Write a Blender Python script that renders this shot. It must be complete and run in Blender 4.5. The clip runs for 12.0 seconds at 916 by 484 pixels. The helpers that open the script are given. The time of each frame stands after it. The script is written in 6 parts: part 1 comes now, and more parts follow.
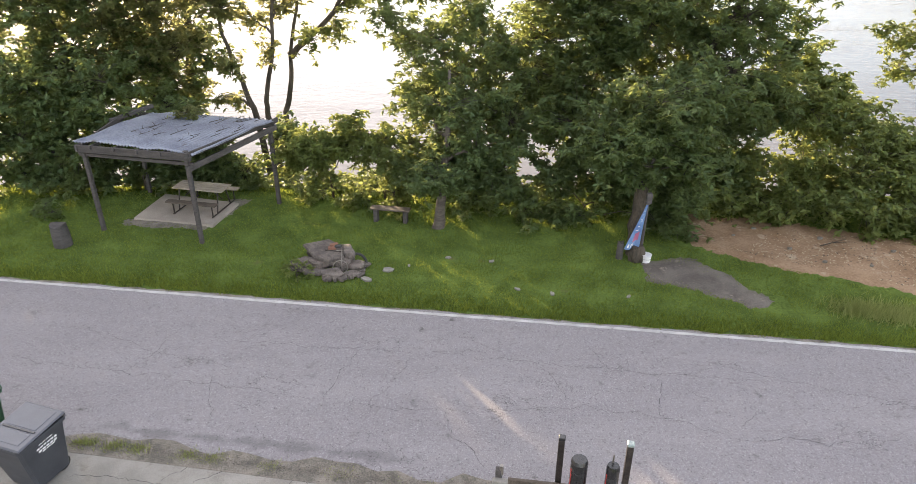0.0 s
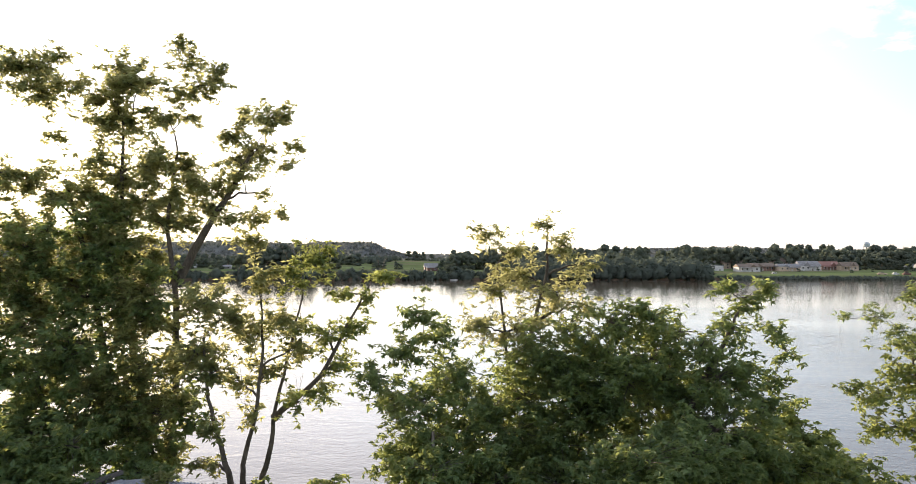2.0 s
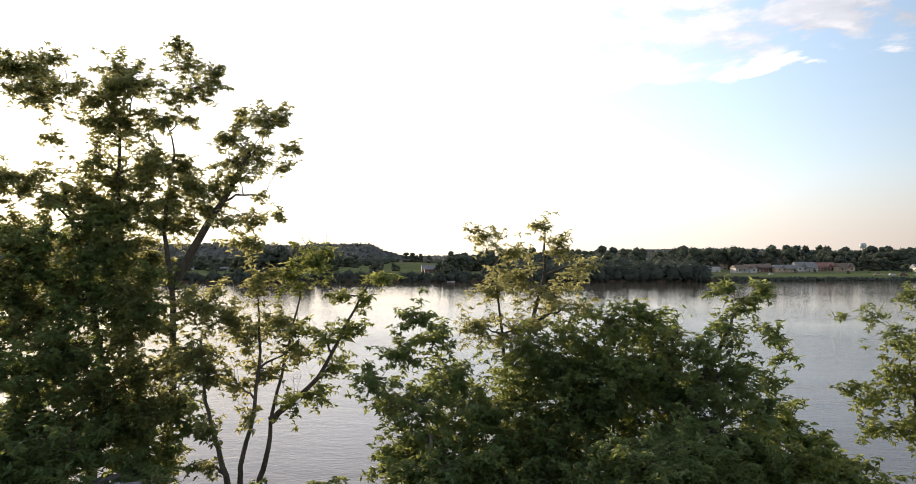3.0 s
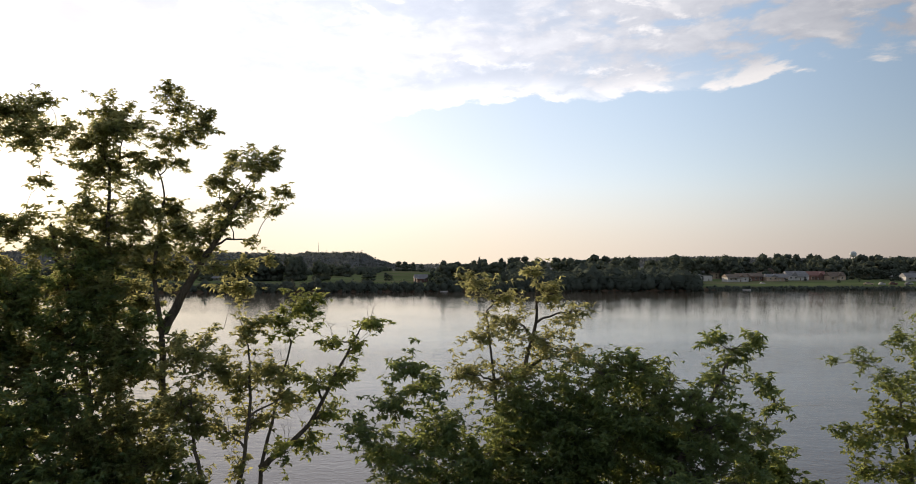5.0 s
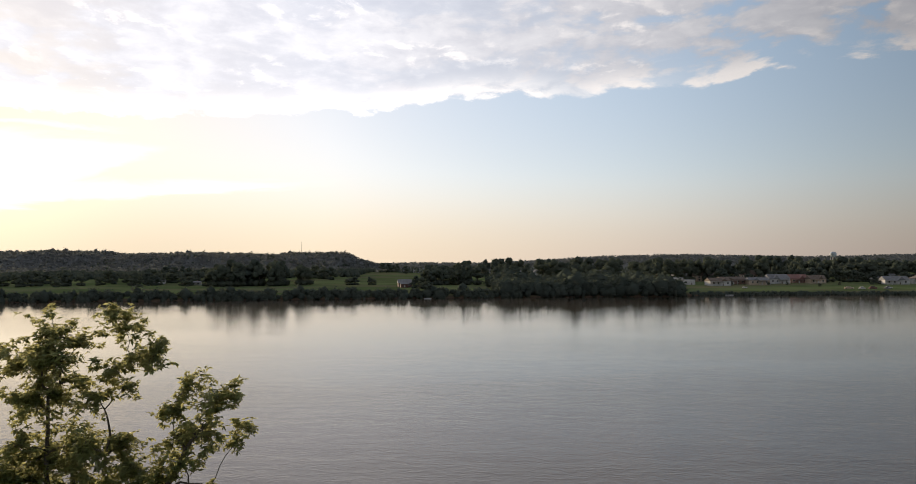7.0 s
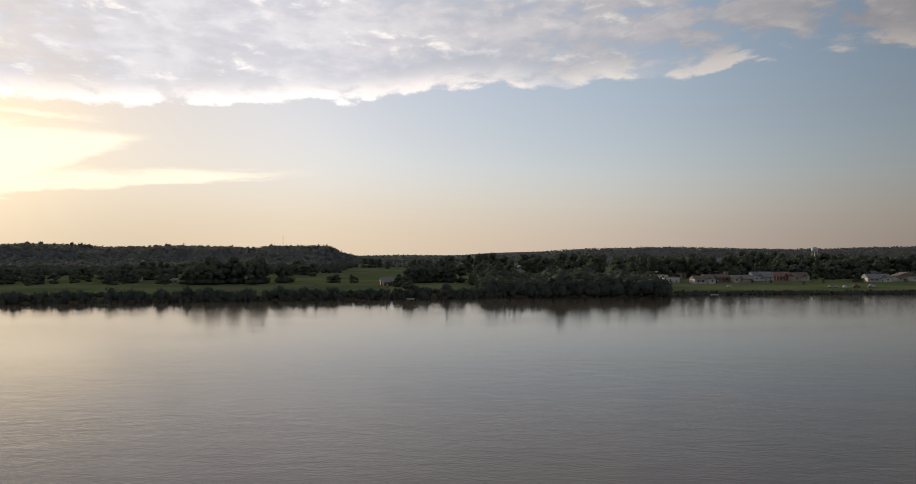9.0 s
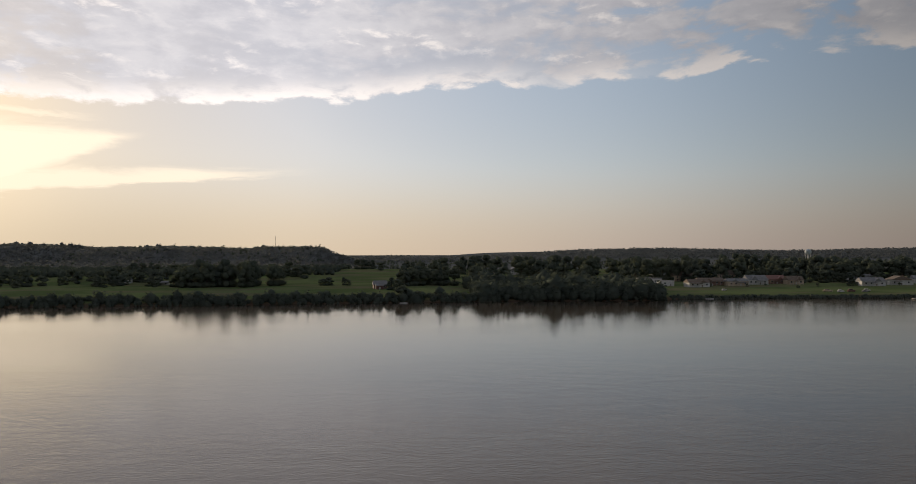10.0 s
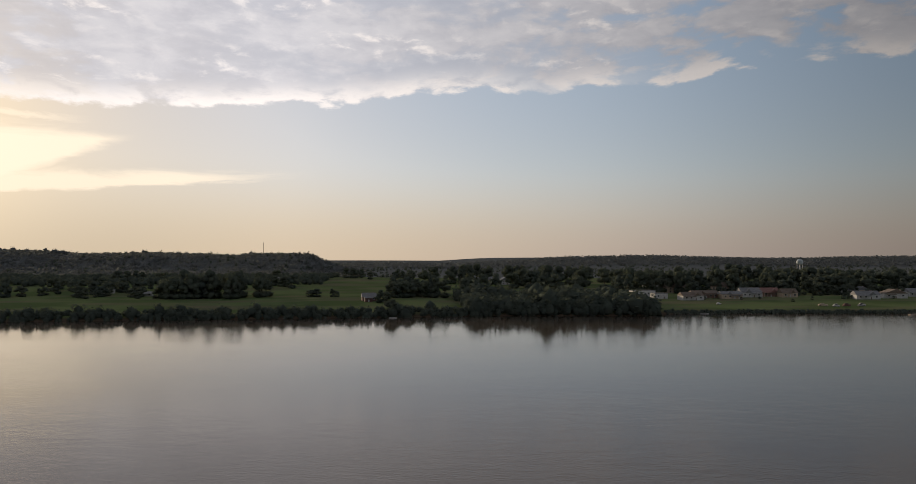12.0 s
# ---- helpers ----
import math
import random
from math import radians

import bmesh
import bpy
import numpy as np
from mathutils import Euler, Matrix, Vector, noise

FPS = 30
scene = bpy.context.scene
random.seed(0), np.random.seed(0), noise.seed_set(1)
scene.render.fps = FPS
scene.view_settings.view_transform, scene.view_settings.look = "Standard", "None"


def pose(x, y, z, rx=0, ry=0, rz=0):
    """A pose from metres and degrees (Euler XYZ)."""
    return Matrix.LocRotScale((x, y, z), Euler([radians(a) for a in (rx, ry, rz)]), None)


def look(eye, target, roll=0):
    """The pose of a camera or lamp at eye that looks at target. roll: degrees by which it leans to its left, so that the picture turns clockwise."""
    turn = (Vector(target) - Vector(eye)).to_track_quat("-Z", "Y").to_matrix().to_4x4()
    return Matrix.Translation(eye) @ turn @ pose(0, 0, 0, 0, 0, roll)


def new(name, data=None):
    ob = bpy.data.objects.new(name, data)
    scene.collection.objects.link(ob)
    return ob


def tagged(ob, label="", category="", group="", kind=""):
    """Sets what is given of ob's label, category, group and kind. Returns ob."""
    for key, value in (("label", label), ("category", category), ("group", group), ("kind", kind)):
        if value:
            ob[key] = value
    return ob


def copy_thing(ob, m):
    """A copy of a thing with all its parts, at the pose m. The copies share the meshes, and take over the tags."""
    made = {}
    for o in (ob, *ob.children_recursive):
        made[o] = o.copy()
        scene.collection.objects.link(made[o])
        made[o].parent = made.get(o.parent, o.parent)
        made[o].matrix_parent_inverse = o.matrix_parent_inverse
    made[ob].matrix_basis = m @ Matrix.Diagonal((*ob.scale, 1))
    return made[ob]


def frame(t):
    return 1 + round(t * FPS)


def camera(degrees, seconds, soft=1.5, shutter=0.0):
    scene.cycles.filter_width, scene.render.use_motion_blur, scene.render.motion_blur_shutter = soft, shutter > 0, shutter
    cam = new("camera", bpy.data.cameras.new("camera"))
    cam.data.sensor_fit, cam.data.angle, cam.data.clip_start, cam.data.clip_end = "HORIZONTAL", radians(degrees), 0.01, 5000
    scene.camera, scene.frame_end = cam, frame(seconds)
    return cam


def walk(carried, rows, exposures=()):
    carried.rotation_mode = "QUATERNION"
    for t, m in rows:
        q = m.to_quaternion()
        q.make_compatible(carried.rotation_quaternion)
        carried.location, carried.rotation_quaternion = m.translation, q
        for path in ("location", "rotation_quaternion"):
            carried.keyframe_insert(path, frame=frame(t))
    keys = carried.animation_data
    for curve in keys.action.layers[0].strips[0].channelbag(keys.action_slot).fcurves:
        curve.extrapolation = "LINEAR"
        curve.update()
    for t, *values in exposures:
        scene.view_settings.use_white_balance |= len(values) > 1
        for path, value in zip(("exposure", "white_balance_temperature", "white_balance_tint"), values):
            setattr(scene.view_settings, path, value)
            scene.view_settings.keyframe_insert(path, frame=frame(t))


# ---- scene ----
cam = camera(67.0, 12.0, soft=0.8)


def flown(x, y, z, tilt, yaw, lean):
    """A pose of the drone: tilt above the level, yaw to the left, lean."""
    return pose(x, y, z, 90 + tilt, 0, yaw) @ pose(0, 0, 0, 0, 0, -lean)


walk(cam, [
    (0.0, flown(0.009, -0.031, 9.735, -27.707, 0.755, -0.325)),
    (0.5, flown(0.019, 0.020, 9.830, -24.160, 0.475, -0.420)),
    (1.0, flown(0.010, 0.020, 9.840, -13.230, -0.040, -0.300)),
    (1.5, flown(-0.010, 0.010, 9.830, -2.233, -0.391, -0.157)),
    (2.0, flown(-0.020, -0.010, 9.810, 1.365, -0.561, -0.080)),
    (2.5, flown(-0.023, -0.011, 9.808, 1.368, -0.651, -0.016)),
    (4.3, flown(0.018, -0.003, 9.830, 2.200, -1.180, 0.100)),
    (4.5, flown(0.021, -0.002, 9.975, 2.228, -1.228, 0.114)),
    (5.0, flown(0.013, 0.005, 11.234, 2.158, -1.392, 0.080)),
    (5.5, flown(0.010, 0.010, 13.565, 2.065, -1.711, 0.138)),
    (6.0, flown(0.033, 0.144, 15.856, 1.880, -2.035, 0.201)),
    (6.5, flown(0.087, 1.079, 17.990, 1.885, -2.362, 0.226)),
    (7.0, flown(0.138, 2.518, 19.936, 1.807, -2.716, 0.226)),
    (7.5, flown(0.185, 4.488, 21.749, 1.513, -3.089, 0.231)),
    (9.5, flown(0.360, 14.452, 28.587, 0.999, -4.407, 0.151)),
    (10.0, flown(0.400, 17.224, 30.315, 0.988, -4.675, 0.089)),
    (10.5, flown(0.438, 20.191, 32.054, 1.002, -4.929, 0.007)),
    (11.0, flown(0.475, 23.250, 33.807, 1.170, -5.175, -0.067)),
    (11.5, flown(0.514, 26.328, 35.574, 1.244, -5.329, -0.119)),
    (12.0, flown(0.552, 29.407, 37.354, 1.354, -5.508, -0.141)),
], exposures=[(0.0, 2.70, 6650, 11), (0.5, 2.74, 6650, 11), (1.0, 2.83, 6250, 10), (1.6, 2.70, 6150, 10), (2.1, 1.95, 6200, 10), (2.7, 1.50, 6230, 10), (4.3, 0.90, 6200, 10), (5.5, 0.70, 6250, 10), (7.5, 0.46, 6450, 10), (9.5, 0.11, 6520, 11), (12.0, 0.0, 6520, 11)])

# ---- sky, sun ----
SUN_ELEV, SUN_AZ = radians(9.3), radians(-33.8)     # azimuth from +y, to the right positive
SUN_DIR = Vector((math.sin(SUN_AZ) * math.cos(SUN_ELEV), math.cos(SUN_AZ) * math.cos(SUN_ELEV), math.sin(SUN_ELEV)))


class Net:
    """Short hand for a node tree."""

    def __init__(self, tree):
        self.tree, self.links = tree, tree.links

    def add(self, kind, props=None, **sockets):
        node = self.tree.nodes.new(kind)
        for key, value in (props or {}).items():
            setattr(node, key, value)
        for key, value in sockets.items():
            self.put(node, key, value)
        return node

    def put(self, node, key, value):
        name = key.replace("_", " ")
        sock = node.inputs[int(key[1:])] if key[0] == "i" and key[1:].isdigit() else node.inputs[name]
        if isinstance(value, bpy.types.NodeSocket):
            self.links.new(value, sock)
        else:
            sock.default_value = value

    def math(self, op, a, b=0.0, c=0.0, clamp=False):
        return self.add("ShaderNodeMath", {"operation": op, "use_clamp": clamp}, i0=a, i1=b, i2=c).outputs[0]

    def ramp(self, value, low, high, a=0.0, b=1.0):
        return self.add("ShaderNodeMapRange", {"interpolation_type": "SMOOTHSTEP"}, i0=value, i1=low, i2=high, i3=a, i4=b).outputs[0]

    def noise(self, vec, scale, detail=4.0, rough=0.55, distort=0.0):
        node = self.add("ShaderNodeTexNoise", None, Scale=scale, Detail=detail, Roughness=rough, Distortion=distort)
        if vec is not None:
            self.links.new(vec, node.inputs["Vector"])
        return node.outputs["Fac"]

    def mix(self, fac, a, b, blend="MIX"):
        node = self.add("ShaderNodeMix", {"data_type": "RGBA", "blend_type": blend})
        for i, value in ((0, fac), (6, a), (7, b)):
            if isinstance(value, bpy.types.NodeSocket):
                self.links.new(value, node.inputs[i])
            else:
                node.inputs[i].default_value = value
        return node.outputs[2]

    def scaled(self, vec, sx, sy, sz):
        return self.add("ShaderNodeVectorMath", {"operation": "MULTIPLY"}, i0=vec, i1=(sx, sy, sz)).outputs[0]


def make_sky():
    world = bpy.data.worlds.new("sky")
    world.use_nodes = True
    world.node_tree.nodes.clear()
    n = Net(world.node_tree)
    sky = n.add("ShaderNodeTexSky", {"sky_type": "NISHITA", "sun_disc": False, "sun_elevation": SUN_ELEV, "sun_rotation": SUN_AZ,
                                     "air_density": 1.0, "dust_density": 1.0, "ozone_density": 1.0, "altitude": 200.0}).outputs[0]
    # haze evens the sky out, and glows towards the sun
    way = n.add("ShaderNodeTexCoord").outputs["Generated"]
    aim = n.add("ShaderNodeVectorMath", {"operation": "DOT_PRODUCT"}, i0=way, i1=tuple(SUN_DIR)).outputs["Value"]
    fall = n.math("ADD", 0.22, n.math("MULTIPLY", n.math("MAXIMUM", n.math("MINIMUM", aim, 0.9), n.math("MULTIPLY", aim, -0.95)), 0.83))
    rgb = n.add("ShaderNodeSeparateColor", None, i0=sky)
    bands = [n.math("MULTIPLY", n.math("POWER", n.math("MULTIPLY", rgb.outputs[i], 0.1), 0.43), n.math("MULTIPLY", fall, gain)) for i, gain in ((0, 7.9), (1, 7.85), (2, 8.4))]
    bands = [n.math("DIVIDE", b, n.math("ADD", 0.60, n.math("MULTIPLY", b, 0.060))) for b in bands]
    sky = n.add("ShaderNodeCombineColor", None, i0=bands[0], i1=bands[1], i2=bands[2]).outputs[0]
    sky = n.add("ShaderNodeHueSaturation", None, Saturation=1.75, Value=1.0, Color=sky).outputs[0]
    dusk = n.mix(n.ramp(aim, 0.95, 0.45), (6.75, 5.5, 4.35, 1), (6.15, 5.12, 4.8, 1))
    dusk = n.add("ShaderNodeVectorMath", {"operation": "SCALE"}, i0=dusk, Scale=fall).outputs[0]
    sky = n.mix(n.math("MULTIPLY", n.ramp(n.add("ShaderNodeSeparateXYZ", None, i0=way).outputs[2], 0.14, 0.0), 0.75), sky, dusk)
    sep = n.add("ShaderNodeSeparateXYZ", None, i0=way)
    # bearing and height in degrees
    az = n.math("MULTIPLY", n.math("ARCTAN2", sep.outputs[0], sep.outputs[1]), 180 / math.pi)
    el = n.math("MULTIPLY", n.math("ARCSINE", sep.outputs[2]), 180 / math.pi)

    def field(sx, sy, detail, rough, distort=0.0, dx=0.0, dy=0.0, z=0.0):
        at = n.add("ShaderNodeCombineXYZ", None, i0=n.math("MULTIPLY", n.math("ADD", az, dx), sx), i1=n.math("MULTIPLY", n.math("ADD", el, dy), sy), i2=z).outputs[0]
        return n.noise(at, 1.0, detail, rough, distort)

    # the hazy glow round the sun
    glow = n.math("POWER", n.math("MAXIMUM", aim, 0.0), 90.0)
    sky = n.mix(n.math("MULTIPLY", glow, 0.75, clamp=True), sky, (13.0, 10.0, 6.2, 1))
    # a broken deck of cloud overhead, whose far rim lies over the river
    rim = n.add("ShaderNodeValToRGB", None, i0=n.math("DIVIDE", n.math("ADD", az, 45.0), 90.0))
    steps = [(-40, 10.7), (-28, 10.9), (-22, 11.1), (-14, 11.7), (-8, 12.2), (-2, 12.6), (2, 13.4), (8, 13.7), (13, 13.1), (16, 13.7), (23, 13.6), (27, 14.4), (33, 14.3), (40, 13.9)]
    marks = rim.color_ramp.elements
    while len(marks) < len(steps):
        marks.new(0.5)
    for mark, (bearing, height) in zip(marks, steps):
        mark.position = (bearing + 45) / 90
        mark.color = (height / 30, height / 30, height / 30, 1)
    over = n.math("SUBTRACT", el, n.math("MULTIPLY", rim.outputs[0], 30.0))
    curd = field(0.30, 0.68, 10.0, 0.60, 0.25)
    curd_sunward = field(0.30, 0.68, 10.0, 0.60, 0.25, -0.55, -0.40)
    bulk = field(0.13, 0.36, 6.0, 0.58, 0.3, z=4.0)
    inside = n.math("ADD", over, n.math("MULTIPLY", n.math("SUBTRACT", n.math("ADD", n.math("MULTIPLY", curd, 0.7), n.math("MULTIPLY", bulk, 0.3)), 0.52), 3.4))
    deck = n.ramp(inside, -0.10, 0.34)
    open_share = n.ramp(az, 6.0, 27.0, 0.30, 1.0)
    gaps = n.ramp(n.math("ADD", n.math("MULTIPLY", bulk, 0.75), n.math("MULTIPLY", curd, 0.25)), 0.53, 0.43)
    deck = n.math("MULTIPLY", deck, n.math("SUBTRACT", 1.0, n.math("MULTIPLY", gaps, open_share)))
    deck = n.math("MULTIPLY", deck, 0.95)
    # light from the low sun: on puffs that face it, and along the rim
    near = n.math("POWER", n.math("MAXIMUM", aim, 0.0), 5.0)
    bright = n.math("MULTIPLY", n.math("ADD", 1.0, n.math("MULTIPLY", near, 0.50)), fall)
    facing = n.math("MULTIPLY", n.ramp(n.math("SUBTRACT", curd, curd_sunward), 0.0, 0.22), n.ramp(field(0.10, 0.33, 4.0, 0.5, 0.2, z=9.0), 0.44, 0.62, 0.12, 1.0))
    puff = n.mix(n.ramp(n.math("ADD", n.math("MULTIPLY", curd, 0.5), n.math("MULTIPLY", bulk, 0.5)), 0.34, 0.64), (4.45, 4.4, 4.75, 1), (5.9, 5.75, 5.9, 1))
    edge = n.math("MULTIPLY", n.ramp(inside, 2.1, 0.25), n.ramp(curd, 0.34, 0.56, 0.35, 1.0))
    white = n.math("MAXIMUM", n.math("MULTIPLY", facing, 0.75), n.math("MULTIPLY", edge, 0.92))
    puff = n.mix(white, puff, (9.0, 8.3, 7.8, 1))
    lit = n.add("ShaderNodeVectorMath", {"operation": "SCALE"}, i0=puff, Scale=bright).outputs[0]
    colour = n.mix(deck, sky, lit)
    # the bright bank of cloud before the sun: a blunt tongue, a long streak below it and a thin one above
    sway = n.math("SUBTRACT", field(0.16, 0.9, 7.0, 0.6, 0.5, z=2.0), 0.5)
    high = n.math("ADD", el, n.math("MULTIPLY", sway, 2.0))
    tongue = n.math("MULTIPLY", n.ramp(n.math("SUBTRACT", high, n.math("ADD", 8.4, n.math("MULTIPLY", n.math("ADD", az, 20.6), 0.46))), -0.1, 0.9), n.math("MULTIPLY", n.ramp(high, 9.6, 8.5), n.ramp(az, -18.5, -22.5)))
    low_edge = n.math("ADD", 4.3, n.math("MULTIPLY", n.math("ADD", az, 28.0), 0.105))
    streak = n.math("MULTIPLY", n.ramp(n.math("SUBTRACT", high, low_edge), -0.1, 0.35), n.math("MULTIPLY", n.ramp(n.math("SUBTRACT", high, n.math("ADD", 6.2, n.math("MULTIPLY", n.math("ADD", az, 26.0), 0.02))), 0.5, -0.5), n.ramp(az, -5.0, -17.0)))
    thread = n.math("MULTIPLY", n.ramp(n.math("ABSOLUTE", n.math("SUBTRACT", high, 9.9)), 0.30, 0.05), n.ramp(az, -22.0, -27.0))
    bank = n.math("MAXIMUM", n.math("MAXIMUM", tongue, n.math("MULTIPLY", streak, 0.85)), n.math("MULTIPLY", thread, 0.6))
    bank = n.math("MULTIPLY", bank, n.ramp(az, -60.0, -40.0))
    colour = n.mix(n.math("MULTIPLY", bank, 0.72), colour, n.add("ShaderNodeVectorMath", {"operation": "SCALE"}, i0=(10.0, 8.5, 6.5), Scale=bright).outputs[0])
    # the sky is dimmed at the right and on the sun's side to fit the view
    colour = n.add("ShaderNodeVectorMath", {"operation": "SCALE"}, i0=colour, Scale=n.math("MULTIPLY", n.ramp(az, 14.0, 42.0, 1.0, 0.85), n.ramp(az, -6.0, -26.0, 1.0, 0.86))).outputs[0]
    bg = n.add("ShaderNodeBackground", None, Color=colour, Strength=0.1)
    out = n.add("ShaderNodeOutputWorld")
    n.links.new(bg.outputs[0], out.inputs[0])
    scene.world = world


make_sky()
sun = new("sun", bpy.data.lights.new("sun", "SUN"))
sun.data.energy, sun.data.angle, sun.data.color = 3.2, radians(0.6), (1.0, 0.80, 0.55)
sun.matrix_world = look((0, 0, 40), Vector((0, 0, 40)) - SUN_DIR)
# ---- materials ----
def material(name, build):
    m = bpy.data.materials.new(name)
    m.use_nodes = True
    m.node_tree.nodes.clear()
    n = Net(m.node_tree)
    shader, disp = build(n)
    out = n.add("ShaderNodeOutputMaterial")
    n.links.new(shader, out.inputs["Surface"])
    return m


def surface(name, dark, light, rough=0.8, scale=3.0, grain=40.0, bump=0.3, depth=0.01, metal=0.0, stretch=(1, 1, 1), spots=None, vary=0.0, spec=0.5, spot_at=(0.58, 0.68)):
    """A weathered surface: broad patches, fine grain, relief, and spots of another colour."""
    def build(n):
        at = n.scaled(n.add("ShaderNodeTexCoord").outputs["Object"], *stretch)
        broad, fine = n.noise(at, scale, 5.0, 0.6), n.noise(at, grain, 4.0, 0.6)
        fac = n.math("ADD", n.math("MULTIPLY", broad, 0.6), n.math("MULTIPLY", fine, 0.4))
        colour = n.mix(n.ramp(fac, 0.36, 0.64), (*dark, 1), (*light, 1))
        if spots:
            colour = n.mix(n.ramp(n.noise(at, scale * 2.7, 6.0, 0.65), *spot_at), colour, (*spots, 1))
        if vary:
            rnd = n.add("ShaderNodeObjectInfo").outputs["Random"]
            shade = n.math("ADD", 1.0 - vary, n.math("MULTIPLY", rnd, 2 * vary))
            colour = n.add("ShaderNodeVectorMath", {"operation": "SCALE"}, i0=colour, Scale=shade).outputs[0]
        relief = n.add("ShaderNodeBump", None, Strength=bump, Distance=depth, Height=fine).outputs[0]
        bsdf = n.add("ShaderNodeBsdfPrincipled", None, Base_Color=colour, Roughness=n.ramp(broad, 0.3, 0.7, rough - 0.08, min(1.0, rough + 0.08)), Metallic=metal, Normal=relief)
        bsdf.inputs["Specular IOR Level"].default_value = spec
        return bsdf.outputs[0], None
    return material(name, build)


def foliage(name, dark, light, glow, through_share=0.42, gloss=0.35):
    """Leaves: each one its own green, light passing through them."""
    def build(n):
        rnd = n.add("ShaderNodeNewGeometry").outputs["Random Per Island"]
        at = n.add("ShaderNodeTexCoord").outputs["Object"]
        fac = n.math("ADD", n.math("MULTIPLY", rnd, 0.55), n.math("MULTIPLY", n.noise(at, 0.7, 3.0), 0.45))
        colour = n.mix(n.ramp(fac, 0.2, 0.8), (*dark, 1), (*light, 1))
        if gloss > 0.1:
            front = n.add("ShaderNodeBsdfPrincipled", None, Base_Color=colour, Roughness=0.55, Specular_IOR_Level=gloss)
        else:
            front = n.add("ShaderNodeBsdfDiffuse", None, Color=colour)
        passed = n.mix(n.ramp(fac, 0.2, 0.8), (*[g * 0.7 for g in glow], 1), (*glow, 1))
        back = n.add("ShaderNodeBsdfTranslucent", None, Color=passed)
        both = n.add("ShaderNodeMixShader", None, i0=through_share, i1=front.outputs[0], i2=back.outputs[0])
        return both.outputs[0], None
    return material(name, build)


def ground_look(n):
    at = n.add("ShaderNodeTexCoord").outputs["Object"]
    sep = n.add("ShaderNodeSeparateXYZ", None, i0=at)
    fine, mid, broad = n.noise(at, 14.0, 5.0, 0.7), n.noise(at, 1.3, 5.0, 0.6), n.noise(at, 0.012, 4.0, 0.5)
    lawn = n.mix(n.ramp(n.math("ADD", n.math("MULTIPLY", fine, 0.55), n.math("MULTIPLY", mid, 0.45)), 0.38, 0.62), (0.064, 0.094, 0.024, 1), (0.130, 0.182, 0.046, 1))
    lawn = n.mix(n.ramp(n.noise(at, 0.9, 6.0, 0.7), 0.62, 0.72), lawn, (0.12, 0.115, 0.055, 1))
    field = n.mix(n.ramp(broad, 0.42, 0.6), (0.086, 0.116, 0.050, 1), (0.125, 0.158, 0.070, 1))
    field = n.mix(n.ramp(n.noise(n.scaled(at, 0.3, 1.0, 1.0), 0.03, 3.0), 0.45, 0.7), field, (0.14, 0.132, 0.082, 1))
    mud = n.mix(mid, (0.07, 0.05, 0.035, 1), (0.13, 0.10, 0.07, 1))
    far = n.ramp(sep.outputs[1], 60.0, 200.0)
    colour = n.mix(far, lawn, field)
    colour = n.mix(n.ramp(sep.outputs[2], -4.6, -6.6), colour, mud)
    # hill ground beyond 1240 m: haze painted in as a pale blue-grey
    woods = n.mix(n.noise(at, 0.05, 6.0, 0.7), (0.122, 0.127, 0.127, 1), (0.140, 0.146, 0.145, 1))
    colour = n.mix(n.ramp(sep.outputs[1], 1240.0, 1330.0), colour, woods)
    relief = n.add("ShaderNodeBump", None, Strength=0.7, Distance=0.05, Height=fine).outputs[0]
    return n.add("ShaderNodeBsdfDiffuse", None, Color=colour, Roughness=0.6, Normal=relief).outputs[0], None


def water_look(n):
    at = n.add("ShaderNodeTexCoord").outputs["Object"]
    skew = n.add("ShaderNodeMapping", None, Vector=at, Rotation=(0, 0, radians(14))).outputs[0]
    wake = n.noise(n.scaled(skew, 0.045, 0.085, 1.0), 1.0, 3.0, 0.5, 0.5)
    swell = n.noise(n.scaled(at, 0.18, 0.33, 1.0), 1.0, 3.0, 0.5, 0.3)
    chop = n.noise(n.scaled(skew, 0.7, 1.15, 1.0), 1.0, 4.0, 0.6, 0.4)
    ripple = n.noise(n.scaled(at, 2.4, 3.4, 1.0), 1.0, 3.0, 0.6)
    calm = n.ramp(n.noise(n.scaled(at, 0.006, 0.016, 1.0), 1.0, 4.0, 0.6, 0.8), 0.35, 0.65, 0.6, 1.1)
    height = n.math("ADD", n.math("ADD", n.math("MULTIPLY", wake, 0.11), n.math("MULTIPLY", swell, 0.055)), n.math("ADD", n.math("MULTIPLY", chop, 0.048), n.math("MULTIPLY", ripple, 0.017)))
    relief = n.add("ShaderNodeBump", None, Strength=n.math("MULTIPLY", calm, n.ramp(n.add("ShaderNodeSeparateXYZ", None, i0=at).outputs[1], 60.0, 280.0, 1.35, 0.45)), Distance=1.0, Height=height).outputs[0]
    silt = n.mix(n.noise(n.scaled(at, 0.004, 0.01, 1.0), 1.0, 3.0), (0.082, 0.064, 0.050, 1), (0.105, 0.083, 0.065, 1))
    bsdf = n.add("ShaderNodeBsdfPrincipled", None, Base_Color=silt, Roughness=0.012, IOR=1.33, Normal=relief)
    return bsdf.outputs[0], None


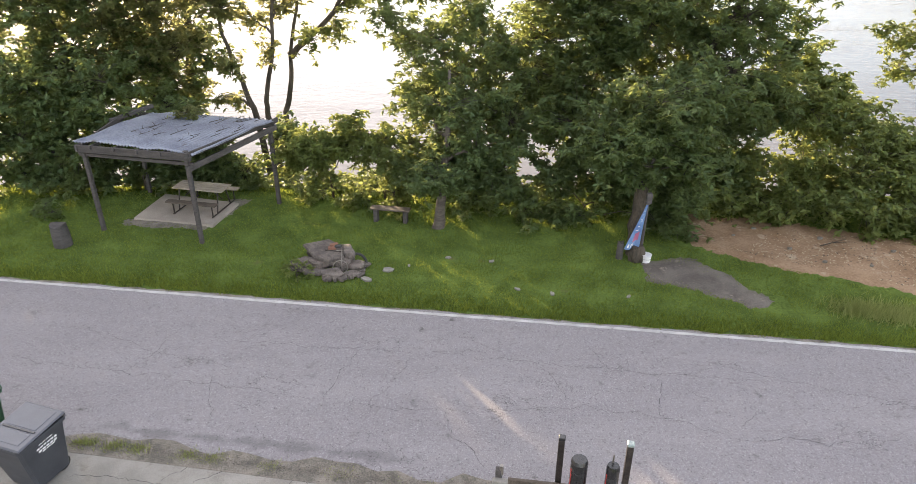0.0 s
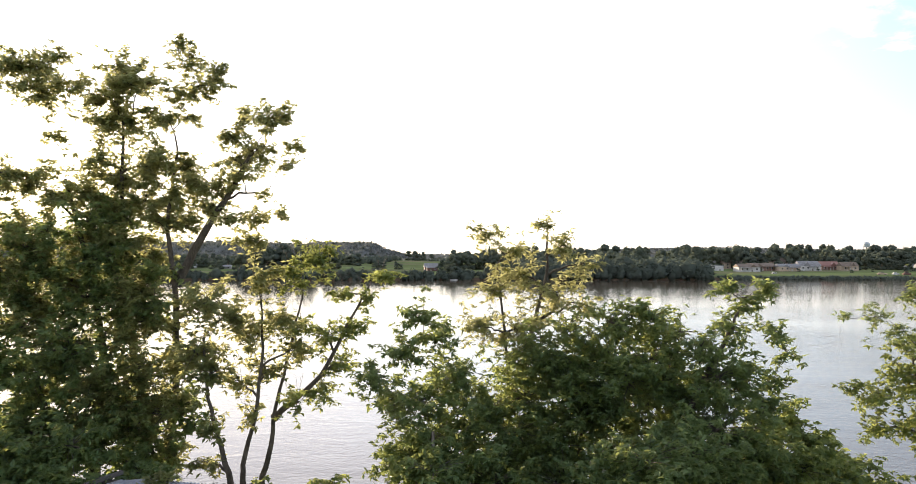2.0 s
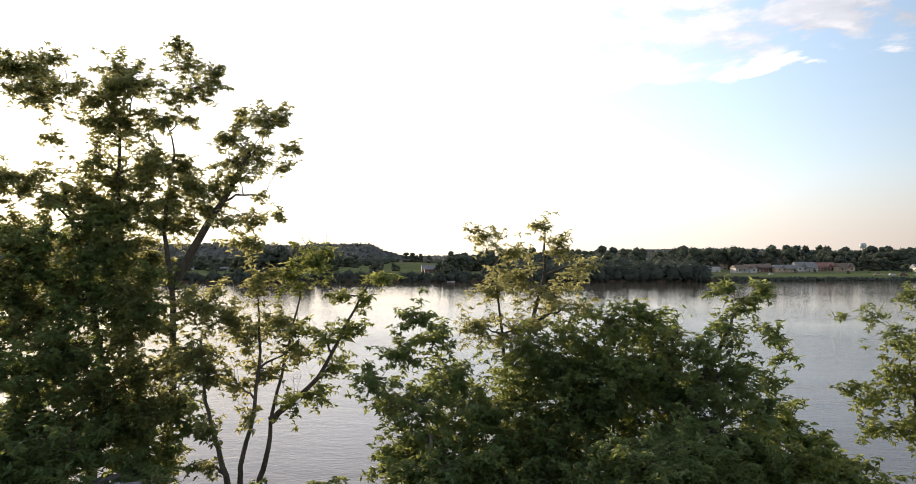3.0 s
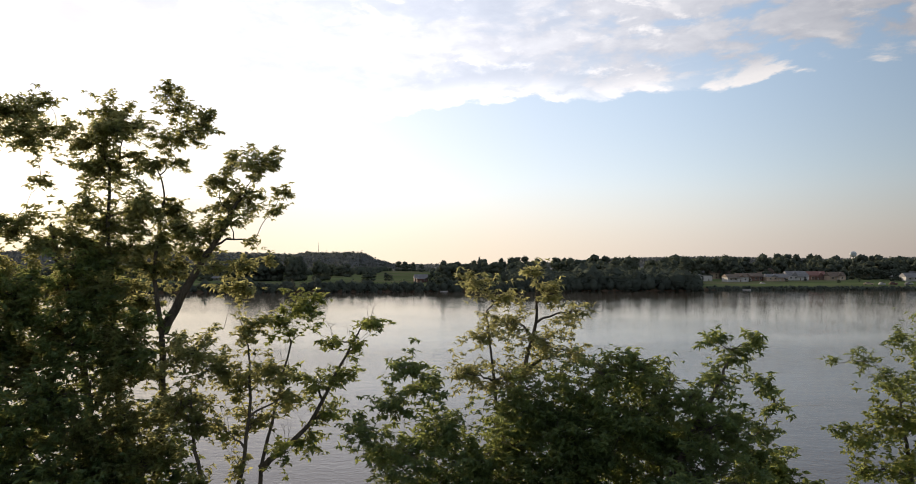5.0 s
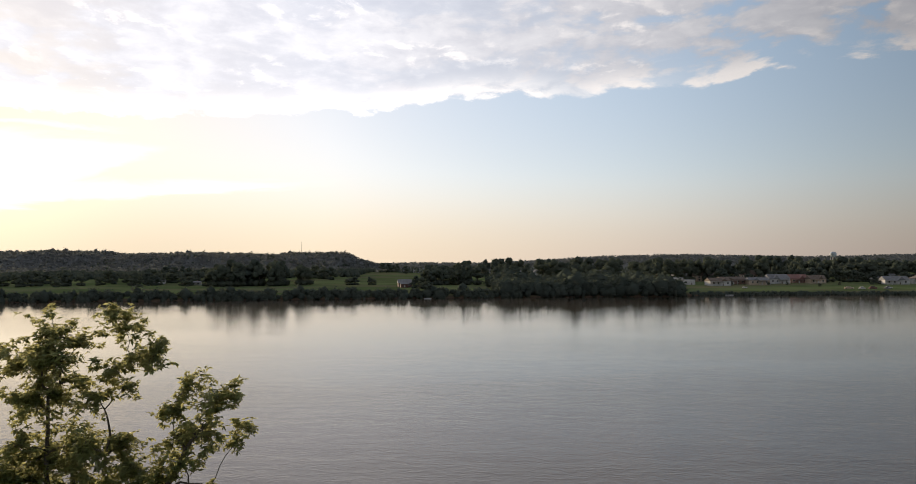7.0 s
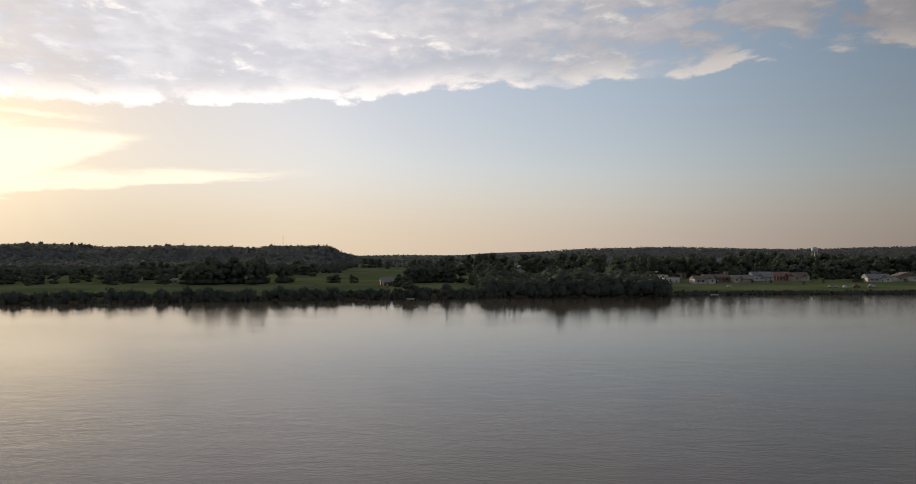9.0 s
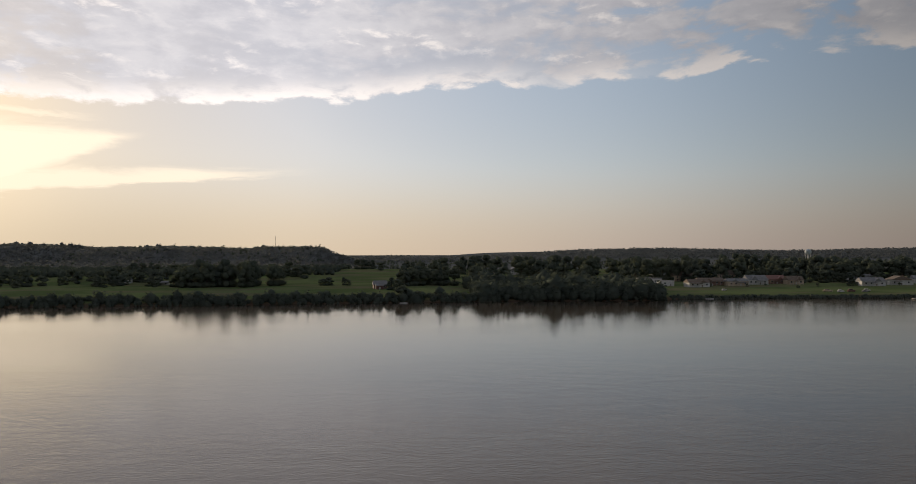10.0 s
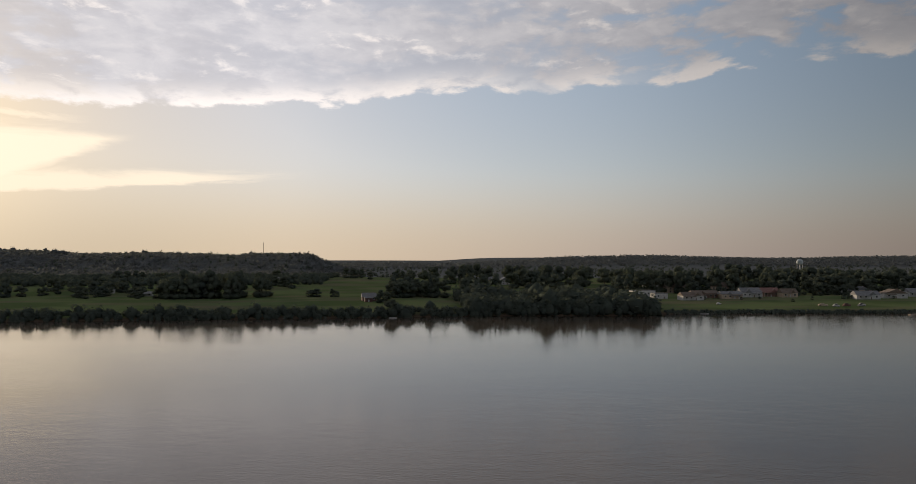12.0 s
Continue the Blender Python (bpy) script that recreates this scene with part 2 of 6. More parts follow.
def asphalt_look(n):
    at = n.add("ShaderNodeTexCoord").outputs["Object"]
    grit = n.add("ShaderNodeTexVoronoi", None, Vector=at, Scale=52.0)
    fine, broad = n.noise(at, 60.0, 4.0, 0.7), n.noise(n.scaled(at, 0.25, 1.0, 1.0), 0.8, 5.0, 0.6)
    base = n.mix(n.ramp(broad, 0.25, 0.75), (0.205, 0.188, 0.198, 1), (0.250, 0.232, 0.240, 1))
    base = n.mix(n.ramp(fine, 0.52, 0.70), base, (0.27, 0.255, 0.262, 1))
    base = n.mix(n.math("MULTIPLY", n.ramp(n.noise(at, 26.0, 3.0, 0.7), 0.40, 0.62), 0.55), base, (0.30, 0.285, 0.292, 1))
    base = n.mix(n.math("MULTIPLY", n.ramp(n.noise(at, 17.0, 3.0, 0.75), 0.58, 0.72), 0.6), base, (0.10, 0.093, 0.093, 1))
    base = n.mix(n.ramp(grit.outputs["Distance"], 0.24, 0.08), base, (0.48, 0.46, 0.46, 1))
    chips = n.add("ShaderNodeTexVoronoi", None, Vector=at, Scale=24.0)
    pale = n.ramp(n.add("ShaderNodeSeparateColor", None, i0=chips.outputs["Color"]).outputs[0], 0.55, 1.0, 0.0, 0.55)
    base = n.mix(n.math("MULTIPLY", pale, n.ramp(chips.outputs["Distance"], 0.5, 0.2)), base, (0.42, 0.40, 0.40, 1))
    dark = n.ramp(n.add("ShaderNodeSeparateColor", None, i0=chips.outputs["Color"]).outputs[1], 0.6, 1.0, 0.0, 0.6)
    base = n.mix(n.math("MULTIPLY", dark, n.ramp(chips.outputs["Distance"], 0.5, 0.2)), base, (0.075, 0.070, 0.072, 1))
    # cracks like crazed glaze, in patches
    crazed = n.add("ShaderNodeTexVoronoi", {"feature": "DISTANCE_TO_EDGE"}, Vector=n.add("ShaderNodeVectorMath", {"operation": "ADD"}, i0=at, i1=n.add("ShaderNodeTexNoise", None, Vector=at, Scale=3.0, Detail=5.0).outputs["Color"]).outputs[0], Scale=1.5)
    line = n.math("MULTIPLY", n.ramp(crazed.outputs["Distance"], 0.014, 0.003), n.ramp(n.noise(n.scaled(at, 0.5, 1.0, 1.0), 0.7, 4.0, 0.6), 0.50, 0.62))
    base = n.mix(n.math("MULTIPLY", line, 0.65), base, (0.06, 0.055, 0.056, 1))
    base = n.mix(n.ramp(n.noise(at, 2.2, 6.0, 0.7), 0.60, 0.75), base, (0.105, 0.098, 0.097, 1))
    # a long dark scar where the rim has been patched
    sep = n.add("ShaderNodeSeparateXYZ", None, i0=at)
    across = n.math("SUBTRACT", sep.outputs[1], n.math("SUBTRACT", 9.45, n.math("MULTIPLY", sep.outputs[0], 0.128)))
    across = n.math("ADD", n.math("ABSOLUTE", across), n.math("MULTIPLY", n.noise(at, 1.4, 5.0, 0.65), 0.9))
    scar = n.math("MULTIPLY", n.ramp(across, 0.66, 0.44), n.math("MULTIPLY", n.ramp(sep.outputs[0], -7.6, -6.6), n.ramp(sep.outputs[0], 0.0, -2.0)))
    base = n.mix(n.math("MULTIPLY", scar, 0.42), base, (0.085, 0.08, 0.082, 1))
    relief = n.add("ShaderNodeBump", None, Strength=0.6, Distance=0.006, Height=n.math("ADD", fine, grit.outputs["Distance"])).outputs[0]
    bsdf = n.add("ShaderNodeBsdfPrincipled", None, Base_Color=base, Roughness=0.95, Specular_IOR_Level=0.08, Normal=relief)
    return bsdf.outputs[0], None


M_GROUND, M_WATER, M_ASPHALT = material("grass_ground", ground_look), material("river_water", water_look), material("worn_asphalt", asphalt_look)
M_CONCRETE = surface("old_concrete", (0.20, 0.186, 0.165), (0.30, 0.28, 0.252), 0.9, 1.4, 45, 0.5, 0.008, spots=(0.19, 0.172, 0.145))
M_SLAB = surface("pale_concrete", (0.28, 0.245, 0.21), (0.42, 0.37, 0.32), 0.9, 1.2, 40, 0.4, 0.006)
M_PAINT = surface("worn_white_paint", (0.34, 0.33, 0.32), (0.50, 0.49, 0.48), 0.7, 3.0, 60, 0.5, 0.004, spots=(0.22, 0.205, 0.20), spot_at=(0.58, 0.70))
M_GRAVEL = surface("grey_gravel", (0.11, 0.10, 0.082), (0.26, 0.23, 0.195), 0.95, 3.0, 30, 1.0, 0.03, spots=(0.12, 0.11, 0.085))
M_DIRT = surface("bare_dirt", (0.22, 0.14, 0.085), (0.36, 0.25, 0.165), 0.95, 0.8, 16, 0.9, 0.04, spots=(0.40, 0.31, 0.22), spec=0.05)
M_OLDASPHALT = surface("broken_asphalt", (0.085, 0.072, 0.062), (0.17, 0.148, 0.128), 0.95, 1.5, 25, 1.0, 0.02, spots=(0.24, 0.20, 0.165), spot_at=(0.60, 0.66))
M_CRACK = surface("dark_crack", (0.045, 0.042, 0.042), (0.085, 0.078, 0.078), 0.95, 5, 40)
M_TIMBER = surface("grey_timber", (0.042, 0.038, 0.037), (0.105, 0.094, 0.090), 0.85, 2.0, 22, 0.5, 0.006, stretch=(1, 1, 5), vary=0.15)
M_BOARD = surface("bleached_board", (0.26, 0.22, 0.17), (0.44, 0.385, 0.31), 0.85, 2.5, 30, 0.4, 0.004, stretch=(1, 6, 1), vary=0.12)
M_OLDBOARD = surface("brown_board", (0.07, 0.055, 0.042), (0.15, 0.12, 0.095), 0.85, 2.5, 30, 0.5, 0.005, stretch=(1, 6, 1), vary=0.12)


def tin_look(n):
    at, geo = n.add("ShaderNodeTexCoord").outputs["Object"], n.add("ShaderNodeNewGeometry")
    broad, fine = n.noise(at, 1.1, 5.0, 0.6), n.noise(at, 20.0, 4.0, 0.6)
    base = n.mix(n.ramp(n.math("ADD", n.math("MULTIPLY", broad, 0.6), n.math("MULTIPLY", fine, 0.4)), 0.36, 0.64), (0.20, 0.21, 0.26, 1), (0.33, 0.35, 0.41, 1))
    base = n.mix(n.ramp(n.noise(at, 3.0, 6.0, 0.65), 0.62, 0.72), base, (0.16, 0.14, 0.135, 1))
    # trough shading, with silt, put into the colour where the sheet is concave
    shade_and_silt = n.math("MULTIPLY", n.ramp(geo.outputs["Pointiness"], 0.505, 0.46), n.ramp(n.noise(at, 2.2, 5.0, 0.6), 0.30, 0.60, 0.35, 0.85))
    base = n.mix(shade_and_silt, base, (0.050, 0.047, 0.050, 1))
    relief = n.add("ShaderNodeBump", None, Strength=0.2, Distance=0.004, Height=fine).outputs[0]
    return n.add("ShaderNodeBsdfPrincipled", None, Base_Color=base, Roughness=0.45, Metallic=0.45, Normal=relief).outputs[0], None


M_TIN = material("corrugated_tin", tin_look)
M_STEEL = surface("dark_steel", (0.035, 0.03, 0.03), (0.09, 0.075, 0.065), 0.55, 4, 40, 0.3, 0.003, metal=0.6)
M_BARK = surface("grey_bark", (0.030, 0.024, 0.018), (0.10, 0.082, 0.062), 0.95, 5, 25, 1.0, 0.03, stretch=(1, 1, 0.35))
M_PALEBARK = surface("pale_ribbed_bark", (0.075, 0.062, 0.05), (0.16, 0.138, 0.115), 0.95, 4, 30, 1.0, 0.03, stretch=(0.4, 0.4, 3))
M_ROCK = surface("grey_fieldstone", (0.082, 0.068, 0.060), (0.215, 0.182, 0.160), 0.9, 5, 30, 0.9, 0.03, spots=(0.10, 0.085, 0.08), vary=0.2)
M_BRICK = surface("red_brick", (0.19, 0.095, 0.065), (0.28, 0.145, 0.10), 0.9, 8, 60, 0.5, 0.005)
M_RUBBER = surface("black_rubber", (0.02, 0.02, 0.02), (0.05, 0.048, 0.046), 0.75, 6, 40, 0.4, 0.004)
M_CHROME = surface("dull_chrome", (0.20, 0.185, 0.165), (0.34, 0.31, 0.28), 0.45, 6, 40, 0.2, 0.002, metal=0.9)
M_BIN = surface("grey_bin_plastic", (0.034, 0.037, 0.044), (0.060, 0.064, 0.074), 0.42, 2.0, 60, 0.2, 0.002)
# lid paler than the body: the sky's reflection is put into its base colour
M_BINLID_SKY = surface("sky_toned_lid_plastic", (0.082, 0.085, 0.100), (0.118, 0.120, 0.138), 0.40, 2.0, 60, 0.2, 0.002)
M_GREENBIN = surface("green_bin_plastic", (0.012, 0.05, 0.022), (0.022, 0.085, 0.038), 0.42, 2.0, 60, 0.2, 0.002)
M_WHITE = surface("white_print", (0.68, 0.68, 0.68), (0.82, 0.82, 0.82), 0.6, 6, 50, 0.1, 0.001)
M_BLACK = surface("black_enamel", (0.012, 0.012, 0.013), (0.03, 0.03, 0.032), 0.22, 4, 40, 0.15, 0.002)
M_RED = surface("red_enamel", (0.35, 0.03, 0.025), (0.5, 0.05, 0.04), 0.4, 6, 50, 0.1, 0.001)
M_BLUE = surface("blue_banner_cloth", (0.10, 0.18, 0.38), (0.20, 0.33, 0.55), 0.8, 4, 90, 0.3, 0.002)
M_BANNERRED = surface("red_banner_cloth", (0.36, 0.10, 0.18), (0.48, 0.18, 0.28), 0.8, 4, 90, 0.3, 0.002)
M_CAP = surface("clear_cap", (0.26, 0.31, 0.30), (0.38, 0.43, 0.42), 0.3, 8, 50, 0.1, 0.001)
M_LEAF = foliage("maple_leaves", (0.050, 0.080, 0.034), (0.108, 0.150, 0.062), (0.55, 0.52, 0.22), 0.56)
M_LEAF_LIGHT = foliage("yellow_green_leaves", (0.062, 0.098, 0.030), (0.145, 0.19, 0.055), (0.41, 0.43, 0.12), 0.45)
M_LEAF_DARK = foliage("dark_leaves", (0.050, 0.088, 0.038), (0.104, 0.158, 0.066), (0.39, 0.43, 0.13), 0.48)
M_LEAF_DEEP = foliage("deep_green_leaves", (0.046, 0.080, 0.034), (0.100, 0.150, 0.064), (0.42, 0.46, 0.13), 0.48)
# far bank leaves greyed and lightened: the river haze is put into their colour
M_FAR_LEAF_HAZED = foliage("hazed_tree_leaves", (0.084, 0.098, 0.078), (0.104, 0.120, 0.092), (0.14, 0.16, 0.10), 0.35, 0.03)
M_FAR_DARK_HAZED = foliage("hazed_wood_leaves", (0.076, 0.092, 0.078), (0.092, 0.108, 0.088), (0.115, 0.135, 0.10), 0.32, 0.03)
# pale blue-grey of hill and ridge: distance haze painted into the leaf colour
M_HILL_HAZED = foliage("hazed_hill_leaves", (0.140, 0.148, 0.150), (0.158, 0.166, 0.166), (0.19, 0.20, 0.18), 0.38, 0.0)
M_RIDGE_HAZED = foliage("hazed_ridge_leaves", (0.118, 0.130, 0.137), (0.136, 0.148, 0.153), (0.16, 0.175, 0.18), 0.38, 0.0)
M_GRASS = foliage("grass_blades", (0.082, 0.122, 0.026), (0.165, 0.225, 0.054), (0.36, 0.40, 0.06), 0.4, 0.05)
M_DRYGRASS = foliage("dry_grass_blades", (0.20, 0.235, 0.08), (0.34, 0.37, 0.15), (0.36, 0.38, 0.12), 0.35, 0.05)
# ---- mesh helpers ----
def part(name, bm, mat, parent=None, label=""):
    """Links a bmesh (or a mesh) as one object, under a thing or a part."""
    if isinstance(bm, bmesh.types.BMesh):
        mesh = bpy.data.meshes.new(name)
        bm.to_mesh(mesh)
        bm.free()
    else:
        mesh = bm
    if mat and not mesh.materials:
        mesh.materials.append(mat)
    ob = new(name, mesh)
    if parent:
        ob.parent = parent
    if label:
        ob["label"] = label
    return ob


def thing(name, m, label, category, group=""):
    ob = new(name)
    ob.matrix_world = m
    ob.empty_display_size = 0.2
    return tagged(ob, label, category, group)


def sheet(name, verts, faces, smooth=True):
    """A mesh from arrays: verts (n, 3), faces (m, 3 or 4)."""
    verts, faces = np.asarray(verts, dtype=np.float32), np.asarray(faces, dtype=np.int32)
    mesh = bpy.data.meshes.new(name)
    k = faces.shape[1]
    mesh.vertices.add(len(verts))
    mesh.vertices.foreach_set("co", verts.ravel())
    mesh.loops.add(faces.size)
    mesh.loops.foreach_set("vertex_index", faces.ravel())
    mesh.polygons.add(len(faces))
    mesh.polygons.foreach_set("loop_start", np.arange(0, faces.size, k, dtype=np.int32))
    mesh.polygons.foreach_set("use_smooth", np.full(len(faces), smooth))
    mesh.update(calc_edges=True)
    return mesh


def block(bm, size, at=(0, 0, 0), turn=(0, 0, 0), bevel=0.0):
    """A box with eased edges."""
    made = bmesh.ops.create_cube(bm, size=1.0, matrix=pose(*at, *turn) @ Matrix.Diagonal((*size, 1)))
    if bevel:
        edges = list({e for v in made["verts"] for e in v.link_edges})
        bmesh.ops.bevel(bm, geom=edges, offset=bevel, segments=1, affect="EDGES")
    return bm


def box(size, at=(0, 0, 0), turn=(0, 0, 0), bevel=0.01):
    return block(bmesh.new(), size, at, turn, bevel)


def rod(bm, a, b, r1, r2=None, sides=8):
    """A tapered round bar from a to b."""
    a, b = Vector(a), Vector(b)
    r2 = r1 if r2 is None else r2
    turn = (b - a).to_track_quat("Z", "Y").to_matrix().to_4x4()
    bmesh.ops.create_cone(bm, cap_ends=True, segments=sides, radius1=r1, radius2=r2, depth=(b - a).length,
                          matrix=Matrix.Translation((a + b) / 2) @ turn)
    return bm


def ring(bm, radius, thick, m, around=28, sides=6):
    """A torus."""
    loops = []
    for i in range(around):
        u = 2 * math.pi * i / around
        row = []
        for j in range(sides):
            v = 2 * math.pi * j / sides
            d = radius + thick * math.cos(v)
            row.append(bm.verts.new(m @ Vector((d * math.cos(u), d * math.sin(u), thick * math.sin(v)))))
        loops.append(row)
    for i in range(around):
        for j in range(sides):
            bm.faces.new((loops[i][j], loops[(i + 1) % around][j], loops[(i + 1) % around][(j + 1) % sides], loops[i][(j + 1) % sides]))
    return bm


def stone(size, seed, rough=0.25):
    """An irregular boulder."""
    bm = bmesh.new()
    bmesh.ops.create_icosphere(bm, subdivisions=3, radius=0.5)
    for v in bm.verts:
        d = noise.noise(v.co * 2.1 + Vector((seed * 7.3, seed, 0))) * rough + noise.noise(v.co * 5.0 + Vector((0, seed * 3.1, 0))) * rough * 0.35
        c = v.co * (1 + d)
        c.z = max(min(c.z, 0.30), -0.36)
        v.co = Vector((c.x * size[0], c.y * size[1], c.z * size[2] * 1.4))
    return bm


def smooth01(v, a, b):
    t = np.clip((v - a) / (b - a), 0, 1)
    return t * t * (3 - 2 * t)


# ---- ground, river ----
WATER_Z = -7.4


def shore_y(x):
    """The far waterline."""
    return np.interp(x, [-900, -330, -250, -110, -10, 85, 196, 214, 226, 300, 400, 900], [505, 530, 536, 545, 553, 562, 556, 562, 574, 574, 566, 540])


def lift(x, y):
    return (np.sin(x * 0.71 + 1.3 * np.sin(y * 0.53)) * np.cos(y * 0.83 + 0.9 * np.sin(x * 0.37)))


def ground_z(x, y):
    x, y = np.asarray(x, float), np.asarray(y, float)
    near = 0.035 * lift(x, y) * smooth01(y, 15.0, 17.0) - 10.5 * smooth01(y, 21.5, 37.0) - 0.06 * smooth01(-y, -10.0, -9.0)
    d = y - shore_y(x)
    far = -9.5 + 5.0 * smooth01(d, -6.0, 12.0) + 2.5 * smooth01(d, 20.0, 160.0) + 3.5 * smooth01(y, 720.0, 1150.0)
    far = far + 5.0 * np.exp(-((x + 70) / 110) ** 2 - ((y - 1120) / 160) ** 2)
    left = 41 * np.interp(-x, [50, 73, 121, 160, 184, 240], [0, 0.12, 0.47, 0.70, 0.97, 1.0]) * np.exp(-(np.maximum(0, 1620 - y) / 210) ** 2 - (np.maximum(0, y - 1690) / 160) ** 2) * (1 + 0.14 * smooth01(-x, 500, 900) + 0.05 * np.sin(x * 0.021) + 0.03 * np.sin(x * 0.057))
    right = (13 + 25 * smooth01(x, 100.0, 650.0) + 4 * np.sin(x * 0.0065 + 2.0)) * np.exp(-(np.maximum(0, 2450 - y) / 420) ** 2) * smooth01(x, -700.0, 0.0)
    back = 20 * smooth01(y, 2900.0, 3400.0)
    land = far + np.maximum(np.maximum(left, right), back)
    return np.where(y < 60, near, land)


def build_ground():
    side = np.concatenate([np.arange(0, 20, 0.5), np.geomspace(20, 4600, 85)])
    xs = np.concatenate([-side[:0:-1], side])
    ys = np.concatenate([-np.geomspace(400, 5, 14), np.arange(-3, 13, 2.0), np.arange(13, 40, 0.45), np.geomspace(42, 480, 16), np.arange(490, 640, 5.0), np.geomspace(642, 4900, 95)])
    gx, gy = np.meshgrid(xs, ys)
    z = ground_z(gx, gy)
    w = len(xs)
    verts = np.stack([gx, gy, z], -1).reshape(-1, 3)
    i = (np.arange(len(ys) - 1)[:, None] * w + np.arange(w - 1)[None]).ravel()
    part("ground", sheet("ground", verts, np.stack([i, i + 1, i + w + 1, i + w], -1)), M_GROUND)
    tagged(bpy.data.objects["ground"], "green mown lawn, river bank and far farm fields", "ground", kind="structure")


build_ground()
bm = bmesh.new()
bmesh.ops.create_grid(bm, x_segments=2, y_segments=2, size=1.0, matrix=Matrix.Translation((0, 1500, WATER_Z)) @ Matrix.Diagonal((4500, 1480, 1, 1)))
tagged(part("water", bm, M_WATER), "broad calm brown river reflecting the evening sky", "river", kind="structure")


# ---- road ----
def road_far(x):
    return 14.44 - 0.117 * x


def road_near(x):
    return 9.02 - 0.138 * x + 0.12 * math.sin(x * 1.9) + 0.08 * math.sin(x * 4.3 + 1)


def strip(bm, xs, low, high, z0, z1=None):
    """A band along x between two edges, with a skirt at the high side."""
    rows = []
    for x in xs:
        a, b = low(x), high(x)
        rows.append([bm.verts.new((x, a, z0)), bm.verts.new((x, b, z0)), bm.verts.new((x, b, z0 - 0.08)), bm.verts.new((x, a, z0 - 0.08))])
    for p, q in zip(rows, rows[1:]):
        bm.faces.new((p[0], q[0], q[1], p[1]))
        bm.faces.new((p[1], q[1], q[2], p[2]))
        bm.faces.new((q[0], p[0], p[3], q[3]))
    return bm


random.seed(4)
jag = [random.uniform(-0.05, 0.05) for _ in range(900)]
xs_road = [-60 + 0.4 * i for i in range(301)]
tagged(part("road", strip(bmesh.new(), xs_road, road_near, lambda x: road_far(x) + 0.11 + jag[int((x + 60) * 2.5)], 0.03), M_ASPHALT),
       "grey weathered asphalt road with fine cracks", "road", kind="structure")
xs_line = [-60 + 0.15 * i for i in range(801)]
tagged(part("road_line", strip(bmesh.new(), xs_line, lambda x: road_far(x) - 0.048 + jag[int((x + 60) * 6.5)] * 0.18, lambda x: road_far(x) + 0.052 + jag[int((x + 60) * 6.5) + 7] * 0.18, 0.036), M_PAINT),
       "worn white painted edge line along the road", "road marking", kind="structure")
tagged(part("road_edge_gravel", strip(bmesh.new(), xs_road, lambda x: road_far(x) + 0.08, lambda x: road_far(x) + 0.17 + 0.9 * jag[int((x + 60) * 2.5) + 50], 0.024), M_GRAVEL),
       "crumbled gravel rim between asphalt and grass", "gravel", kind="structure")
tagged(part("pavement", strip(bmesh.new(), xs_road, lambda x: -4.0, lambda x: 8.74 - 0.138 * x + 0.4 * jag[int((x + 60) * 2.5) + 99], 0.028), M_CONCRETE),
       "old cracked concrete apron beside the road", "pavement", kind="structure")
tagged(part("pavement_gravel", strip(bmesh.new(), xs_road, lambda x: 8.62 - 0.138 * x, lambda x: road_near(x) + 0.10 + 2.0 * jag[int((x + 60) * 2.5) + 200], 0.0335), M_GRAVEL),
       "loose gravel and weeds between asphalt and concrete", "gravel", kind="structure")


def crack_line(name, x0, y0, x1, y1, z, wander, width, seed, label):
    """A jagged crack, thin and broken."""
    rng = random.Random(seed)
    bm = bmesh.new()
    count = max(6, int(abs(x1 - x0) / 0.09 + abs(y1 - y0) / 0.09))
    dx, dy, last = 0.0, 0.0, None
    side = Vector((y0 - y1, x1 - x0)).normalized()
    for i in range(count + 1):
        f = i / count
        dx += rng.gauss(0, wander) - dx * 0.06
        dy += rng.gauss(0, wander) - dy * 0.06
        w = width * rng.uniform(0.3, 1.3) * min(1, 5 * f, 5 * (1 - f)) + 0.002
        x, y = x0 + (x1 - x0) * f + dx + rng.uniform(-0.02, 0.02), y0 + (y1 - y0) * f + dy + rng.uniform(-0.028, 0.028)
        now = (bm.verts.new((x - side.x * w, y - side.y * w, z)), bm.verts.new((x + side.x * w, y + side.y * w, z)))
        if last:
            bm.faces.new((last[0], now[0], now[1], last[1]))
        last = now
    tagged(part(name, bm, M_CRACK), label, "crack", "cracks in the paving", kind="structure")


rng = random.Random(11)
for x0, y0, x1, y1 in [(-10.5, 12.5, -6.4, 11.8), (-6.4, 11.8, -2.8, 11.2), (-2.8, 11.2, 0.2, 10.9), (0.3, 11.0, 2.6, 11.2), (2.4, 11.2, 5.3, 10.3), (5.3, 10.3, 9.0, 10.1), (-6, 13.4, -1, 12.9), (-1, 12.9, 6.5, 12.0), (-3.0, 11.2, -2.4, 12.9), (-1.3, 12.9, -1.9, 11.0), (1.6, 12.6, 2.3, 11.2), (4.3, 12.2, 4.0, 10.6), (-9.6, 13.8, -5.0, 12.2), (6.0, 12.4, 9.5, 11.2), (-0.4, 10.9, 0.3, 9.6), (-5.6, 12.1, -5.2, 10.4), (2.9, 13.3, 3.4, 12.3), (-7.5, 11.95, -7.1, 13.6)]:
    crack_line("road_crack", x0, y0, x1, y1, 0.0345, 0.030, 0.0024, rng.random(), "thin jagged dark crack in the asphalt")
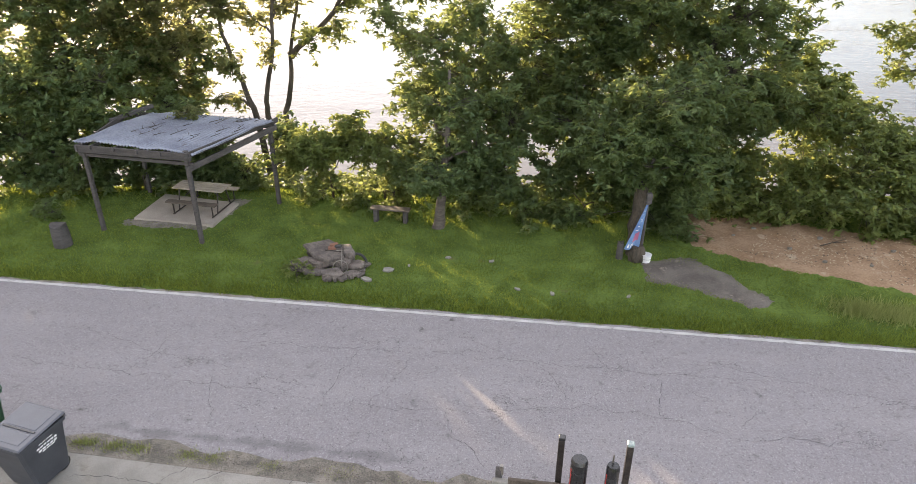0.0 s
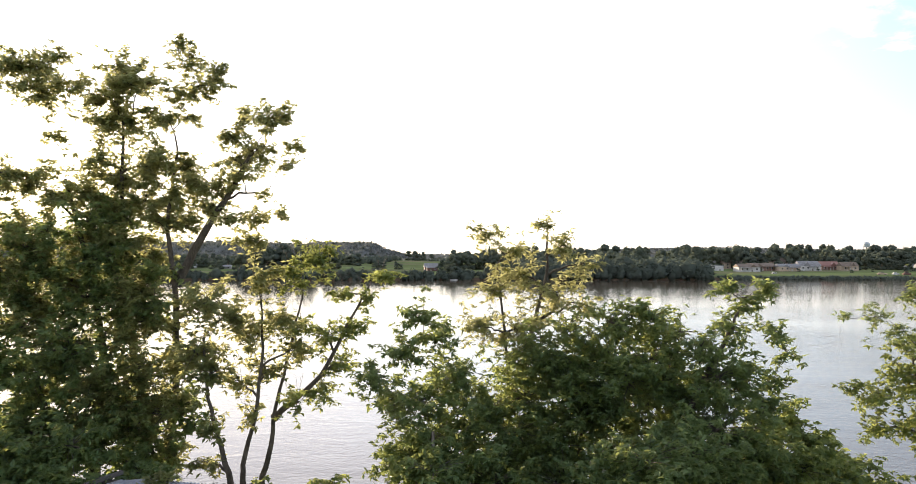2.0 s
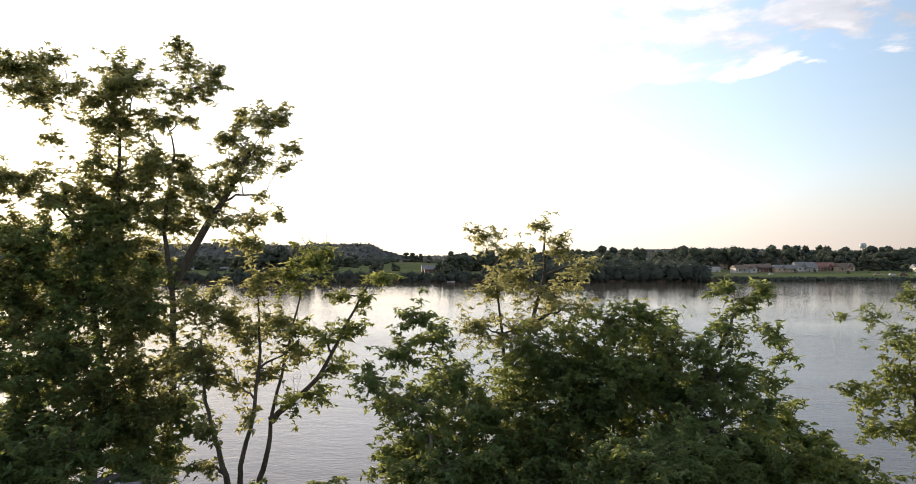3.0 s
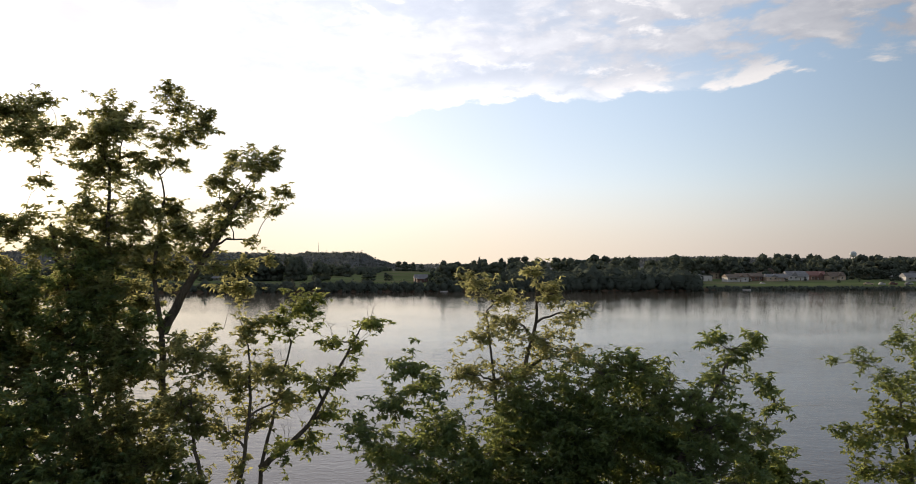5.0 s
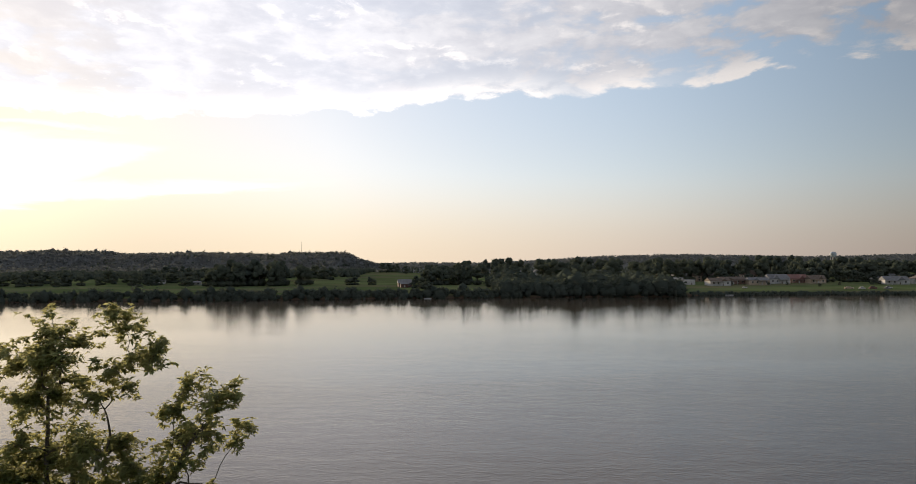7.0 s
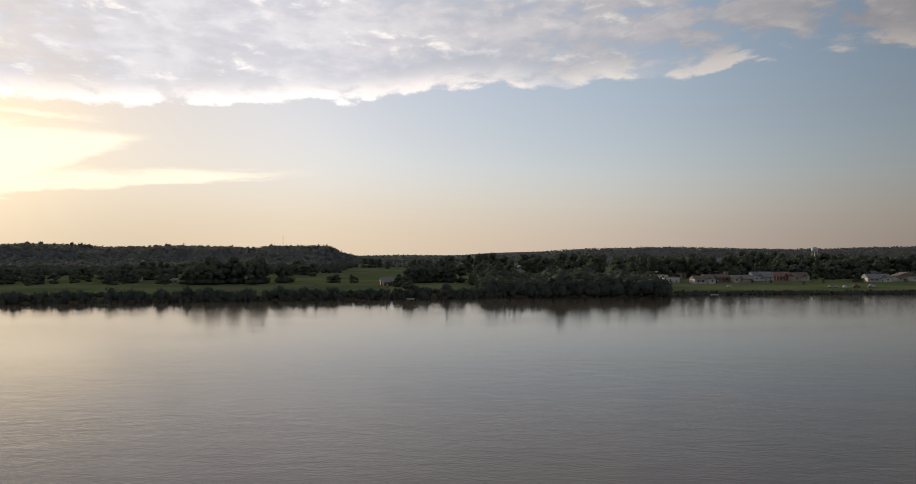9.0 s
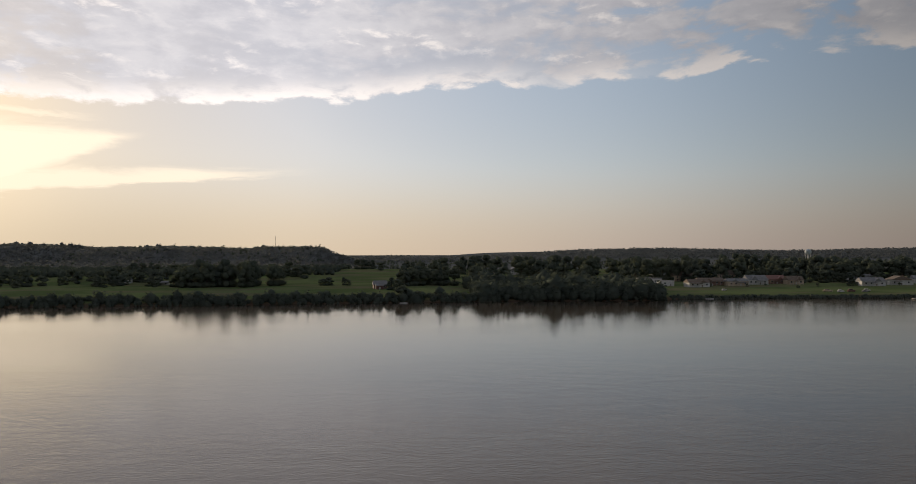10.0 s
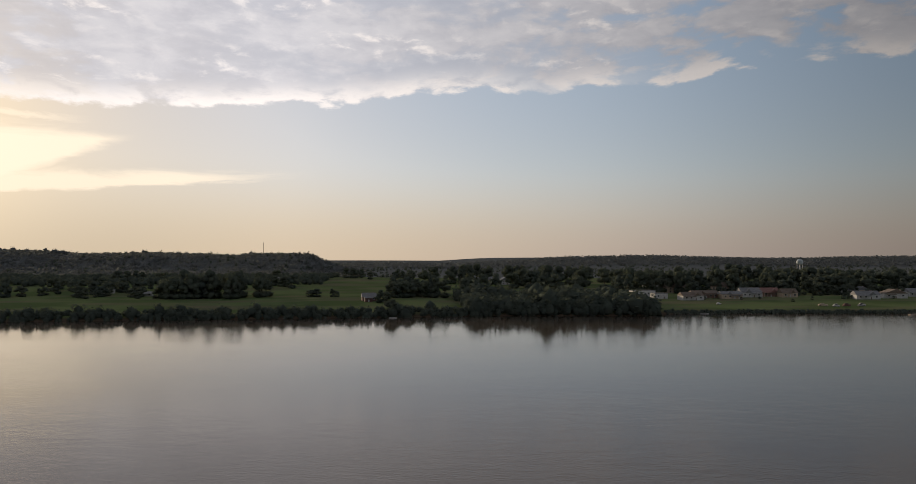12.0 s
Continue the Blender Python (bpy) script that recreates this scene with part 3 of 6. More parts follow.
for x0, y0, x1, y1 in [(-4.95, 9.50, -5.45, 8.95), (-4.28, 9.40, -4.85, 8.9), (-7.2, 9.05, -5.9, 8.95), (-5.9, 8.95, -3.3, 8.6), (-3.0, 9.1, -3.6, 8.5), (-1.2, 8.9, -1.8, 8.3)]:
    crack_line("pavement_crack", x0, y0, x1, y1, 0.0325, 0.02, 0.004, rng.random(), "thin dark crack in the concrete")


def ragged_patch(name, corners, rise, mat, label, category, seed, wobble=0.18):
    """A thin patch that follows the ground, with a torn outline that sinks into the grass."""
    p = np.array(corners, float)
    q = np.roll(p, -1, axis=0)
    step = 0.11
    xs, ys = np.arange(p[:, 0].min() - 0.4, p[:, 0].max() + 0.4, step), np.arange(p[:, 1].min() - 0.4, p[:, 1].max() + 0.4, step)
    gx, gy = np.meshgrid(xs, ys)
    inside, gap = np.zeros(gx.shape, bool), np.full(gx.shape, 9.0)
    for (ax, ay), (bx, by) in zip(p, q):
        cross = (ay > gy) != (by > gy)
        inside ^= cross & (gx < (bx - ax) * (gy - ay) / (by - ay + 1e-9) + ax)
        t = np.clip(((gx - ax) * (bx - ax) + (gy - ay) * (by - ay)) / ((bx - ax) ** 2 + (by - ay) ** 2), 0, 1)
        gap = np.minimum(gap, np.hypot(gx - ax - t * (bx - ax), gy - ay - t * (by - ay)))
    rng = np.random.default_rng(seed)
    depth = np.where(inside, gap, -gap) + wobble * lift(gx * 5.1 + seed, gy * 4.3) + rng.normal(0, wobble * 0.35, gx.shape)
    z = ground_z(gx, gy) + np.clip(depth * 0.16, -0.06, rise) + rng.normal(0, 0.004, gx.shape)
    w = len(xs)
    i = (np.arange(len(ys) - 1)[:, None] * w + np.arange(w - 1)[None]).ravel()
    faces = np.stack([i, i + 1, i + w + 1, i + w], -1)
    faces = faces[(depth.ravel()[faces] > -0.25).any(axis=1)]
    used, back = np.unique(faces, return_inverse=True)
    verts = np.stack([gx, gy, z], -1).reshape(-1, 3)[used]
    return tagged(part(name, sheet(name, verts, back.reshape(faces.shape)), mat), label, category, kind="structure")


ragged_patch("dirt_bank", [(7.0, 19.7), (7.2, 20.8), (9.2, 20.3), (11.5, 19.7), (13.4, 19.1), (19.5, 17.8), (20.6, 16.4), (19.6, 15.3), (12.0, 15.8), (10.3, 16.5), (8.4, 17.4), (6.7, 18.3)], 0.045, M_DIRT, "bare brown dirt bank with scattered straw", "dirt bank", 3, 0.12)
ragged_patch("gravel_patch", [(5.1, 17.4), (6.7, 17.6), (7.2, 16.8), (8.2, 15.3), (7.6, 15.0), (6.3, 15.8), (5.0, 16.3)], 0.03, M_OLDASPHALT, "patch of old gravel and worn asphalt in the lawn", "gravel", 5, 0.1)
ragged_patch("bare_soil", [(-8.2, 19.1), (-7.3, 21.4), (-7.8, 21.6), (-10.9, 19.6), (-11.0, 19.3)], 0.03, M_GRAVEL, "worn soil round the concrete slab", "soil", 8, 0.12)
for k in range(12):
    x = rng.uniform(-9, 9)
    y = road_far(x) - rng.uniform(0.4, 4.6)
    a = rng.uniform(0, 6.28)
    s = rng.uniform(0.4, 1.3)
    crack_line("road_crack", x, y, x + s * math.cos(a), y + s * 0.7 * math.sin(a), 0.0342, 0.032, 0.0024, rng.random(), "thin jagged dark crack in the asphalt")
# ---- trees ----
def tube(path, radii, sides=5):
    """Vertices and quads of a bent tapered limb."""
    path = np.asarray(path, float)
    verts, faces = [], []
    for i, p in enumerate(path):
        d = path[min(i + 1, len(path) - 1)] - path[max(i - 1, 0)]
        d = d / (np.linalg.norm(d) + 1e-9)
        u = np.cross(d, (0.3, 1.0, 0.1))
        u = u / (np.linalg.norm(u) + 1e-9)
        v = np.cross(d, u)
        for k in range(sides):
            a = 2 * math.pi * k / sides
            verts.append(p + radii[i] * (math.cos(a) * u + math.sin(a) * v))
    for i in range(len(path) - 1):
        for k in range(sides):
            a, b = i * sides + k, i * sides + (k + 1) % sides
            faces.append((a, b, b + sides, a + sides))
    return verts, faces


def bent(a, b, rng, steps=5, sag=0.12):
    """A limb's line from a to b that climbs first and wanders."""
    a, b = np.asarray(a, float), np.asarray(b, float)
    size = np.linalg.norm(b - a)
    pts = []
    for i in range(steps + 1):
        f = i / steps
        p = a + (b - a) * f
        p = p + np.array([0, 0, sag * size * math.sin(math.pi * f) * 0.6]) + rng.normal(0, 0.035 * size, 3) * (0 < i < steps)
        pts.append(p)
    return pts


def leaves_at(points, rng, length, width=0.5, droop=0.25, yaw=None, outward=0.0):
    """A leaf at each point: four corners, folded a little; it turns at random, or to the yaws given, set off outward by its length."""
    n = len(points)
    yaw = rng.uniform(0, 2 * math.pi, n) if yaw is None else yaw
    dip = rng.normal(-droop, 0.40, n)
    roll = rng.normal(0, 0.5, n)
    size = length * rng.uniform(0.6, 1.35, n)
    along = np.stack([np.cos(yaw) * np.cos(dip), np.sin(yaw) * np.cos(dip), np.sin(dip)], -1)
    flat = np.stack([-np.sin(yaw), np.cos(yaw), np.zeros(n)], -1)
    normal = np.cross(along, flat)
    side = flat * np.cos(roll)[:, None] + normal * np.sin(roll)[:, None]
    up = np.cross(along, side)
    l, w = size[:, None], (size * width)[:, None]
    points = points + along * l * outward
    a = points - along * l * 0.5
    c = points + along * l * 0.5
    b = points - along * l * 0.08 + side * w * 0.5 + up * w * 0.18
    d = points - along * l * 0.08 - side * w * 0.5 + up * w * 0.18
    verts = np.stack([a, b, c, d], 1).reshape(-1, 3)
    return verts, np.arange(4 * n).reshape(n, 4)


SPRAY = 5
# leaves omitted along the camera's first line of sight to the sun's water glint
GLINT_GAP = (-16.6, 26.0, 4.7, -0.54, 0.842, -0.168, 0.3)


def plant(name, label, category, trunks, lobes, leaf_mat, seed, leaf=0.23, dense=1.0, width=0.5, thick=0.13, bark=None, flat=0.85, twigs=True, clump=0.25, group="", bare=0, gap=None):
    """A tree or bush: stems along given lines, a limb to each lobe of the crown, twigs and leaves in clumps."""
    rng = np.random.default_rng(seed)
    bv, bf = [], []

    def keep(path, radii, sides):
        v, f = tube(path, radii, sides)
        base = len(bv)
        bv.extend(v)
        bf.extend([tuple(base + i for i in q) for q in f])

    nodes = []
    for line in trunks:
        line = [np.array(p, float) for p in line]
        fine = []
        for a, b in zip(line, line[1:]):
            for i in range(4):
                fine.append(a + (b - a) * i / 4 + rng.normal(0, 0.02, 3))
        fine.append(line[-1])
        radii = [thick * (1 - 0.8 * i / len(fine)) * (1.35 if i == 0 else 1) for i in range(len(fine))]
        keep(fine, radii, 9)
        nodes.extend(zip(fine[2:], radii[2:]))
    spots = []
    for x, y, z, r in sorted(lobes, key=lambda l: l[2]):
        r = r * 1.12
        tip = np.array([x, y + rng.normal(0, 0.25 * min(r, 1.5)), z])
        best = min(nodes, key=lambda q: np.linalg.norm(tip - q[0]) + (3.0 if q[0][2] > tip[2] - 0.1 else 0))
        rad = min(best[1] * 0.75, 0.03 + 0.035 * r + 0.006 * np.linalg.norm(tip - best[0]))
        path = bent(best[0], tip, rng)
        radii = [rad * (1 - 0.75 * i / 5) + 0.006 for i in range(6)]
        keep(path, radii, 6)
        nodes.extend(list(zip(path, radii))[2:])
        for _ in range(bare):
            w = rng.normal(size=3) * np.array([0.5, 0.5, 0.3]) + np.array([0, 0, 0.9])
            end = tip + w / np.linalg.norm(w) * (r + rng.uniform(0.3, 0.9))
            keep(bent(tip, end, rng, 4, 0.05), [0.012, 0.010, 0.007, 0.005, 0.003], 3)
            for _ in range(3):
                q = tip + (end - tip) * rng.uniform(0.5, 0.9)
                keep([q, q + rng.normal(0, 0.16, 3) + np.array([0, 0, 0.14])], [0.005, 0.003], 3)
        # clumps of leaves through the lobe, most towards its skin
        count = max(6, int(15 * r * r + 11 * r))
        way = rng.normal(size=(count, 3))
        way /= np.linalg.norm(way, axis=1)[:, None]
        reach = r * rng.uniform(0.2, 1.2, count) ** 0.7
        ends = tip + way * reach[:, None] * np.array([1, 1.0, flat])
        for e in ends:
            if twigs:
                keep(bent(tip, e, rng, 3, 0.1), [0.014, 0.011, 0.008, 0.004], 3)
            k = int(rng.uniform(0.5, 1.5) * dense * 2500 * r * r / count * (0.15 / leaf) ** 2 * 0.85 / SPRAY) + 1
            s = clump * rng.uniform(0.7, 1.3) * min(1.0, 0.5 + 0.5 * r)
            puff = rng.normal(size=(k, 3))
            puff *= (rng.uniform(0, 1, (k, 1)) ** 0.6 / np.linalg.norm(puff, axis=1)[:, None])
            out = (e - tip) / (np.linalg.norm(e - tip) + 1e-6) + rng.normal(0, 0.35, 3)
            spray = out * rng.uniform(-1.0, 1.0, (k, 1)) * s * 1.5 + np.array([0, 0, -0.35]) * s * rng.uniform(0, 1, (k, 1)) ** 2
            spots.append(e + spray + puff * np.array([s, s, s * 0.45]) * 1.15)
            if twigs and k > 1:
                f = rng.uniform(0.35, 1, (k // 4 + 1, 1))
                spots.append(tip + (e - tip) * f + rng.normal(0, 0.09, (k // 4 + 1, 3)))
    root = thing(name, Matrix.Translation((0, 0, 0)), label, category, group)
    part("trunk", sheet("trunk", bv, bf), bark or M_BARK, root)
    # every twig tip carries a fan of leaves
    tips = np.concatenate(spots)
    if gap:
        off = tips - np.array(gap[:3])
        way = np.array(gap[3:6]) / np.linalg.norm(gap[3:6])
        tips = tips[np.linalg.norm(off - (off @ way)[:, None] * way, axis=1) > gap[6]]
    pts = np.repeat(tips, SPRAY, axis=0)
    heading = np.repeat(rng.uniform(0, 2 * math.pi, len(tips)), SPRAY)
    yaw = heading + np.tile((np.arange(SPRAY) - (SPRAY - 1) / 2) * (4.2 / SPRAY), len(tips)) + rng.normal(0, 0.25, len(pts))
    high = pts[:, 2] > ground_z(pts[:, 0], pts[:, 1]) + 0.06
    v, f = leaves_at(pts[high], rng, leaf, width, 0.28, yaw[high], 0.42)
    part("crown", sheet("crown", v, f, False), leaf_mat, root)
    return root


def foot(x, y):
    return (x, y, float(ground_z(x, y)) - 0.15)


plant("tree", "tall backlit maple with open ragged crown on the river bank", "tree", [[foot(-14.5, 28.2), (-14.2, 28, 1.8), (-13.8, 28, 5.0), (-14.6, 28, 9.5), (-15.6, 28, 13.0)]],
      [(-17.5, 28, 17.7, 0.71), (-16.9, 28.5, 17.7, 0.86), (-15.5, 27.5, 17.8, 0.41), (-16.5, 28.2, 16.5, 0.77), (-15.1, 27.7, 16.6, 0.59), (-17.4, 28, 16.8, 0.42), (-16.3, 28.5, 14.8, 0.38), (-17.6, 27.5, 13.1, 0.74), (-17.0, 28.2, 13.0, 0.85), (-15.7, 27.7, 12.1, 0.76), (-17.3, 28, 11.1, 0.85), (-16.4, 28.5, 10.2, 1.04), (-17.2, 27.5, 9.4, 1.0), (-15.4, 28.2, 8.9, 1.19), (-16.6, 27.7, 8.0, 1.17), (-19.1, 28, 17.4, 1.01), (-19.8, 28.5, 12.4, 1.38), (-18.9, 27.5, 9.5, 1.5)],
      M_LEAF, 1, leaf=0.2, width=0.44, dense=1.12, thick=0.24, gap=GLINT_GAP)
plant("tree", "tall slender maple with clumped leaves against the sky", "tree", [[foot(-13.3, 28.2), (-13.1, 28, 1.0), (-12.65, 28, 4.2), (-13.0, 28, 8.5), (-13.3, 28, 12.5), (-13.3, 28, 15.5)]],
      [(-13.4, 28, 17.3, 1.01), (-14.2, 28.5, 16.5, 0.86), (-12.6, 27.5, 16.6, 0.74), (-12.4, 28.2, 15.8, 0.54), (-13.9, 27.7, 15.1, 0.92), (-13.2, 28, 15.2, 0.67), (-12.4, 28.5, 17.1, 0.34), (-14.1, 27.5, 13.7, 0.66), (-13.6, 28.2, 13.1, 1.03), (-12.3, 27.7, 13.5, 0.84), (-14.9, 28, 12.5, 0.85), (-14.1, 28.5, 12.0, 1.04), (-12.4, 27.5, 12.1, 0.92), (-14.8, 28.2, 10.8, 1.19), (-13.2, 27.7, 10.5, 1.09), (-12.0, 28, 10.1, 0.77), (-13.8, 28.5, 8.9, 1.3), (-12.1, 27.5, 8.5, 0.83)],
      M_LEAF, 2, leaf=0.2, width=0.44, dense=1.12, thick=0.20, gap=GLINT_GAP)
plant("tree", "tall spreading maple with a forked trunk on the bank", "tree", [[foot(-11.4, 27.6), (-11.26, 27.5, 1.7), (-10.84, 27.5, 5.1), (-10.9, 27.5, 8.8), (-11.3, 27.5, 11.0), (-10.9, 27.5, 14.0)], [(-10.9, 27.5, 8.8), (-10.0, 27.5, 10.5), (-8.7, 27.5, 12.6), (-7.9, 27.5, 14.2)]],
      [(-10.7, 27.5, 18.3, 0.37), (-10.7, 28.0, 17.7, 0.65), (-9.2, 27.0, 16.9, 0.52), (-10.1, 27.8, 16.7, 0.64), (-10.7, 27.2, 16.3, 0.53), (-11.2, 27.5, 15.3, 0.53), (-10.6, 28.0, 15.5, 0.38), (-11.3, 27.0, 13.8, 0.65), (-10.7, 27.8, 13.5, 0.76), (-11.0, 27.2, 12.3, 0.83), (-10.0, 27.5, 12.8, 0.58), (-8.4, 28.0, 15.6, 0.54), (-7.2, 27.0, 15.3, 0.65), (-9.0, 27.8, 14.8, 0.54), (-6.6, 27.2, 15.5, 0.33), (-6.3, 27.5, 14.2, 0.37), (-6.7, 28.0, 13.5, 0.38), (-7.7, 27.0, 14.1, 0.68), (-8.8, 27.8, 13.8, 0.64), (-8.2, 27.2, 13.0, 0.5), (-9.3, 27.5, 12.5, 0.7), (-9.8, 28.0, 11.9, 0.67), (-7.3, 27.0, 12.3, 0.22), (-10.9, 27.8, 11.1, 0.76), (-11.7, 27.2, 11.3, 0.66)],
      M_LEAF, 3, leaf=0.19, width=0.44, dense=1.12, thick=0.20)
plant("tree", "leaning young maple stem with sparse leaf clumps", "tree", [[foot(-7.5, 25.0), (-7.9, 25, 1.8), (-8.25, 25, 3.1), (-8.74, 25, 4.8), (-8.9, 25, 7.0)]],
      [(-8.8, 25.0, 8.2, 0.95), (-9.2, 25.2, 6.5, 0.95), (-8.6, 24.8, 5.7, 0.8), (-7.8, 25.0, 7.8, 0.75), (-8.3, 25.0, 3.8, 0.6), (-8.9, 25.0, 2.5, 0.45), (-7.5, 26.5, 11.3, 0.45), (-6.7, 27.0, 11.6, 0.3), (-8.3, 26.0, 11.3, 0.47), (-8.0, 26.8, 10.6, 0.55), (-7.3, 27.0, 10.4, 0.3)],
      M_LEAF, 4, leaf=0.2, width=0.45, dense=0.85, thick=0.14)
plant("tree", "young maple stem with leaves open to the light", "tree", [[foot(-7.2, 25.5), (-7.56, 25.5, 1.5), (-7.62, 25.5, 2.3), (-7.12, 25.5, 4.1), (-6.9, 25.5, 6.5), (-7.0, 25.5, 8.2)]],
      [(-7.1, 25.5, 9.0, 0.75), (-7.3, 25.7, 7.1, 0.85), (-6.2, 25.3, 7.7, 0.75), (-6.9, 25.5, 5.6, 0.7), (-7.7, 25.5, 5.2, 0.55), (-5.8, 25.6, 6.4, 0.65), (-7.3, 25.4, 4.1, 0.45)],
      M_LEAF, 5, leaf=0.2, width=0.45, dense=0.8, thick=0.13, bare=2)
plant("tree", "forked young maple reaching over the water", "tree", [[foot(-7.3, 26.2), (-7.08, 26.2, 1.65), (-6.73, 26.2, 2.8), (-6.69, 26.2, 3.8), (-6.2, 26.2, 6.0), (-5.6, 26.2, 8.5)], [(-6.69, 26.2, 3.8), (-6.0, 26.2, 4.4), (-4.9, 26.2, 5.4), (-4.0, 26.2, 7.2), (-3.1, 26.2, 8.8)]],
      [(-5.1, 26.2, 9.8, 0.85), (-5.9, 26.3, 9.1, 0.6), (-3.8, 26.2, 7.2, 0.65), (-2.7, 26.1, 9.2, 0.55), (-3.2, 26.2, 8.3, 0.45), (-4.4, 26.3, 5.8, 0.7), (-5.0, 26.1, 4.8, 0.6), (-5.7, 26.2, 4.5, 0.5), (-4.0, 26.2, 8.5, 0.45), (-4.7, 26.2, 6.8, 0.6), (-5.8, 26.2, 7.2, 0.6)],
      M_LEAF_LIGHT, 6, leaf=0.2, width=0.45, dense=0.75, thick=0.13, bare=3)
plant("tree", "dark dense undergrowth tree at the shady end of the lawn", "tree", [[foot(-15.2, 26.0), (-15, 26, 1), (-14.8, 26, 4)]],
      [(-15.9, 26.0, 5.5, 2.0), (-14.4, 26.3, 6.4, 1.8), (-15.4, 25.5, 3.4, 2.0), (-13.5, 26.2, 4.6, 1.6), (-16.0, 25.3, 2.1, 2.0), (-14.1, 25.6, 2.5, 1.6), (-17.8, 24.5, 3.0, 2.2), (-18.0, 25, 6.5, 2.2), (-12.4, 27.0, 3.6, 1.4), (-11.5, 27.2, 2.4, 1.1), (-12.2, 26.5, 1.2, 1.2), (-10.3, 27.0, 4.2, 0.8), (-9.8, 26.4, 3.4, 0.6), (-16.9, 27, 10.2, 1.04), (-16.0, 27.5, 9.2, 1.13), (-13.8, 26.5, 9.7, 1.02), (-13.1, 27.2, 9.5, 0.91), (-11.3, 26.7, 9.3, 0.68), (-14.3, 27, 8.3, 1.18), (-13.2, 27.5, 7.8, 1.06), (-11.3, 26.5, 7.9, 0.61), (-17.1, 27.2, 8.3, 1.12), (-15.5, 26.7, 10.8, 0.82), (-14.1, 27, 11.3, 0.83), (-13.1, 27.5, 11.3, 0.85)],
      M_LEAF_DARK, 7, dense=0.72, thick=0.2, gap=GLINT_GAP)
plant("tree", "shaded maple with dark hanging foliage on the bank", "tree", [[foot(-13.9, 26.8), (-13.8, 26.8, 1.2), (-13.5, 26.8, 4.0), (-13.3, 26.8, 7.0)]],
      [(-11.8, 26.6, 5.8, 0.85), (-11.0, 27.0, 4.2, 0.82), (-12.0, 26.2, 3.7, 0.89), (-10.5, 26.6, 6.1, 0.67), (-11.7, 27.0, 7.4, 0.78), (-13.2, 26.2, 5.5, 1.0), (-14.7, 26.6, 6.3, 1.01), (-16.0, 27.0, 4.5, 1.14), (-13.6, 26.2, 3.3, 1.11), (-16.3, 26.6, 7.2, 1.01), (-10.8, 27.0, 2.4, 0.82), (-12.8, 26.8, 6.8, 0.95), (-11.4, 27.2, 7.2, 0.83), (-11.7, 26.4, 5.3, 0.94), (-13.1, 26.8, 4.2, 0.95), (-10.6, 27.2, 5.8, 0.74), (-10.7, 26.4, 4.0, 0.89), (-12.3, 26.8, 8.3, 0.86), (-10.3, 27.2, 8.1, 0.6)],
      M_LEAF, 22, leaf=0.2, dense=0.78, thick=0.15, gap=GLINT_GAP)
plant("bush", "dark leafy bush beside the shelter", "bush", [[foot(-13.0, 22.2), (-13, 22.2, 1.2)], [foot(-11.4, 22.5), (-11.4, 22.5, 1.5)]],
      [(-13.4, 22.0, 2.4, 1.0), (-12.1, 22.2, 2.4, 1.0), (-10.9, 22.8, 2.2, 0.9), (-12.9, 22.0, 1.4, 0.8), (-14.1, 22.0, 1.4, 0.9), (-15.1, 22.0, 2.0, 1.1), (-14.5, 22.6, 3.6, 1.2), (-12.6, 23.0, 3.6, 1.0), (-13.6, 21.8, 0.7, 0.8), (-15.0, 21.6, 0.8, 0.9), (-12.3, 22.4, 0.7, 0.8), (-16.8, 21.6, 1.5, 1.4), (-18.5, 21.5, 2.5, 1.6), (-17.0, 22.5, 3.6, 1.5)],
      M_LEAF_DARK, 8, dense=1.15, thick=0.06)
plant("tree", "slender locust with feathery crown above the thicket", "tree", [[foot(1.8, 26.0), (1.84, 26, 0.9), (2.2, 26, 4.5), (2.0, 26, 7.0), (1.7, 26, 9.6)], [(2.2, 26, 4.5), (2.9, 26, 6.8), (3.6, 26, 9.2), (3.6, 26, 10.6)]],
      [(1.4, 26.0, 10.7, 0.55), (2.2, 26.2, 10.1, 0.55), (3.6, 26.0, 11.1, 0.45), (4.1, 25.8, 10.3, 0.6), (4.8, 26.0, 9.6, 0.55), (2.8, 26.2, 9.2, 0.8), (1.7, 25.8, 8.8, 0.7), (3.9, 26.0, 8.5, 0.9), (5.0, 26.1, 8.1, 0.65), (2.4, 25.8, 7.2, 1.1), (1.1, 26.0, 7.2, 0.75)],
      M_LEAF, 9, leaf=0.19, dense=0.95, width=0.34, thick=0.12)
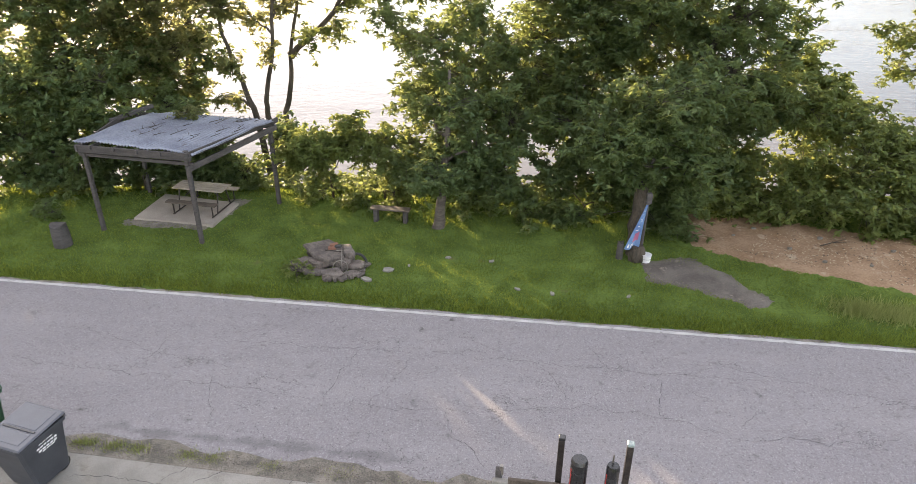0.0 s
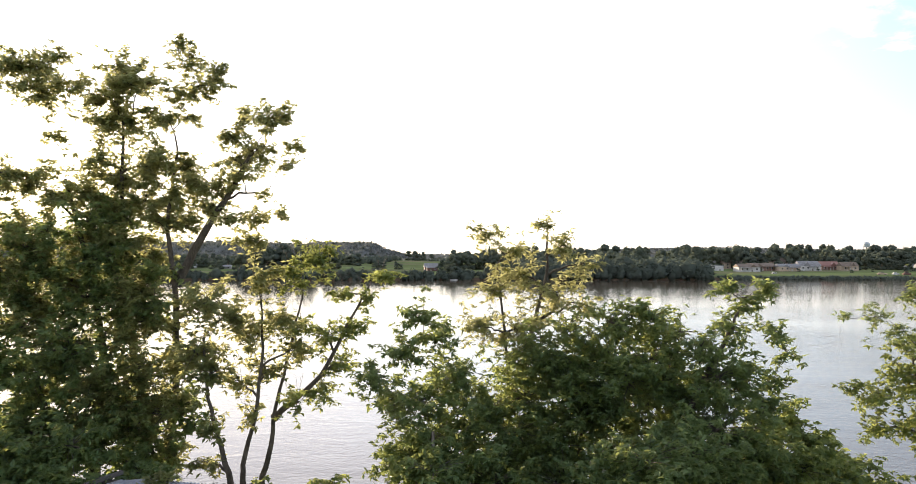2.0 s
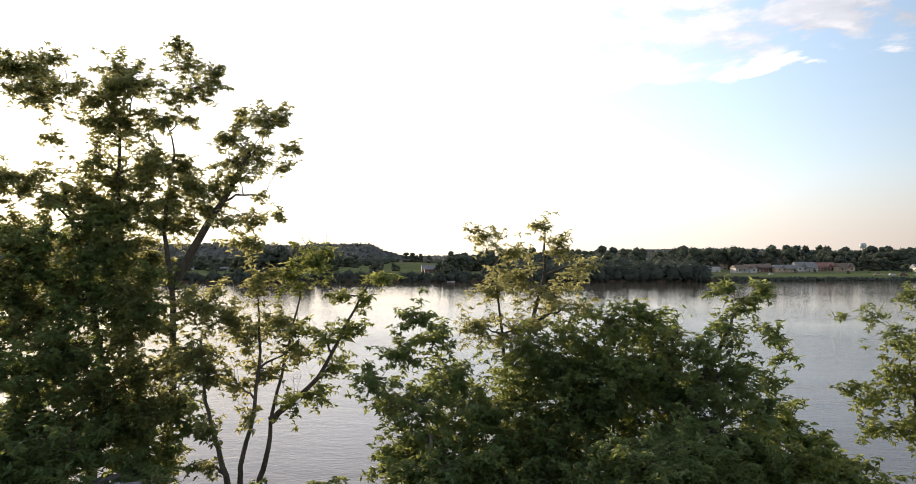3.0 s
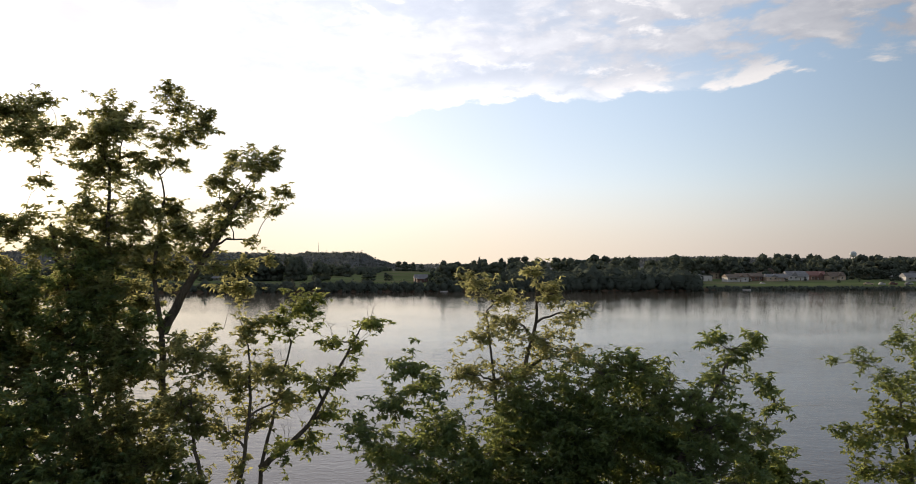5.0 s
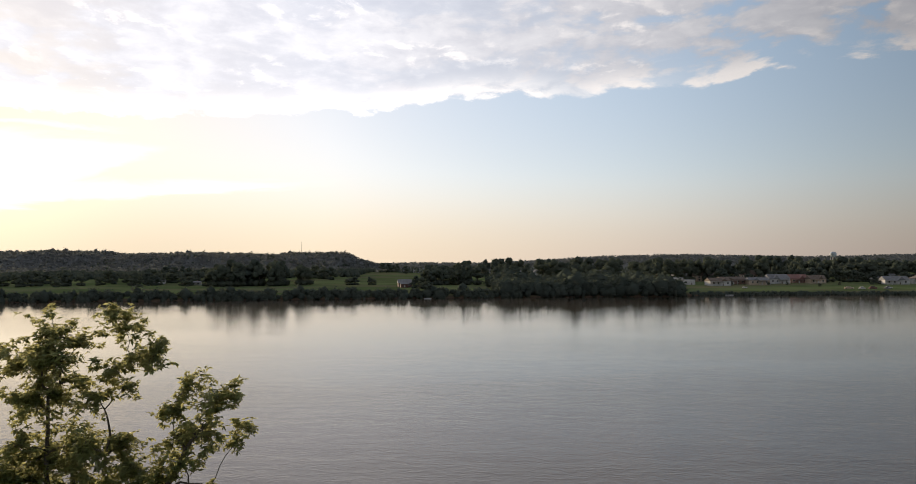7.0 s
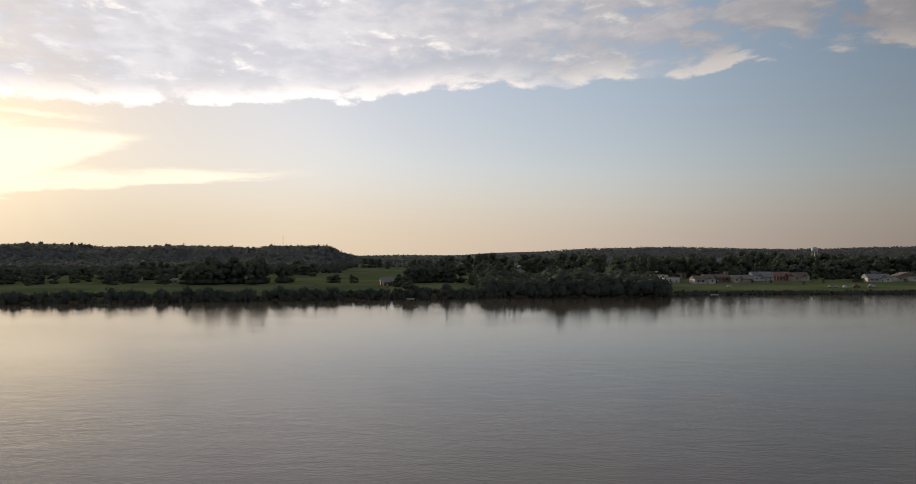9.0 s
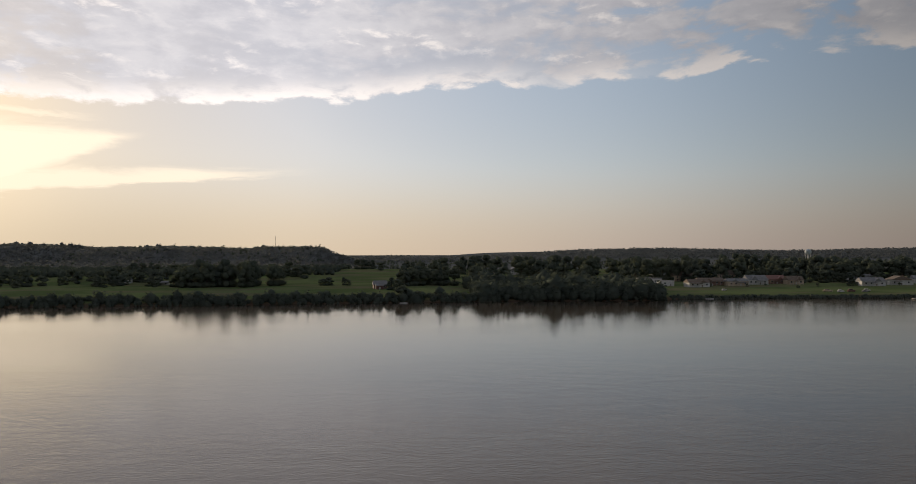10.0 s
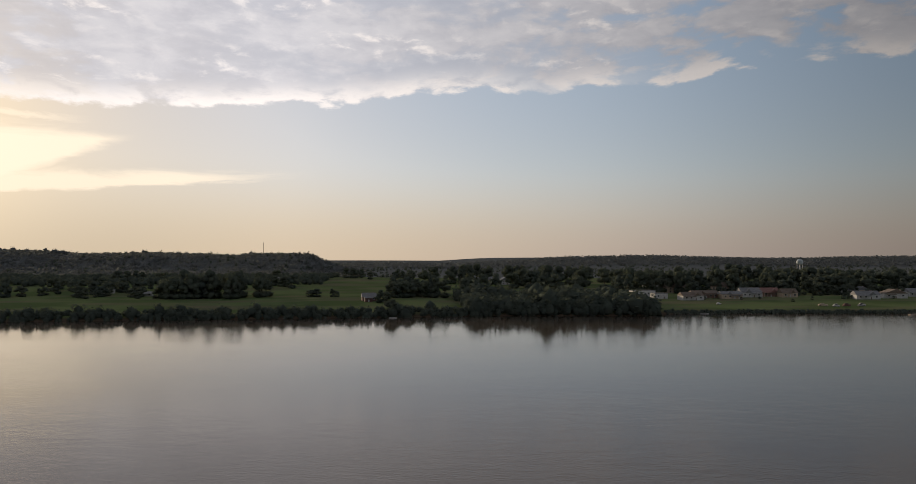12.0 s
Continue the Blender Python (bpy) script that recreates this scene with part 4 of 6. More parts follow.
plant("tree", "short leaning tree with pale ribbed trunk and full crown", "tree", [[(-0.87, 19.45, -0.1), (-0.80, 19.5, 0.6), (-0.72, 19.7, 1.4), (-0.6, 20.6, 2.6), (-0.6, 22.5, 4.2)]],
      [(-0.85, 19.1, 1.78, 0.5), (-1.35, 19.2, 1.62, 0.45), (-0.3, 19.2, 1.62, 0.5), (-0.85, 19.7, 1.75, 0.5), (-0.3, 19.9, 1.6, 0.5), (-1.4, 20.0, 1.5, 0.45), (-1.0, 24.0, 7.8, 0.65), (-0.5, 24.0, 7.2, 0.75), (-1.6, 24.0, 6.6, 0.75), (-2.6, 24.0, 5.8, 0.65), (-2.0, 24.0, 4.8, 0.85), (-1.0, 23.6, 5.0, 1.1), (0.2, 24.0, 5.8, 1.1), (-0.9, 20.2, 2.1, 0.75), (0.3, 20.3, 2.2, 0.9), (-1.9, 20.5, 1.8, 0.65), (-0.6, 21.2, 3.4, 1.0), (-1.4, 23.8, 3.4, 1.0), (-0.2, 23.4, 3.8, 1.3), (1.0, 23.8, 4.6, 1.4), (-1.8, 24.0, 2.8, 0.8)],
      M_LEAF_DARK, 10, leaf=0.2, dense=1.0, width=0.4, thick=0.20, bark=M_PALEBARK)
plant("tree", "broad leafy tree of the riverside thicket", "tree", [[foot(4.4, 24.5), (4.4, 24.5, 1.0), (4.6, 24.5, 3.5), (5.0, 24.5, 5.5)]],
      [(5.8, 24.5, 7.4, 0.75), (6.6, 24.3, 8.0, 0.55), (7.0, 24.6, 7.0, 0.8), (5.5, 24.2, 6.1, 1.2), (4.3, 24.6, 6.1, 1.2), (7.8, 24.5, 6.5, 0.8), (2.6, 24.2, 4.9, 1.5), (4.7, 24.0, 4.5, 1.6), (6.8, 24.3, 4.7, 1.6), (3.7, 23.8, 2.9, 1.7), (6.4, 23.8, 2.9, 1.7), (1.6, 24.0, 2.7, 1.7), (4.4, 24.5, 5.3, 1.3), (6.0, 24.0, 5.6, 1.2), (3.2, 24.3, 6.2, 1.0), (7.4, 24.2, 5.6, 1.2), (8.6, 23.8, 5.2, 1.0), (2.2, 24.4, 3.8, 1.4)],
      M_LEAF_DEEP, 11, leaf=0.21, dense=0.95, width=0.42, thick=0.17)
plant("tree", "dark full-crowned tree in the middle of the thicket", "tree", [[foot(5.3, 24.7), (5.3, 24.7, 1.5), (5.2, 24.6, 4.0), (4.9, 24.5, 6.4)]],
      [(2.9, 24.3, 7.0, 0.78), (4.2, 24.7, 7.3, 0.88), (5.5, 23.9, 7.6, 0.85), (7.0, 24.3, 7.7, 0.9), (8.2, 24.7, 7.2, 0.79), (4.9, 23.9, 6.5, 1.01), (6.8, 24.3, 6.3, 1.03), (2.1, 24.7, 6.1, 0.79), (3.7, 23.9, 6.0, 0.91)],
      M_LEAF_DEEP, 23, leaf=0.2, dense=0.45, width=0.4, thick=0.14)
plant("tree", "ivy-grown tree with a crooked feathery top", "tree", [[(4.95, 17.85, -0.1), (4.9, 17.95, 0.9), (5.05, 18.3, 2.2), (5.9, 20.4, 3.4), (7.6, 22.6, 4.6), (8.7, 23.0, 6.4), (9.4, 23, 7.6)]],
      [(8.3, 23.0, 6.9, 0.55), (9.3, 23.0, 7.5, 0.7), (9.7, 22.8, 8.5, 0.55), (10.4, 23.0, 8.7, 0.45), (9.1, 23.1, 8.7, 0.4), (10.5, 22.9, 7.5, 0.45), (11.1, 23.0, 6.7, 0.45), (8.7, 22.7, 6.0, 1.1), (9.7, 23.0, 5.8, 0.85), (10.3, 23.0, 5.0, 0.75), (8.3, 22.5, 4.4, 1.5), (10.7, 23.0, 5.8, 0.45), (4.6, 18.5, 2.9, 0.9), (5.1, 18.2, 2.3, 0.55), (5.6, 18.7, 3.1, 1.0), (6.4, 18.8, 2.4, 0.9), (5.4, 19.6, 4.2, 1.2), (4.0, 19.4, 3.0, 0.9), (7.0, 20.6, 4.0, 1.3), (7.7, 22.3, 3.1, 1.7), (9.7, 22.7, 3.3, 1.3)],
      M_LEAF_DARK, 12, leaf=0.21, dense=1.0, width=0.40, thick=0.24)
plant("bush", "sunlit yellow-green bush by the dirt bank", "bush", [[foot(12.5, 24.5), (12.5, 24.5, 1.5)], [foot(14.0, 24.5), (14.0, 24.5, 1.5)]],
      [(11.1, 24.5, 3.8, 1.0), (12.0, 24.5, 4.2, 0.75), (12.5, 24.5, 3.2, 1.0), (13.8, 24.5, 2.4, 1.0), (13.4, 24.3, 1.9, 1.0), (15.1, 24.5, 1.4, 0.8), (11.5, 24.2, 2.4, 1.2), (16.4, 24.5, 0.7, 0.9)],
      M_LEAF_LIGHT, 13, dense=1.0, thick=0.07)
plant("tree", "yellow-green tree with loose leafy branches by the water", "tree", [[foot(19.6, 28.4), (19.6, 28.4, 1.0), (19.2, 28.4, 4.0), (19.0, 28.4, 5.6)]],
      [(18.5, 28.4, 5.1, 1.0), (17.5, 28.4, 4.1, 0.8), (16.6, 28.4, 4.5, 0.4), (17.5, 28.4, 2.9, 0.75), (18.9, 28.4, 3.1, 1.0), (18.5, 28.4, 6.3, 0.55), (19.9, 28.4, 4.6, 1.4), (20.4, 28.4, 6.5, 1.2)],
      M_LEAF_LIGHT, 14, leaf=0.2, dense=0.55, thick=0.14)
plant("tree", "feathery locust with long bare limbs over the river", "tree", [[foot(20.5, 27.0), (20.5, 27, 2.0), (20.0, 27, 5.5), (19.0, 27, 6.8)]],
      [(18.1, 27.0, 8.5, 0.5), (16.7, 27.0, 7.5, 0.55), (15.5, 27.0, 7.5, 0.3), (17.6, 27.0, 7.1, 0.5), (18.8, 27.0, 8.0, 0.8), (18.3, 27.0, 6.4, 0.45), (20.2, 27, 8.6, 1.0)],
      M_LEAF_DARK, 15, leaf=0.18, dense=0.75, width=0.32, thick=0.14)
plant("hedge", "sunlit young growth along the lawn's edge", "bush", [[foot(-4.6, 21.7), (-4.6, 21.7, 0.9)], [foot(-2.8, 21.7), (-2.8, 21.7, 0.9)]],
      [(-5.0, 21.6, 1.5, 0.8), (-3.8, 21.8, 1.9, 0.75), (-3.8, 21.8, 2.9, 0.4), (-2.7, 21.7, 2.1, 0.75), (-1.4, 21.6, 1.1, 0.7), (-5.0, 21.3, 0.45, 0.42), (-4.2, 21.5, 1.9, 0.6), (-3.0, 21.4, 1.9, 0.65), (-3.6, 20.9, 0.25, 0.45), (-2.4, 21.0, 0.5, 0.65), (-5.0, 21.4, 2.1, 0.6), (-5.6, 21.8, 1.9, 0.6), (-1.6, 21.2, 2.0, 0.8), (-5.9, 22.2, 1.2, 0.6), (-3.3, 21.9, 2.2, 0.5), (-4.6, 22.0, 2.1, 0.5)],
      M_LEAF_LIGHT, 16, leaf=0.18, dense=1.15, thick=0.05)
plant("hedge", "dense dark thicket closing the lawn", "bush", [[foot(0.8, 20.9), (0.8, 20.9, 0.9)], [foot(4.2, 20.9), (4.2, 20.9, 0.9)], [foot(6.6, 20.6), (6.6, 20.6, 0.9)]],
      [(-0.5, 20.9, 1.7, 1.0), (0.9, 20.7, 1.4, 1.1), (2.8, 20.6, 1.1, 1.1), (4.4, 20.6, 1.1, 1.1), (6.4, 20.2, 1.1, 1.0), (0.3, 20.5, 0.5, 0.7), (1.9, 20.0, 0.45, 0.7), (3.6, 19.7, 0.4, 0.65), (6.4, 19.0, 0.5, 0.7), (6.8, 19.2, 1.2, 0.7), (5.6, 19.6, 0.6, 0.6), (6.7, 19.3, 2.1, 0.8)],
      M_LEAF_DARK, 17, leaf=0.19, dense=1.35, thick=0.05)
plant("hedge", "tall leafy thicket under the trees", "bush", [[foot(1.2, 23.0), (1.2, 23, 1.5)], [foot(5.0, 23.0), (5.0, 23, 1.5)], [foot(8.6, 23.0), (8.6, 23, 0.8)]],
      [(-0.8, 22.8, 3.0, 1.3), (1.4, 22.6, 2.6, 1.4), (3.6, 22.6, 2.6, 1.5), (5.9, 22.4, 2.6, 1.6), (7.9, 22.6, 2.6, 1.6), (9.2, 22.6, 1.0, 1.0), (10.0, 22.8, 2.9, 1.0), (8.8, 22.2, 0.2, 0.9), (4.8, 21.6, 2.2, 1.1), (6.8, 21.0, 2.6, 1.2), (7.2, 21.6, 0.6, 0.9), (8.2, 21.9, 0.8, 0.9), (6.2, 21.2, 0.6, 0.8), (9.0, 22.2, 1.2, 0.8), (5.0, 21.4, 0.7, 0.9)],
      M_LEAF_DARK, 18, leaf=0.2, dense=1.2, thick=0.07)
plant("hedge", "leafy bank growth behind the bare dirt", "bush", [[foot(11.4, 23.2), (11.4, 23.2, 1)], [foot(14.2, 23.2), (14.2, 23.2, 1)], [foot(16.2, 23.2), (16.2, 23.2, 0.5)]],
      [(11.4, 23.0, 3.0, 0.95), (12.9, 23.0, 2.0, 1.1), (14.7, 23.0, 1.4, 1.1), (11.3, 22.8, 0.9, 1.1), (13.7, 22.6, 0.0, 1.0), (10.1, 22.6, 0.0, 0.9), (15.7, 22.6, -0.3, 1.0), (16.6, 23.0, 0.5, 1.2), (18.5, 22.8, 0.8, 1.4), (12.3, 22.2, 0.2, 0.8), (17.8, 21.6, 0.2, 1.0), (9.6, 20.1, 0.5, 0.7), (11.3, 19.6, 0.5, 0.7), (13.2, 19.1, 0.5, 0.8), (15.0, 19.2, 0.6, 0.9), (8.3, 20.7, 0.5, 0.7), (10.4, 20.0, 0.6, 0.8), (12.2, 19.5, 0.7, 0.8), (14.0, 19.2, 0.7, 0.9), (16.0, 19.2, 0.8, 1.0), (17.8, 19.2, 0.8, 1.0), (9.4, 21.8, 1.0, 0.9), (11.0, 21.6, 1.3, 0.9), (12.7, 21.4, 1.1, 0.9), (14.4, 21.2, 1.2, 1.0), (16.2, 21.0, 1.3, 1.0), (18.2, 20.8, 1.4, 1.1), (13.4, 22.4, 1.6, 0.9), (15.4, 22.2, 1.6, 1.0), (17.3, 22.2, 1.8, 1.0)],
      M_LEAF_LIGHT, 19, leaf=0.2, dense=0.9, thick=0.06)
plant("hedge", "dark scrub behind the picnic shelter", "bush", [[foot(-10.5, 23.6), (-10.5, 23.6, 0.8)], [foot(-8.4, 24.0), (-8.4, 24.0, 0.6)]],
      [(-11.2, 23.4, 1.6, 0.9), (-10.0, 23.8, 1.0, 0.9), (-9.4, 24.2, 0.7, 0.7), (-6.0, 22.9, 1.6, 0.6), (-6.2, 22.4, 1.9, 0.6), (-10.8, 24.2, 2.4, 0.9), (-12.4, 23.6, 0.8, 0.8), (-9.6, 23.2, 1.4, 0.8), (-8.8, 23.0, 0.5, 0.6), (-9.6, 22.9, 0.5, 0.8), (-8.6, 23.0, 1.2, 0.45), (-10.4, 22.9, 0.7, 0.8), (-8.0, 24.4, -0.6, 0.7), (-8.9, 25.0, -0.6, 0.8), (-7.2, 24.6, -0.8, 0.7), (-9.8, 22.7, 0.6, 0.8), (-8.9, 23.0, 0.5, 0.8), (-8.0, 23.2, 0.3, 0.8), (-10.9, 22.9, 1.2, 0.9), (-9.3, 23.6, 1.6, 0.7), (-11.8, 22.7, 0.6, 0.8)],
      M_LEAF_DARK, 20, leaf=0.2, dense=1.25, thick=0.05)
plant("hedge", "low dark growth on the slope below the lawn", "bush", [[foot(-6.0, 23.2), (-6.0, 23.2, -0.4)], [foot(-3.4, 23.2), (-3.4, 23.2, -0.4)], [foot(-1.2, 23.2), (-1.2, 23.2, -0.4)]],
      [(-7.0, 23.0, -0.5, 0.7), (-6.2, 22.9, -0.4, 0.75), (-5.4, 23.1, -0.3, 0.75), (-4.6, 22.8, -0.35, 0.75), (-3.8, 23.0, -0.3, 0.8), (-3.0, 22.8, -0.3, 0.75), (-2.2, 23.0, -0.2, 0.8), (-1.4, 22.8, -0.2, 0.8), (-6.6, 24.2, -1.0, 0.85), (-5.4, 24.2, -0.8, 0.9), (-4.2, 24.2, -0.7, 0.9), (-3.0, 24.2, -0.7, 0.9), (-1.8, 24.2, -0.6, 0.9), (-0.8, 23.6, 0.0, 0.9), (-4.9, 21.5, 0.05, 0.4), (-4.1, 21.4, 0.05, 0.4), (-3.3, 21.5, 0.05, 0.4), (-5.7, 21.7, 0.0, 0.4), (-2.5, 21.3, 0.1, 0.45)],
      M_LEAF_DARK, 21, leaf=0.2, dense=0.7, thick=0.04)
# ---- shelter ----
def shelter():
    root = thing("shelter", Matrix.Identity(4), "open timber picnic shelter with sagging corrugated tin roof on the lawn", "shelter")
    feet = {"fr": (-7.90, 18.25), "fl": (-11.25, 19.0), "bl": (-11.1, 22.1), "br": (-6.30, 21.15)}
    tops = {"fr": 2.92, "fl": 2.85, "bl": 2.75, "br": 2.80}
    for key in feet:
        x, y = feet[key]
        h = tops[key] + 0.1
        bm = box((0.115, 0.115, h), (0, 0, h / 2 - 0.1), (0, 0, -12), 0.008)
        for v in bm.verts:
            v.co.x += 0.02 * math.sin(v.co.z * 2 + x)
        part("post", bm, M_TIMBER, root).location = (x, y, 0)

    def beam(a, b, za, zb, high=0.2, thick=0.06, name="beam", over=0.15):
        a, b = Vector((*a, za)), Vector((*b, zb))
        d = (b - a).normalized()
        a, b = a - d * over, b + d * over
        bm = box(((b - a).length, thick, high), bevel=0.006)
        ob = part(name, bm, M_TIMBER, root)
        ob.matrix_local = Matrix.Translation((a + b) / 2) @ d.to_track_quat("X", "Z").to_matrix().to_4x4()

    beam((-11.28, 18.90), (-7.88, 18.13), 2.72, 2.78, 0.22, 0.06)
    beam((-11.28, 19.02), (-7.88, 18.27), 2.50, 2.52, 0.10, 0.05)
    beam((-7.82, 18.25), (-6.22, 21.2), 2.42, 2.62, 0.18, 0.06)
    beam((-7.80, 18.15), (-6.18, 21.3), 2.84, 2.84, 0.16, 0.06)
    beam((-11.36, 19.0), (-11.22, 22.2), 2.72, 2.80, 0.20, 0.06)
    beam((-11.2, 22.2), (-6.3, 21.25), 2.72, 2.70, 0.20, 0.06)
    beam((-11.3, 21.2), (-10.6, 22.3), 2.86, 2.95, 0.14, 0.06)
    for f in (0.12, 0.34, 0.56, 0.78):
        a = Vector((-11.28, 18.95)).lerp(Vector((-7.85, 18.2)), f)
        b = Vector((-11.1, 22.1)).lerp(Vector((-6.3, 21.15)), f)
        beam(a, b, 2.80, 2.76, 0.12, 0.05, "rafter")
    # corrugated sheets, dented and sagging towards the front corners
    cols, rows = 320, 26
    fl, fr, bl, br = Vector((-11.52, 19.05)), Vector((-7.66, 18.12)), Vector((-10.35, 21.95)), Vector((-6.12, 21.05))
    verts = []
    for j in range(rows + 1):
        g = j / rows
        for i in range(cols + 1):
            f = i / cols
            p = fl.lerp(fr, f).lerp(bl.lerp(br, f), g)
            z = 2.93 + 0.02 * math.sin(g * math.pi) + 0.026 * math.sin(f * 36 * 2 * math.pi)
            z += -0.10 * smooth01(f, 0.72, 1.0) * smooth01(g, 0.9, 0.1) + 0.05 * noise.noise(Vector((f * 4, g * 3, 1.7)))
            z += 0.03 * noise.noise(Vector((f * 9, g * 6, 4.0))) - 0.05 * smooth01(f, 0.25, 0.0)
            verts.append((p.x, p.y, z))
    w = cols + 1
    i = (np.arange(rows)[:, None] * w + np.arange(cols)[None]).ravel()
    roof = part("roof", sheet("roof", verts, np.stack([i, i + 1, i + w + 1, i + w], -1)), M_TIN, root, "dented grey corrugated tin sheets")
    solid = roof.modifiers.new("thickness", "SOLIDIFY")
    solid.thickness = 0.006
    rng = random.Random(5)
    for k in range(26):
        f, g = rng.uniform(0.25, 0.95), rng.uniform(0.15, 0.95)
        p = fl.lerp(fr, f).lerp(bl.lerp(br, f), g)
        a = rng.uniform(0.6, 1.3)
        s = rng.uniform(0.25, 0.8)
        bm = bmesh.new()
        rod(bm, (0, 0, 0), (math.cos(a) * s, math.sin(a) * s, 0.03), 0.012, 0.005, 5)
        rod(bm, (math.cos(a) * s * 0.5, math.sin(a) * s * 0.5, 0.015), (math.cos(a + 0.6) * s * 0.8, math.sin(a + 0.6) * s * 0.8, 0.04), 0.007, 0.004, 5)
        tagged(part("fallen_twig", bm, M_BARK), "dead twig lying on the tin roof", "twig", "twigs on the shelter roof").location = (p.x, p.y, 2.955)


shelter()
plant("fallen_branch", "leafy green branch fallen across the tin roof", "branch", [[(-9.0, 21.75, 2.97), (-8.85, 21.3, 3.05), (-8.7, 20.95, 3.12)]],
      [(-8.95, 21.3, 3.14, 0.26), (-8.6, 21.1, 3.14, 0.22), (-9.2, 21.0, 3.12, 0.18)], M_LEAF, 33, leaf=0.12, dense=0.8, thick=0.016, clump=0.12)
bm = bmesh.new()
slab = [bm.verts.new((x, y, z)) for z in (-0.1, 0.10) for x, y in ((-10.62, 19.72), (-7.92, 19.25), (-7.60, 20.95), (-10.35, 21.65))]
for f in ((3, 2, 1, 0), (4, 5, 6, 7), (0, 1, 5, 4), (1, 2, 6, 5), (2, 3, 7, 6), (3, 0, 4, 7)):
    bm.faces.new([slab[i] for i in f])
bmesh.ops.bevel(bm, geom=list(bm.edges), offset=0.02, segments=2, affect="EDGES")
tagged(part("concrete_slab", bm, M_SLAB), "pale concrete slab under the picnic shelter", "slab", kind="structure")


def picnic_table():
    m = pose(-8.60, 20.58, 0.10, 0, 0, -11)
    root = thing("picnic_table", m, "bleached plank picnic table on a dark steel frame", "table")
    for k in range(4):
        part("plank", box((1.75, 0.155, 0.04), (0, -0.255 + 0.17 * k, 0.74), bevel=0.006), M_BOARD, root)
    for s in (-1, 1):
        part("seat_board", box((1.75, 0.25, 0.04), (0.02 * s, 0.68 * s, 0.44), bevel=0.006), M_BOARD if s > 0 else M_OLDBOARD, root)
    for s in (-0.68, 0.68):
        bm = bmesh.new()
        rod(bm, (s, -0.75, 0.03), (s, 0.75, 0.03), 0.022)
        part("base_bar", bm, M_STEEL, root)
        for e in (-1, 1):
            bm = bmesh.new()
            rod(bm, (s, 0.70 * e, 0.03), (s, 0.70 * e, 0.42), 0.022)
            part("seat_leg", bm, M_STEEL, root)
            bm = bmesh.new()
            rod(bm, (s, 0.42 * e, 0.03), (s, 0.22 * e, 0.72), 0.022)
            part("leg", bm, M_STEEL, root)
        bm = bmesh.new()
        rod(bm, (s, 0.0, 0.35), (s * 0.35, 0.0, 0.71), 0.014)
        part("brace", bm, M_STEEL, root)


picnic_table()


def plank_bench():
    root = thing("bench", pose(-2.40, 19.85, 0, 0, 0, -9), "low weathered plank bench at the lawn's edge", "bench")
    part("seat", box((1.28, 0.30, 0.05), (0, 0, 0.46), (0, 0, 0), 0.008), M_OLDBOARD, root)
    for s in (-0.48, 0.48):
        part("leg", box((0.13, 0.22, 0.46), (s, 0, 0.205), (0, 0, 0), 0.008), M_TIMBER, root)


plank_bench()


def log_post(x, y, r, h, label):
    bm = bmesh.new()
    rows = []
    for k in range(7):
        z = -0.1 + (h + 0.1) * k / 6
        rows.append([bm.verts.new((math.cos(a) * r * (1.08 - 0.03 * k + 0.09 * noise.noise(Vector((math.cos(a) * 2, math.sin(a) * 2, z * 2)))), math.sin(a) * r * (1.08 - 0.03 * k + 0.09 * noise.noise(Vector((math.cos(a) * 3, math.sin(a) * 3, z)))), z + (0.03 * math.cos(a * 2) if k == 6 else 0))) for a in [2 * math.pi * i / 20 for i in range(20)]])
    for a, b in zip(rows, rows[1:]):
        for i in range(20):
            bm.faces.new((a[i], a[(i + 1) % 20], b[(i + 1) % 20], b[i]))
    top = bm.verts.new((0, 0, h - 0.03))
    for i in range(20):
        bm.faces.new((rows[-1][i], rows[-1][(i + 1) % 20], top))
    tagged(part("tree_stump", bm, M_TIMBER), label, "stump").location = (x, y, 0)


log_post(-11.95, 17.95, 0.25, 0.72, "weathered grey stump standing on the lawn")


# ---- stone heap with wheels ----
def slab_stone(size, seed):
    """A broken slab of fieldstone: angular outline, split faces."""
    rng = random.Random(seed)
    bm = bmesh.new()
    n = rng.randint(6, 8)
    turns = sorted(2 * math.pi * (i + rng.uniform(-0.33, 0.33)) / n for i in range(n))
    radii = [rng.uniform(0.40, 0.56) for _ in range(n)]
    rows = []
    for z, s in ((-0.5, 0.86), (-0.1, 1.0), (0.30, 0.97), (0.5, 0.86)):
        rows.append([bm.verts.new((size[0] * r * s * math.cos(a) * rng.uniform(0.93, 1.05), size[1] * r * s * math.sin(a) * rng.uniform(0.93, 1.05), size[2] * (z + rng.uniform(-0.08, 0.08)))) for a, r in zip(turns, radii)])
    for p, q in zip(rows, rows[1:]):
        for i in range(n):
            bm.faces.new((p[i], p[(i + 1) % n], q[(i + 1) % n], q[i]))
    for row, z in ((rows[-1], 0.5), (rows[0], -0.5)):
        mid = bm.verts.new((size[0] * rng.uniform(-0.1, 0.1), size[1] * rng.uniform(-0.1, 0.1), size[2] * (z + rng.uniform(-0.05, 0.10))))
        for i in range(n):
            bm.faces.new((row[i], row[(i + 1) % n], mid) if z > 0 else (row[(i + 1) % n], row[i], mid))
    return bm


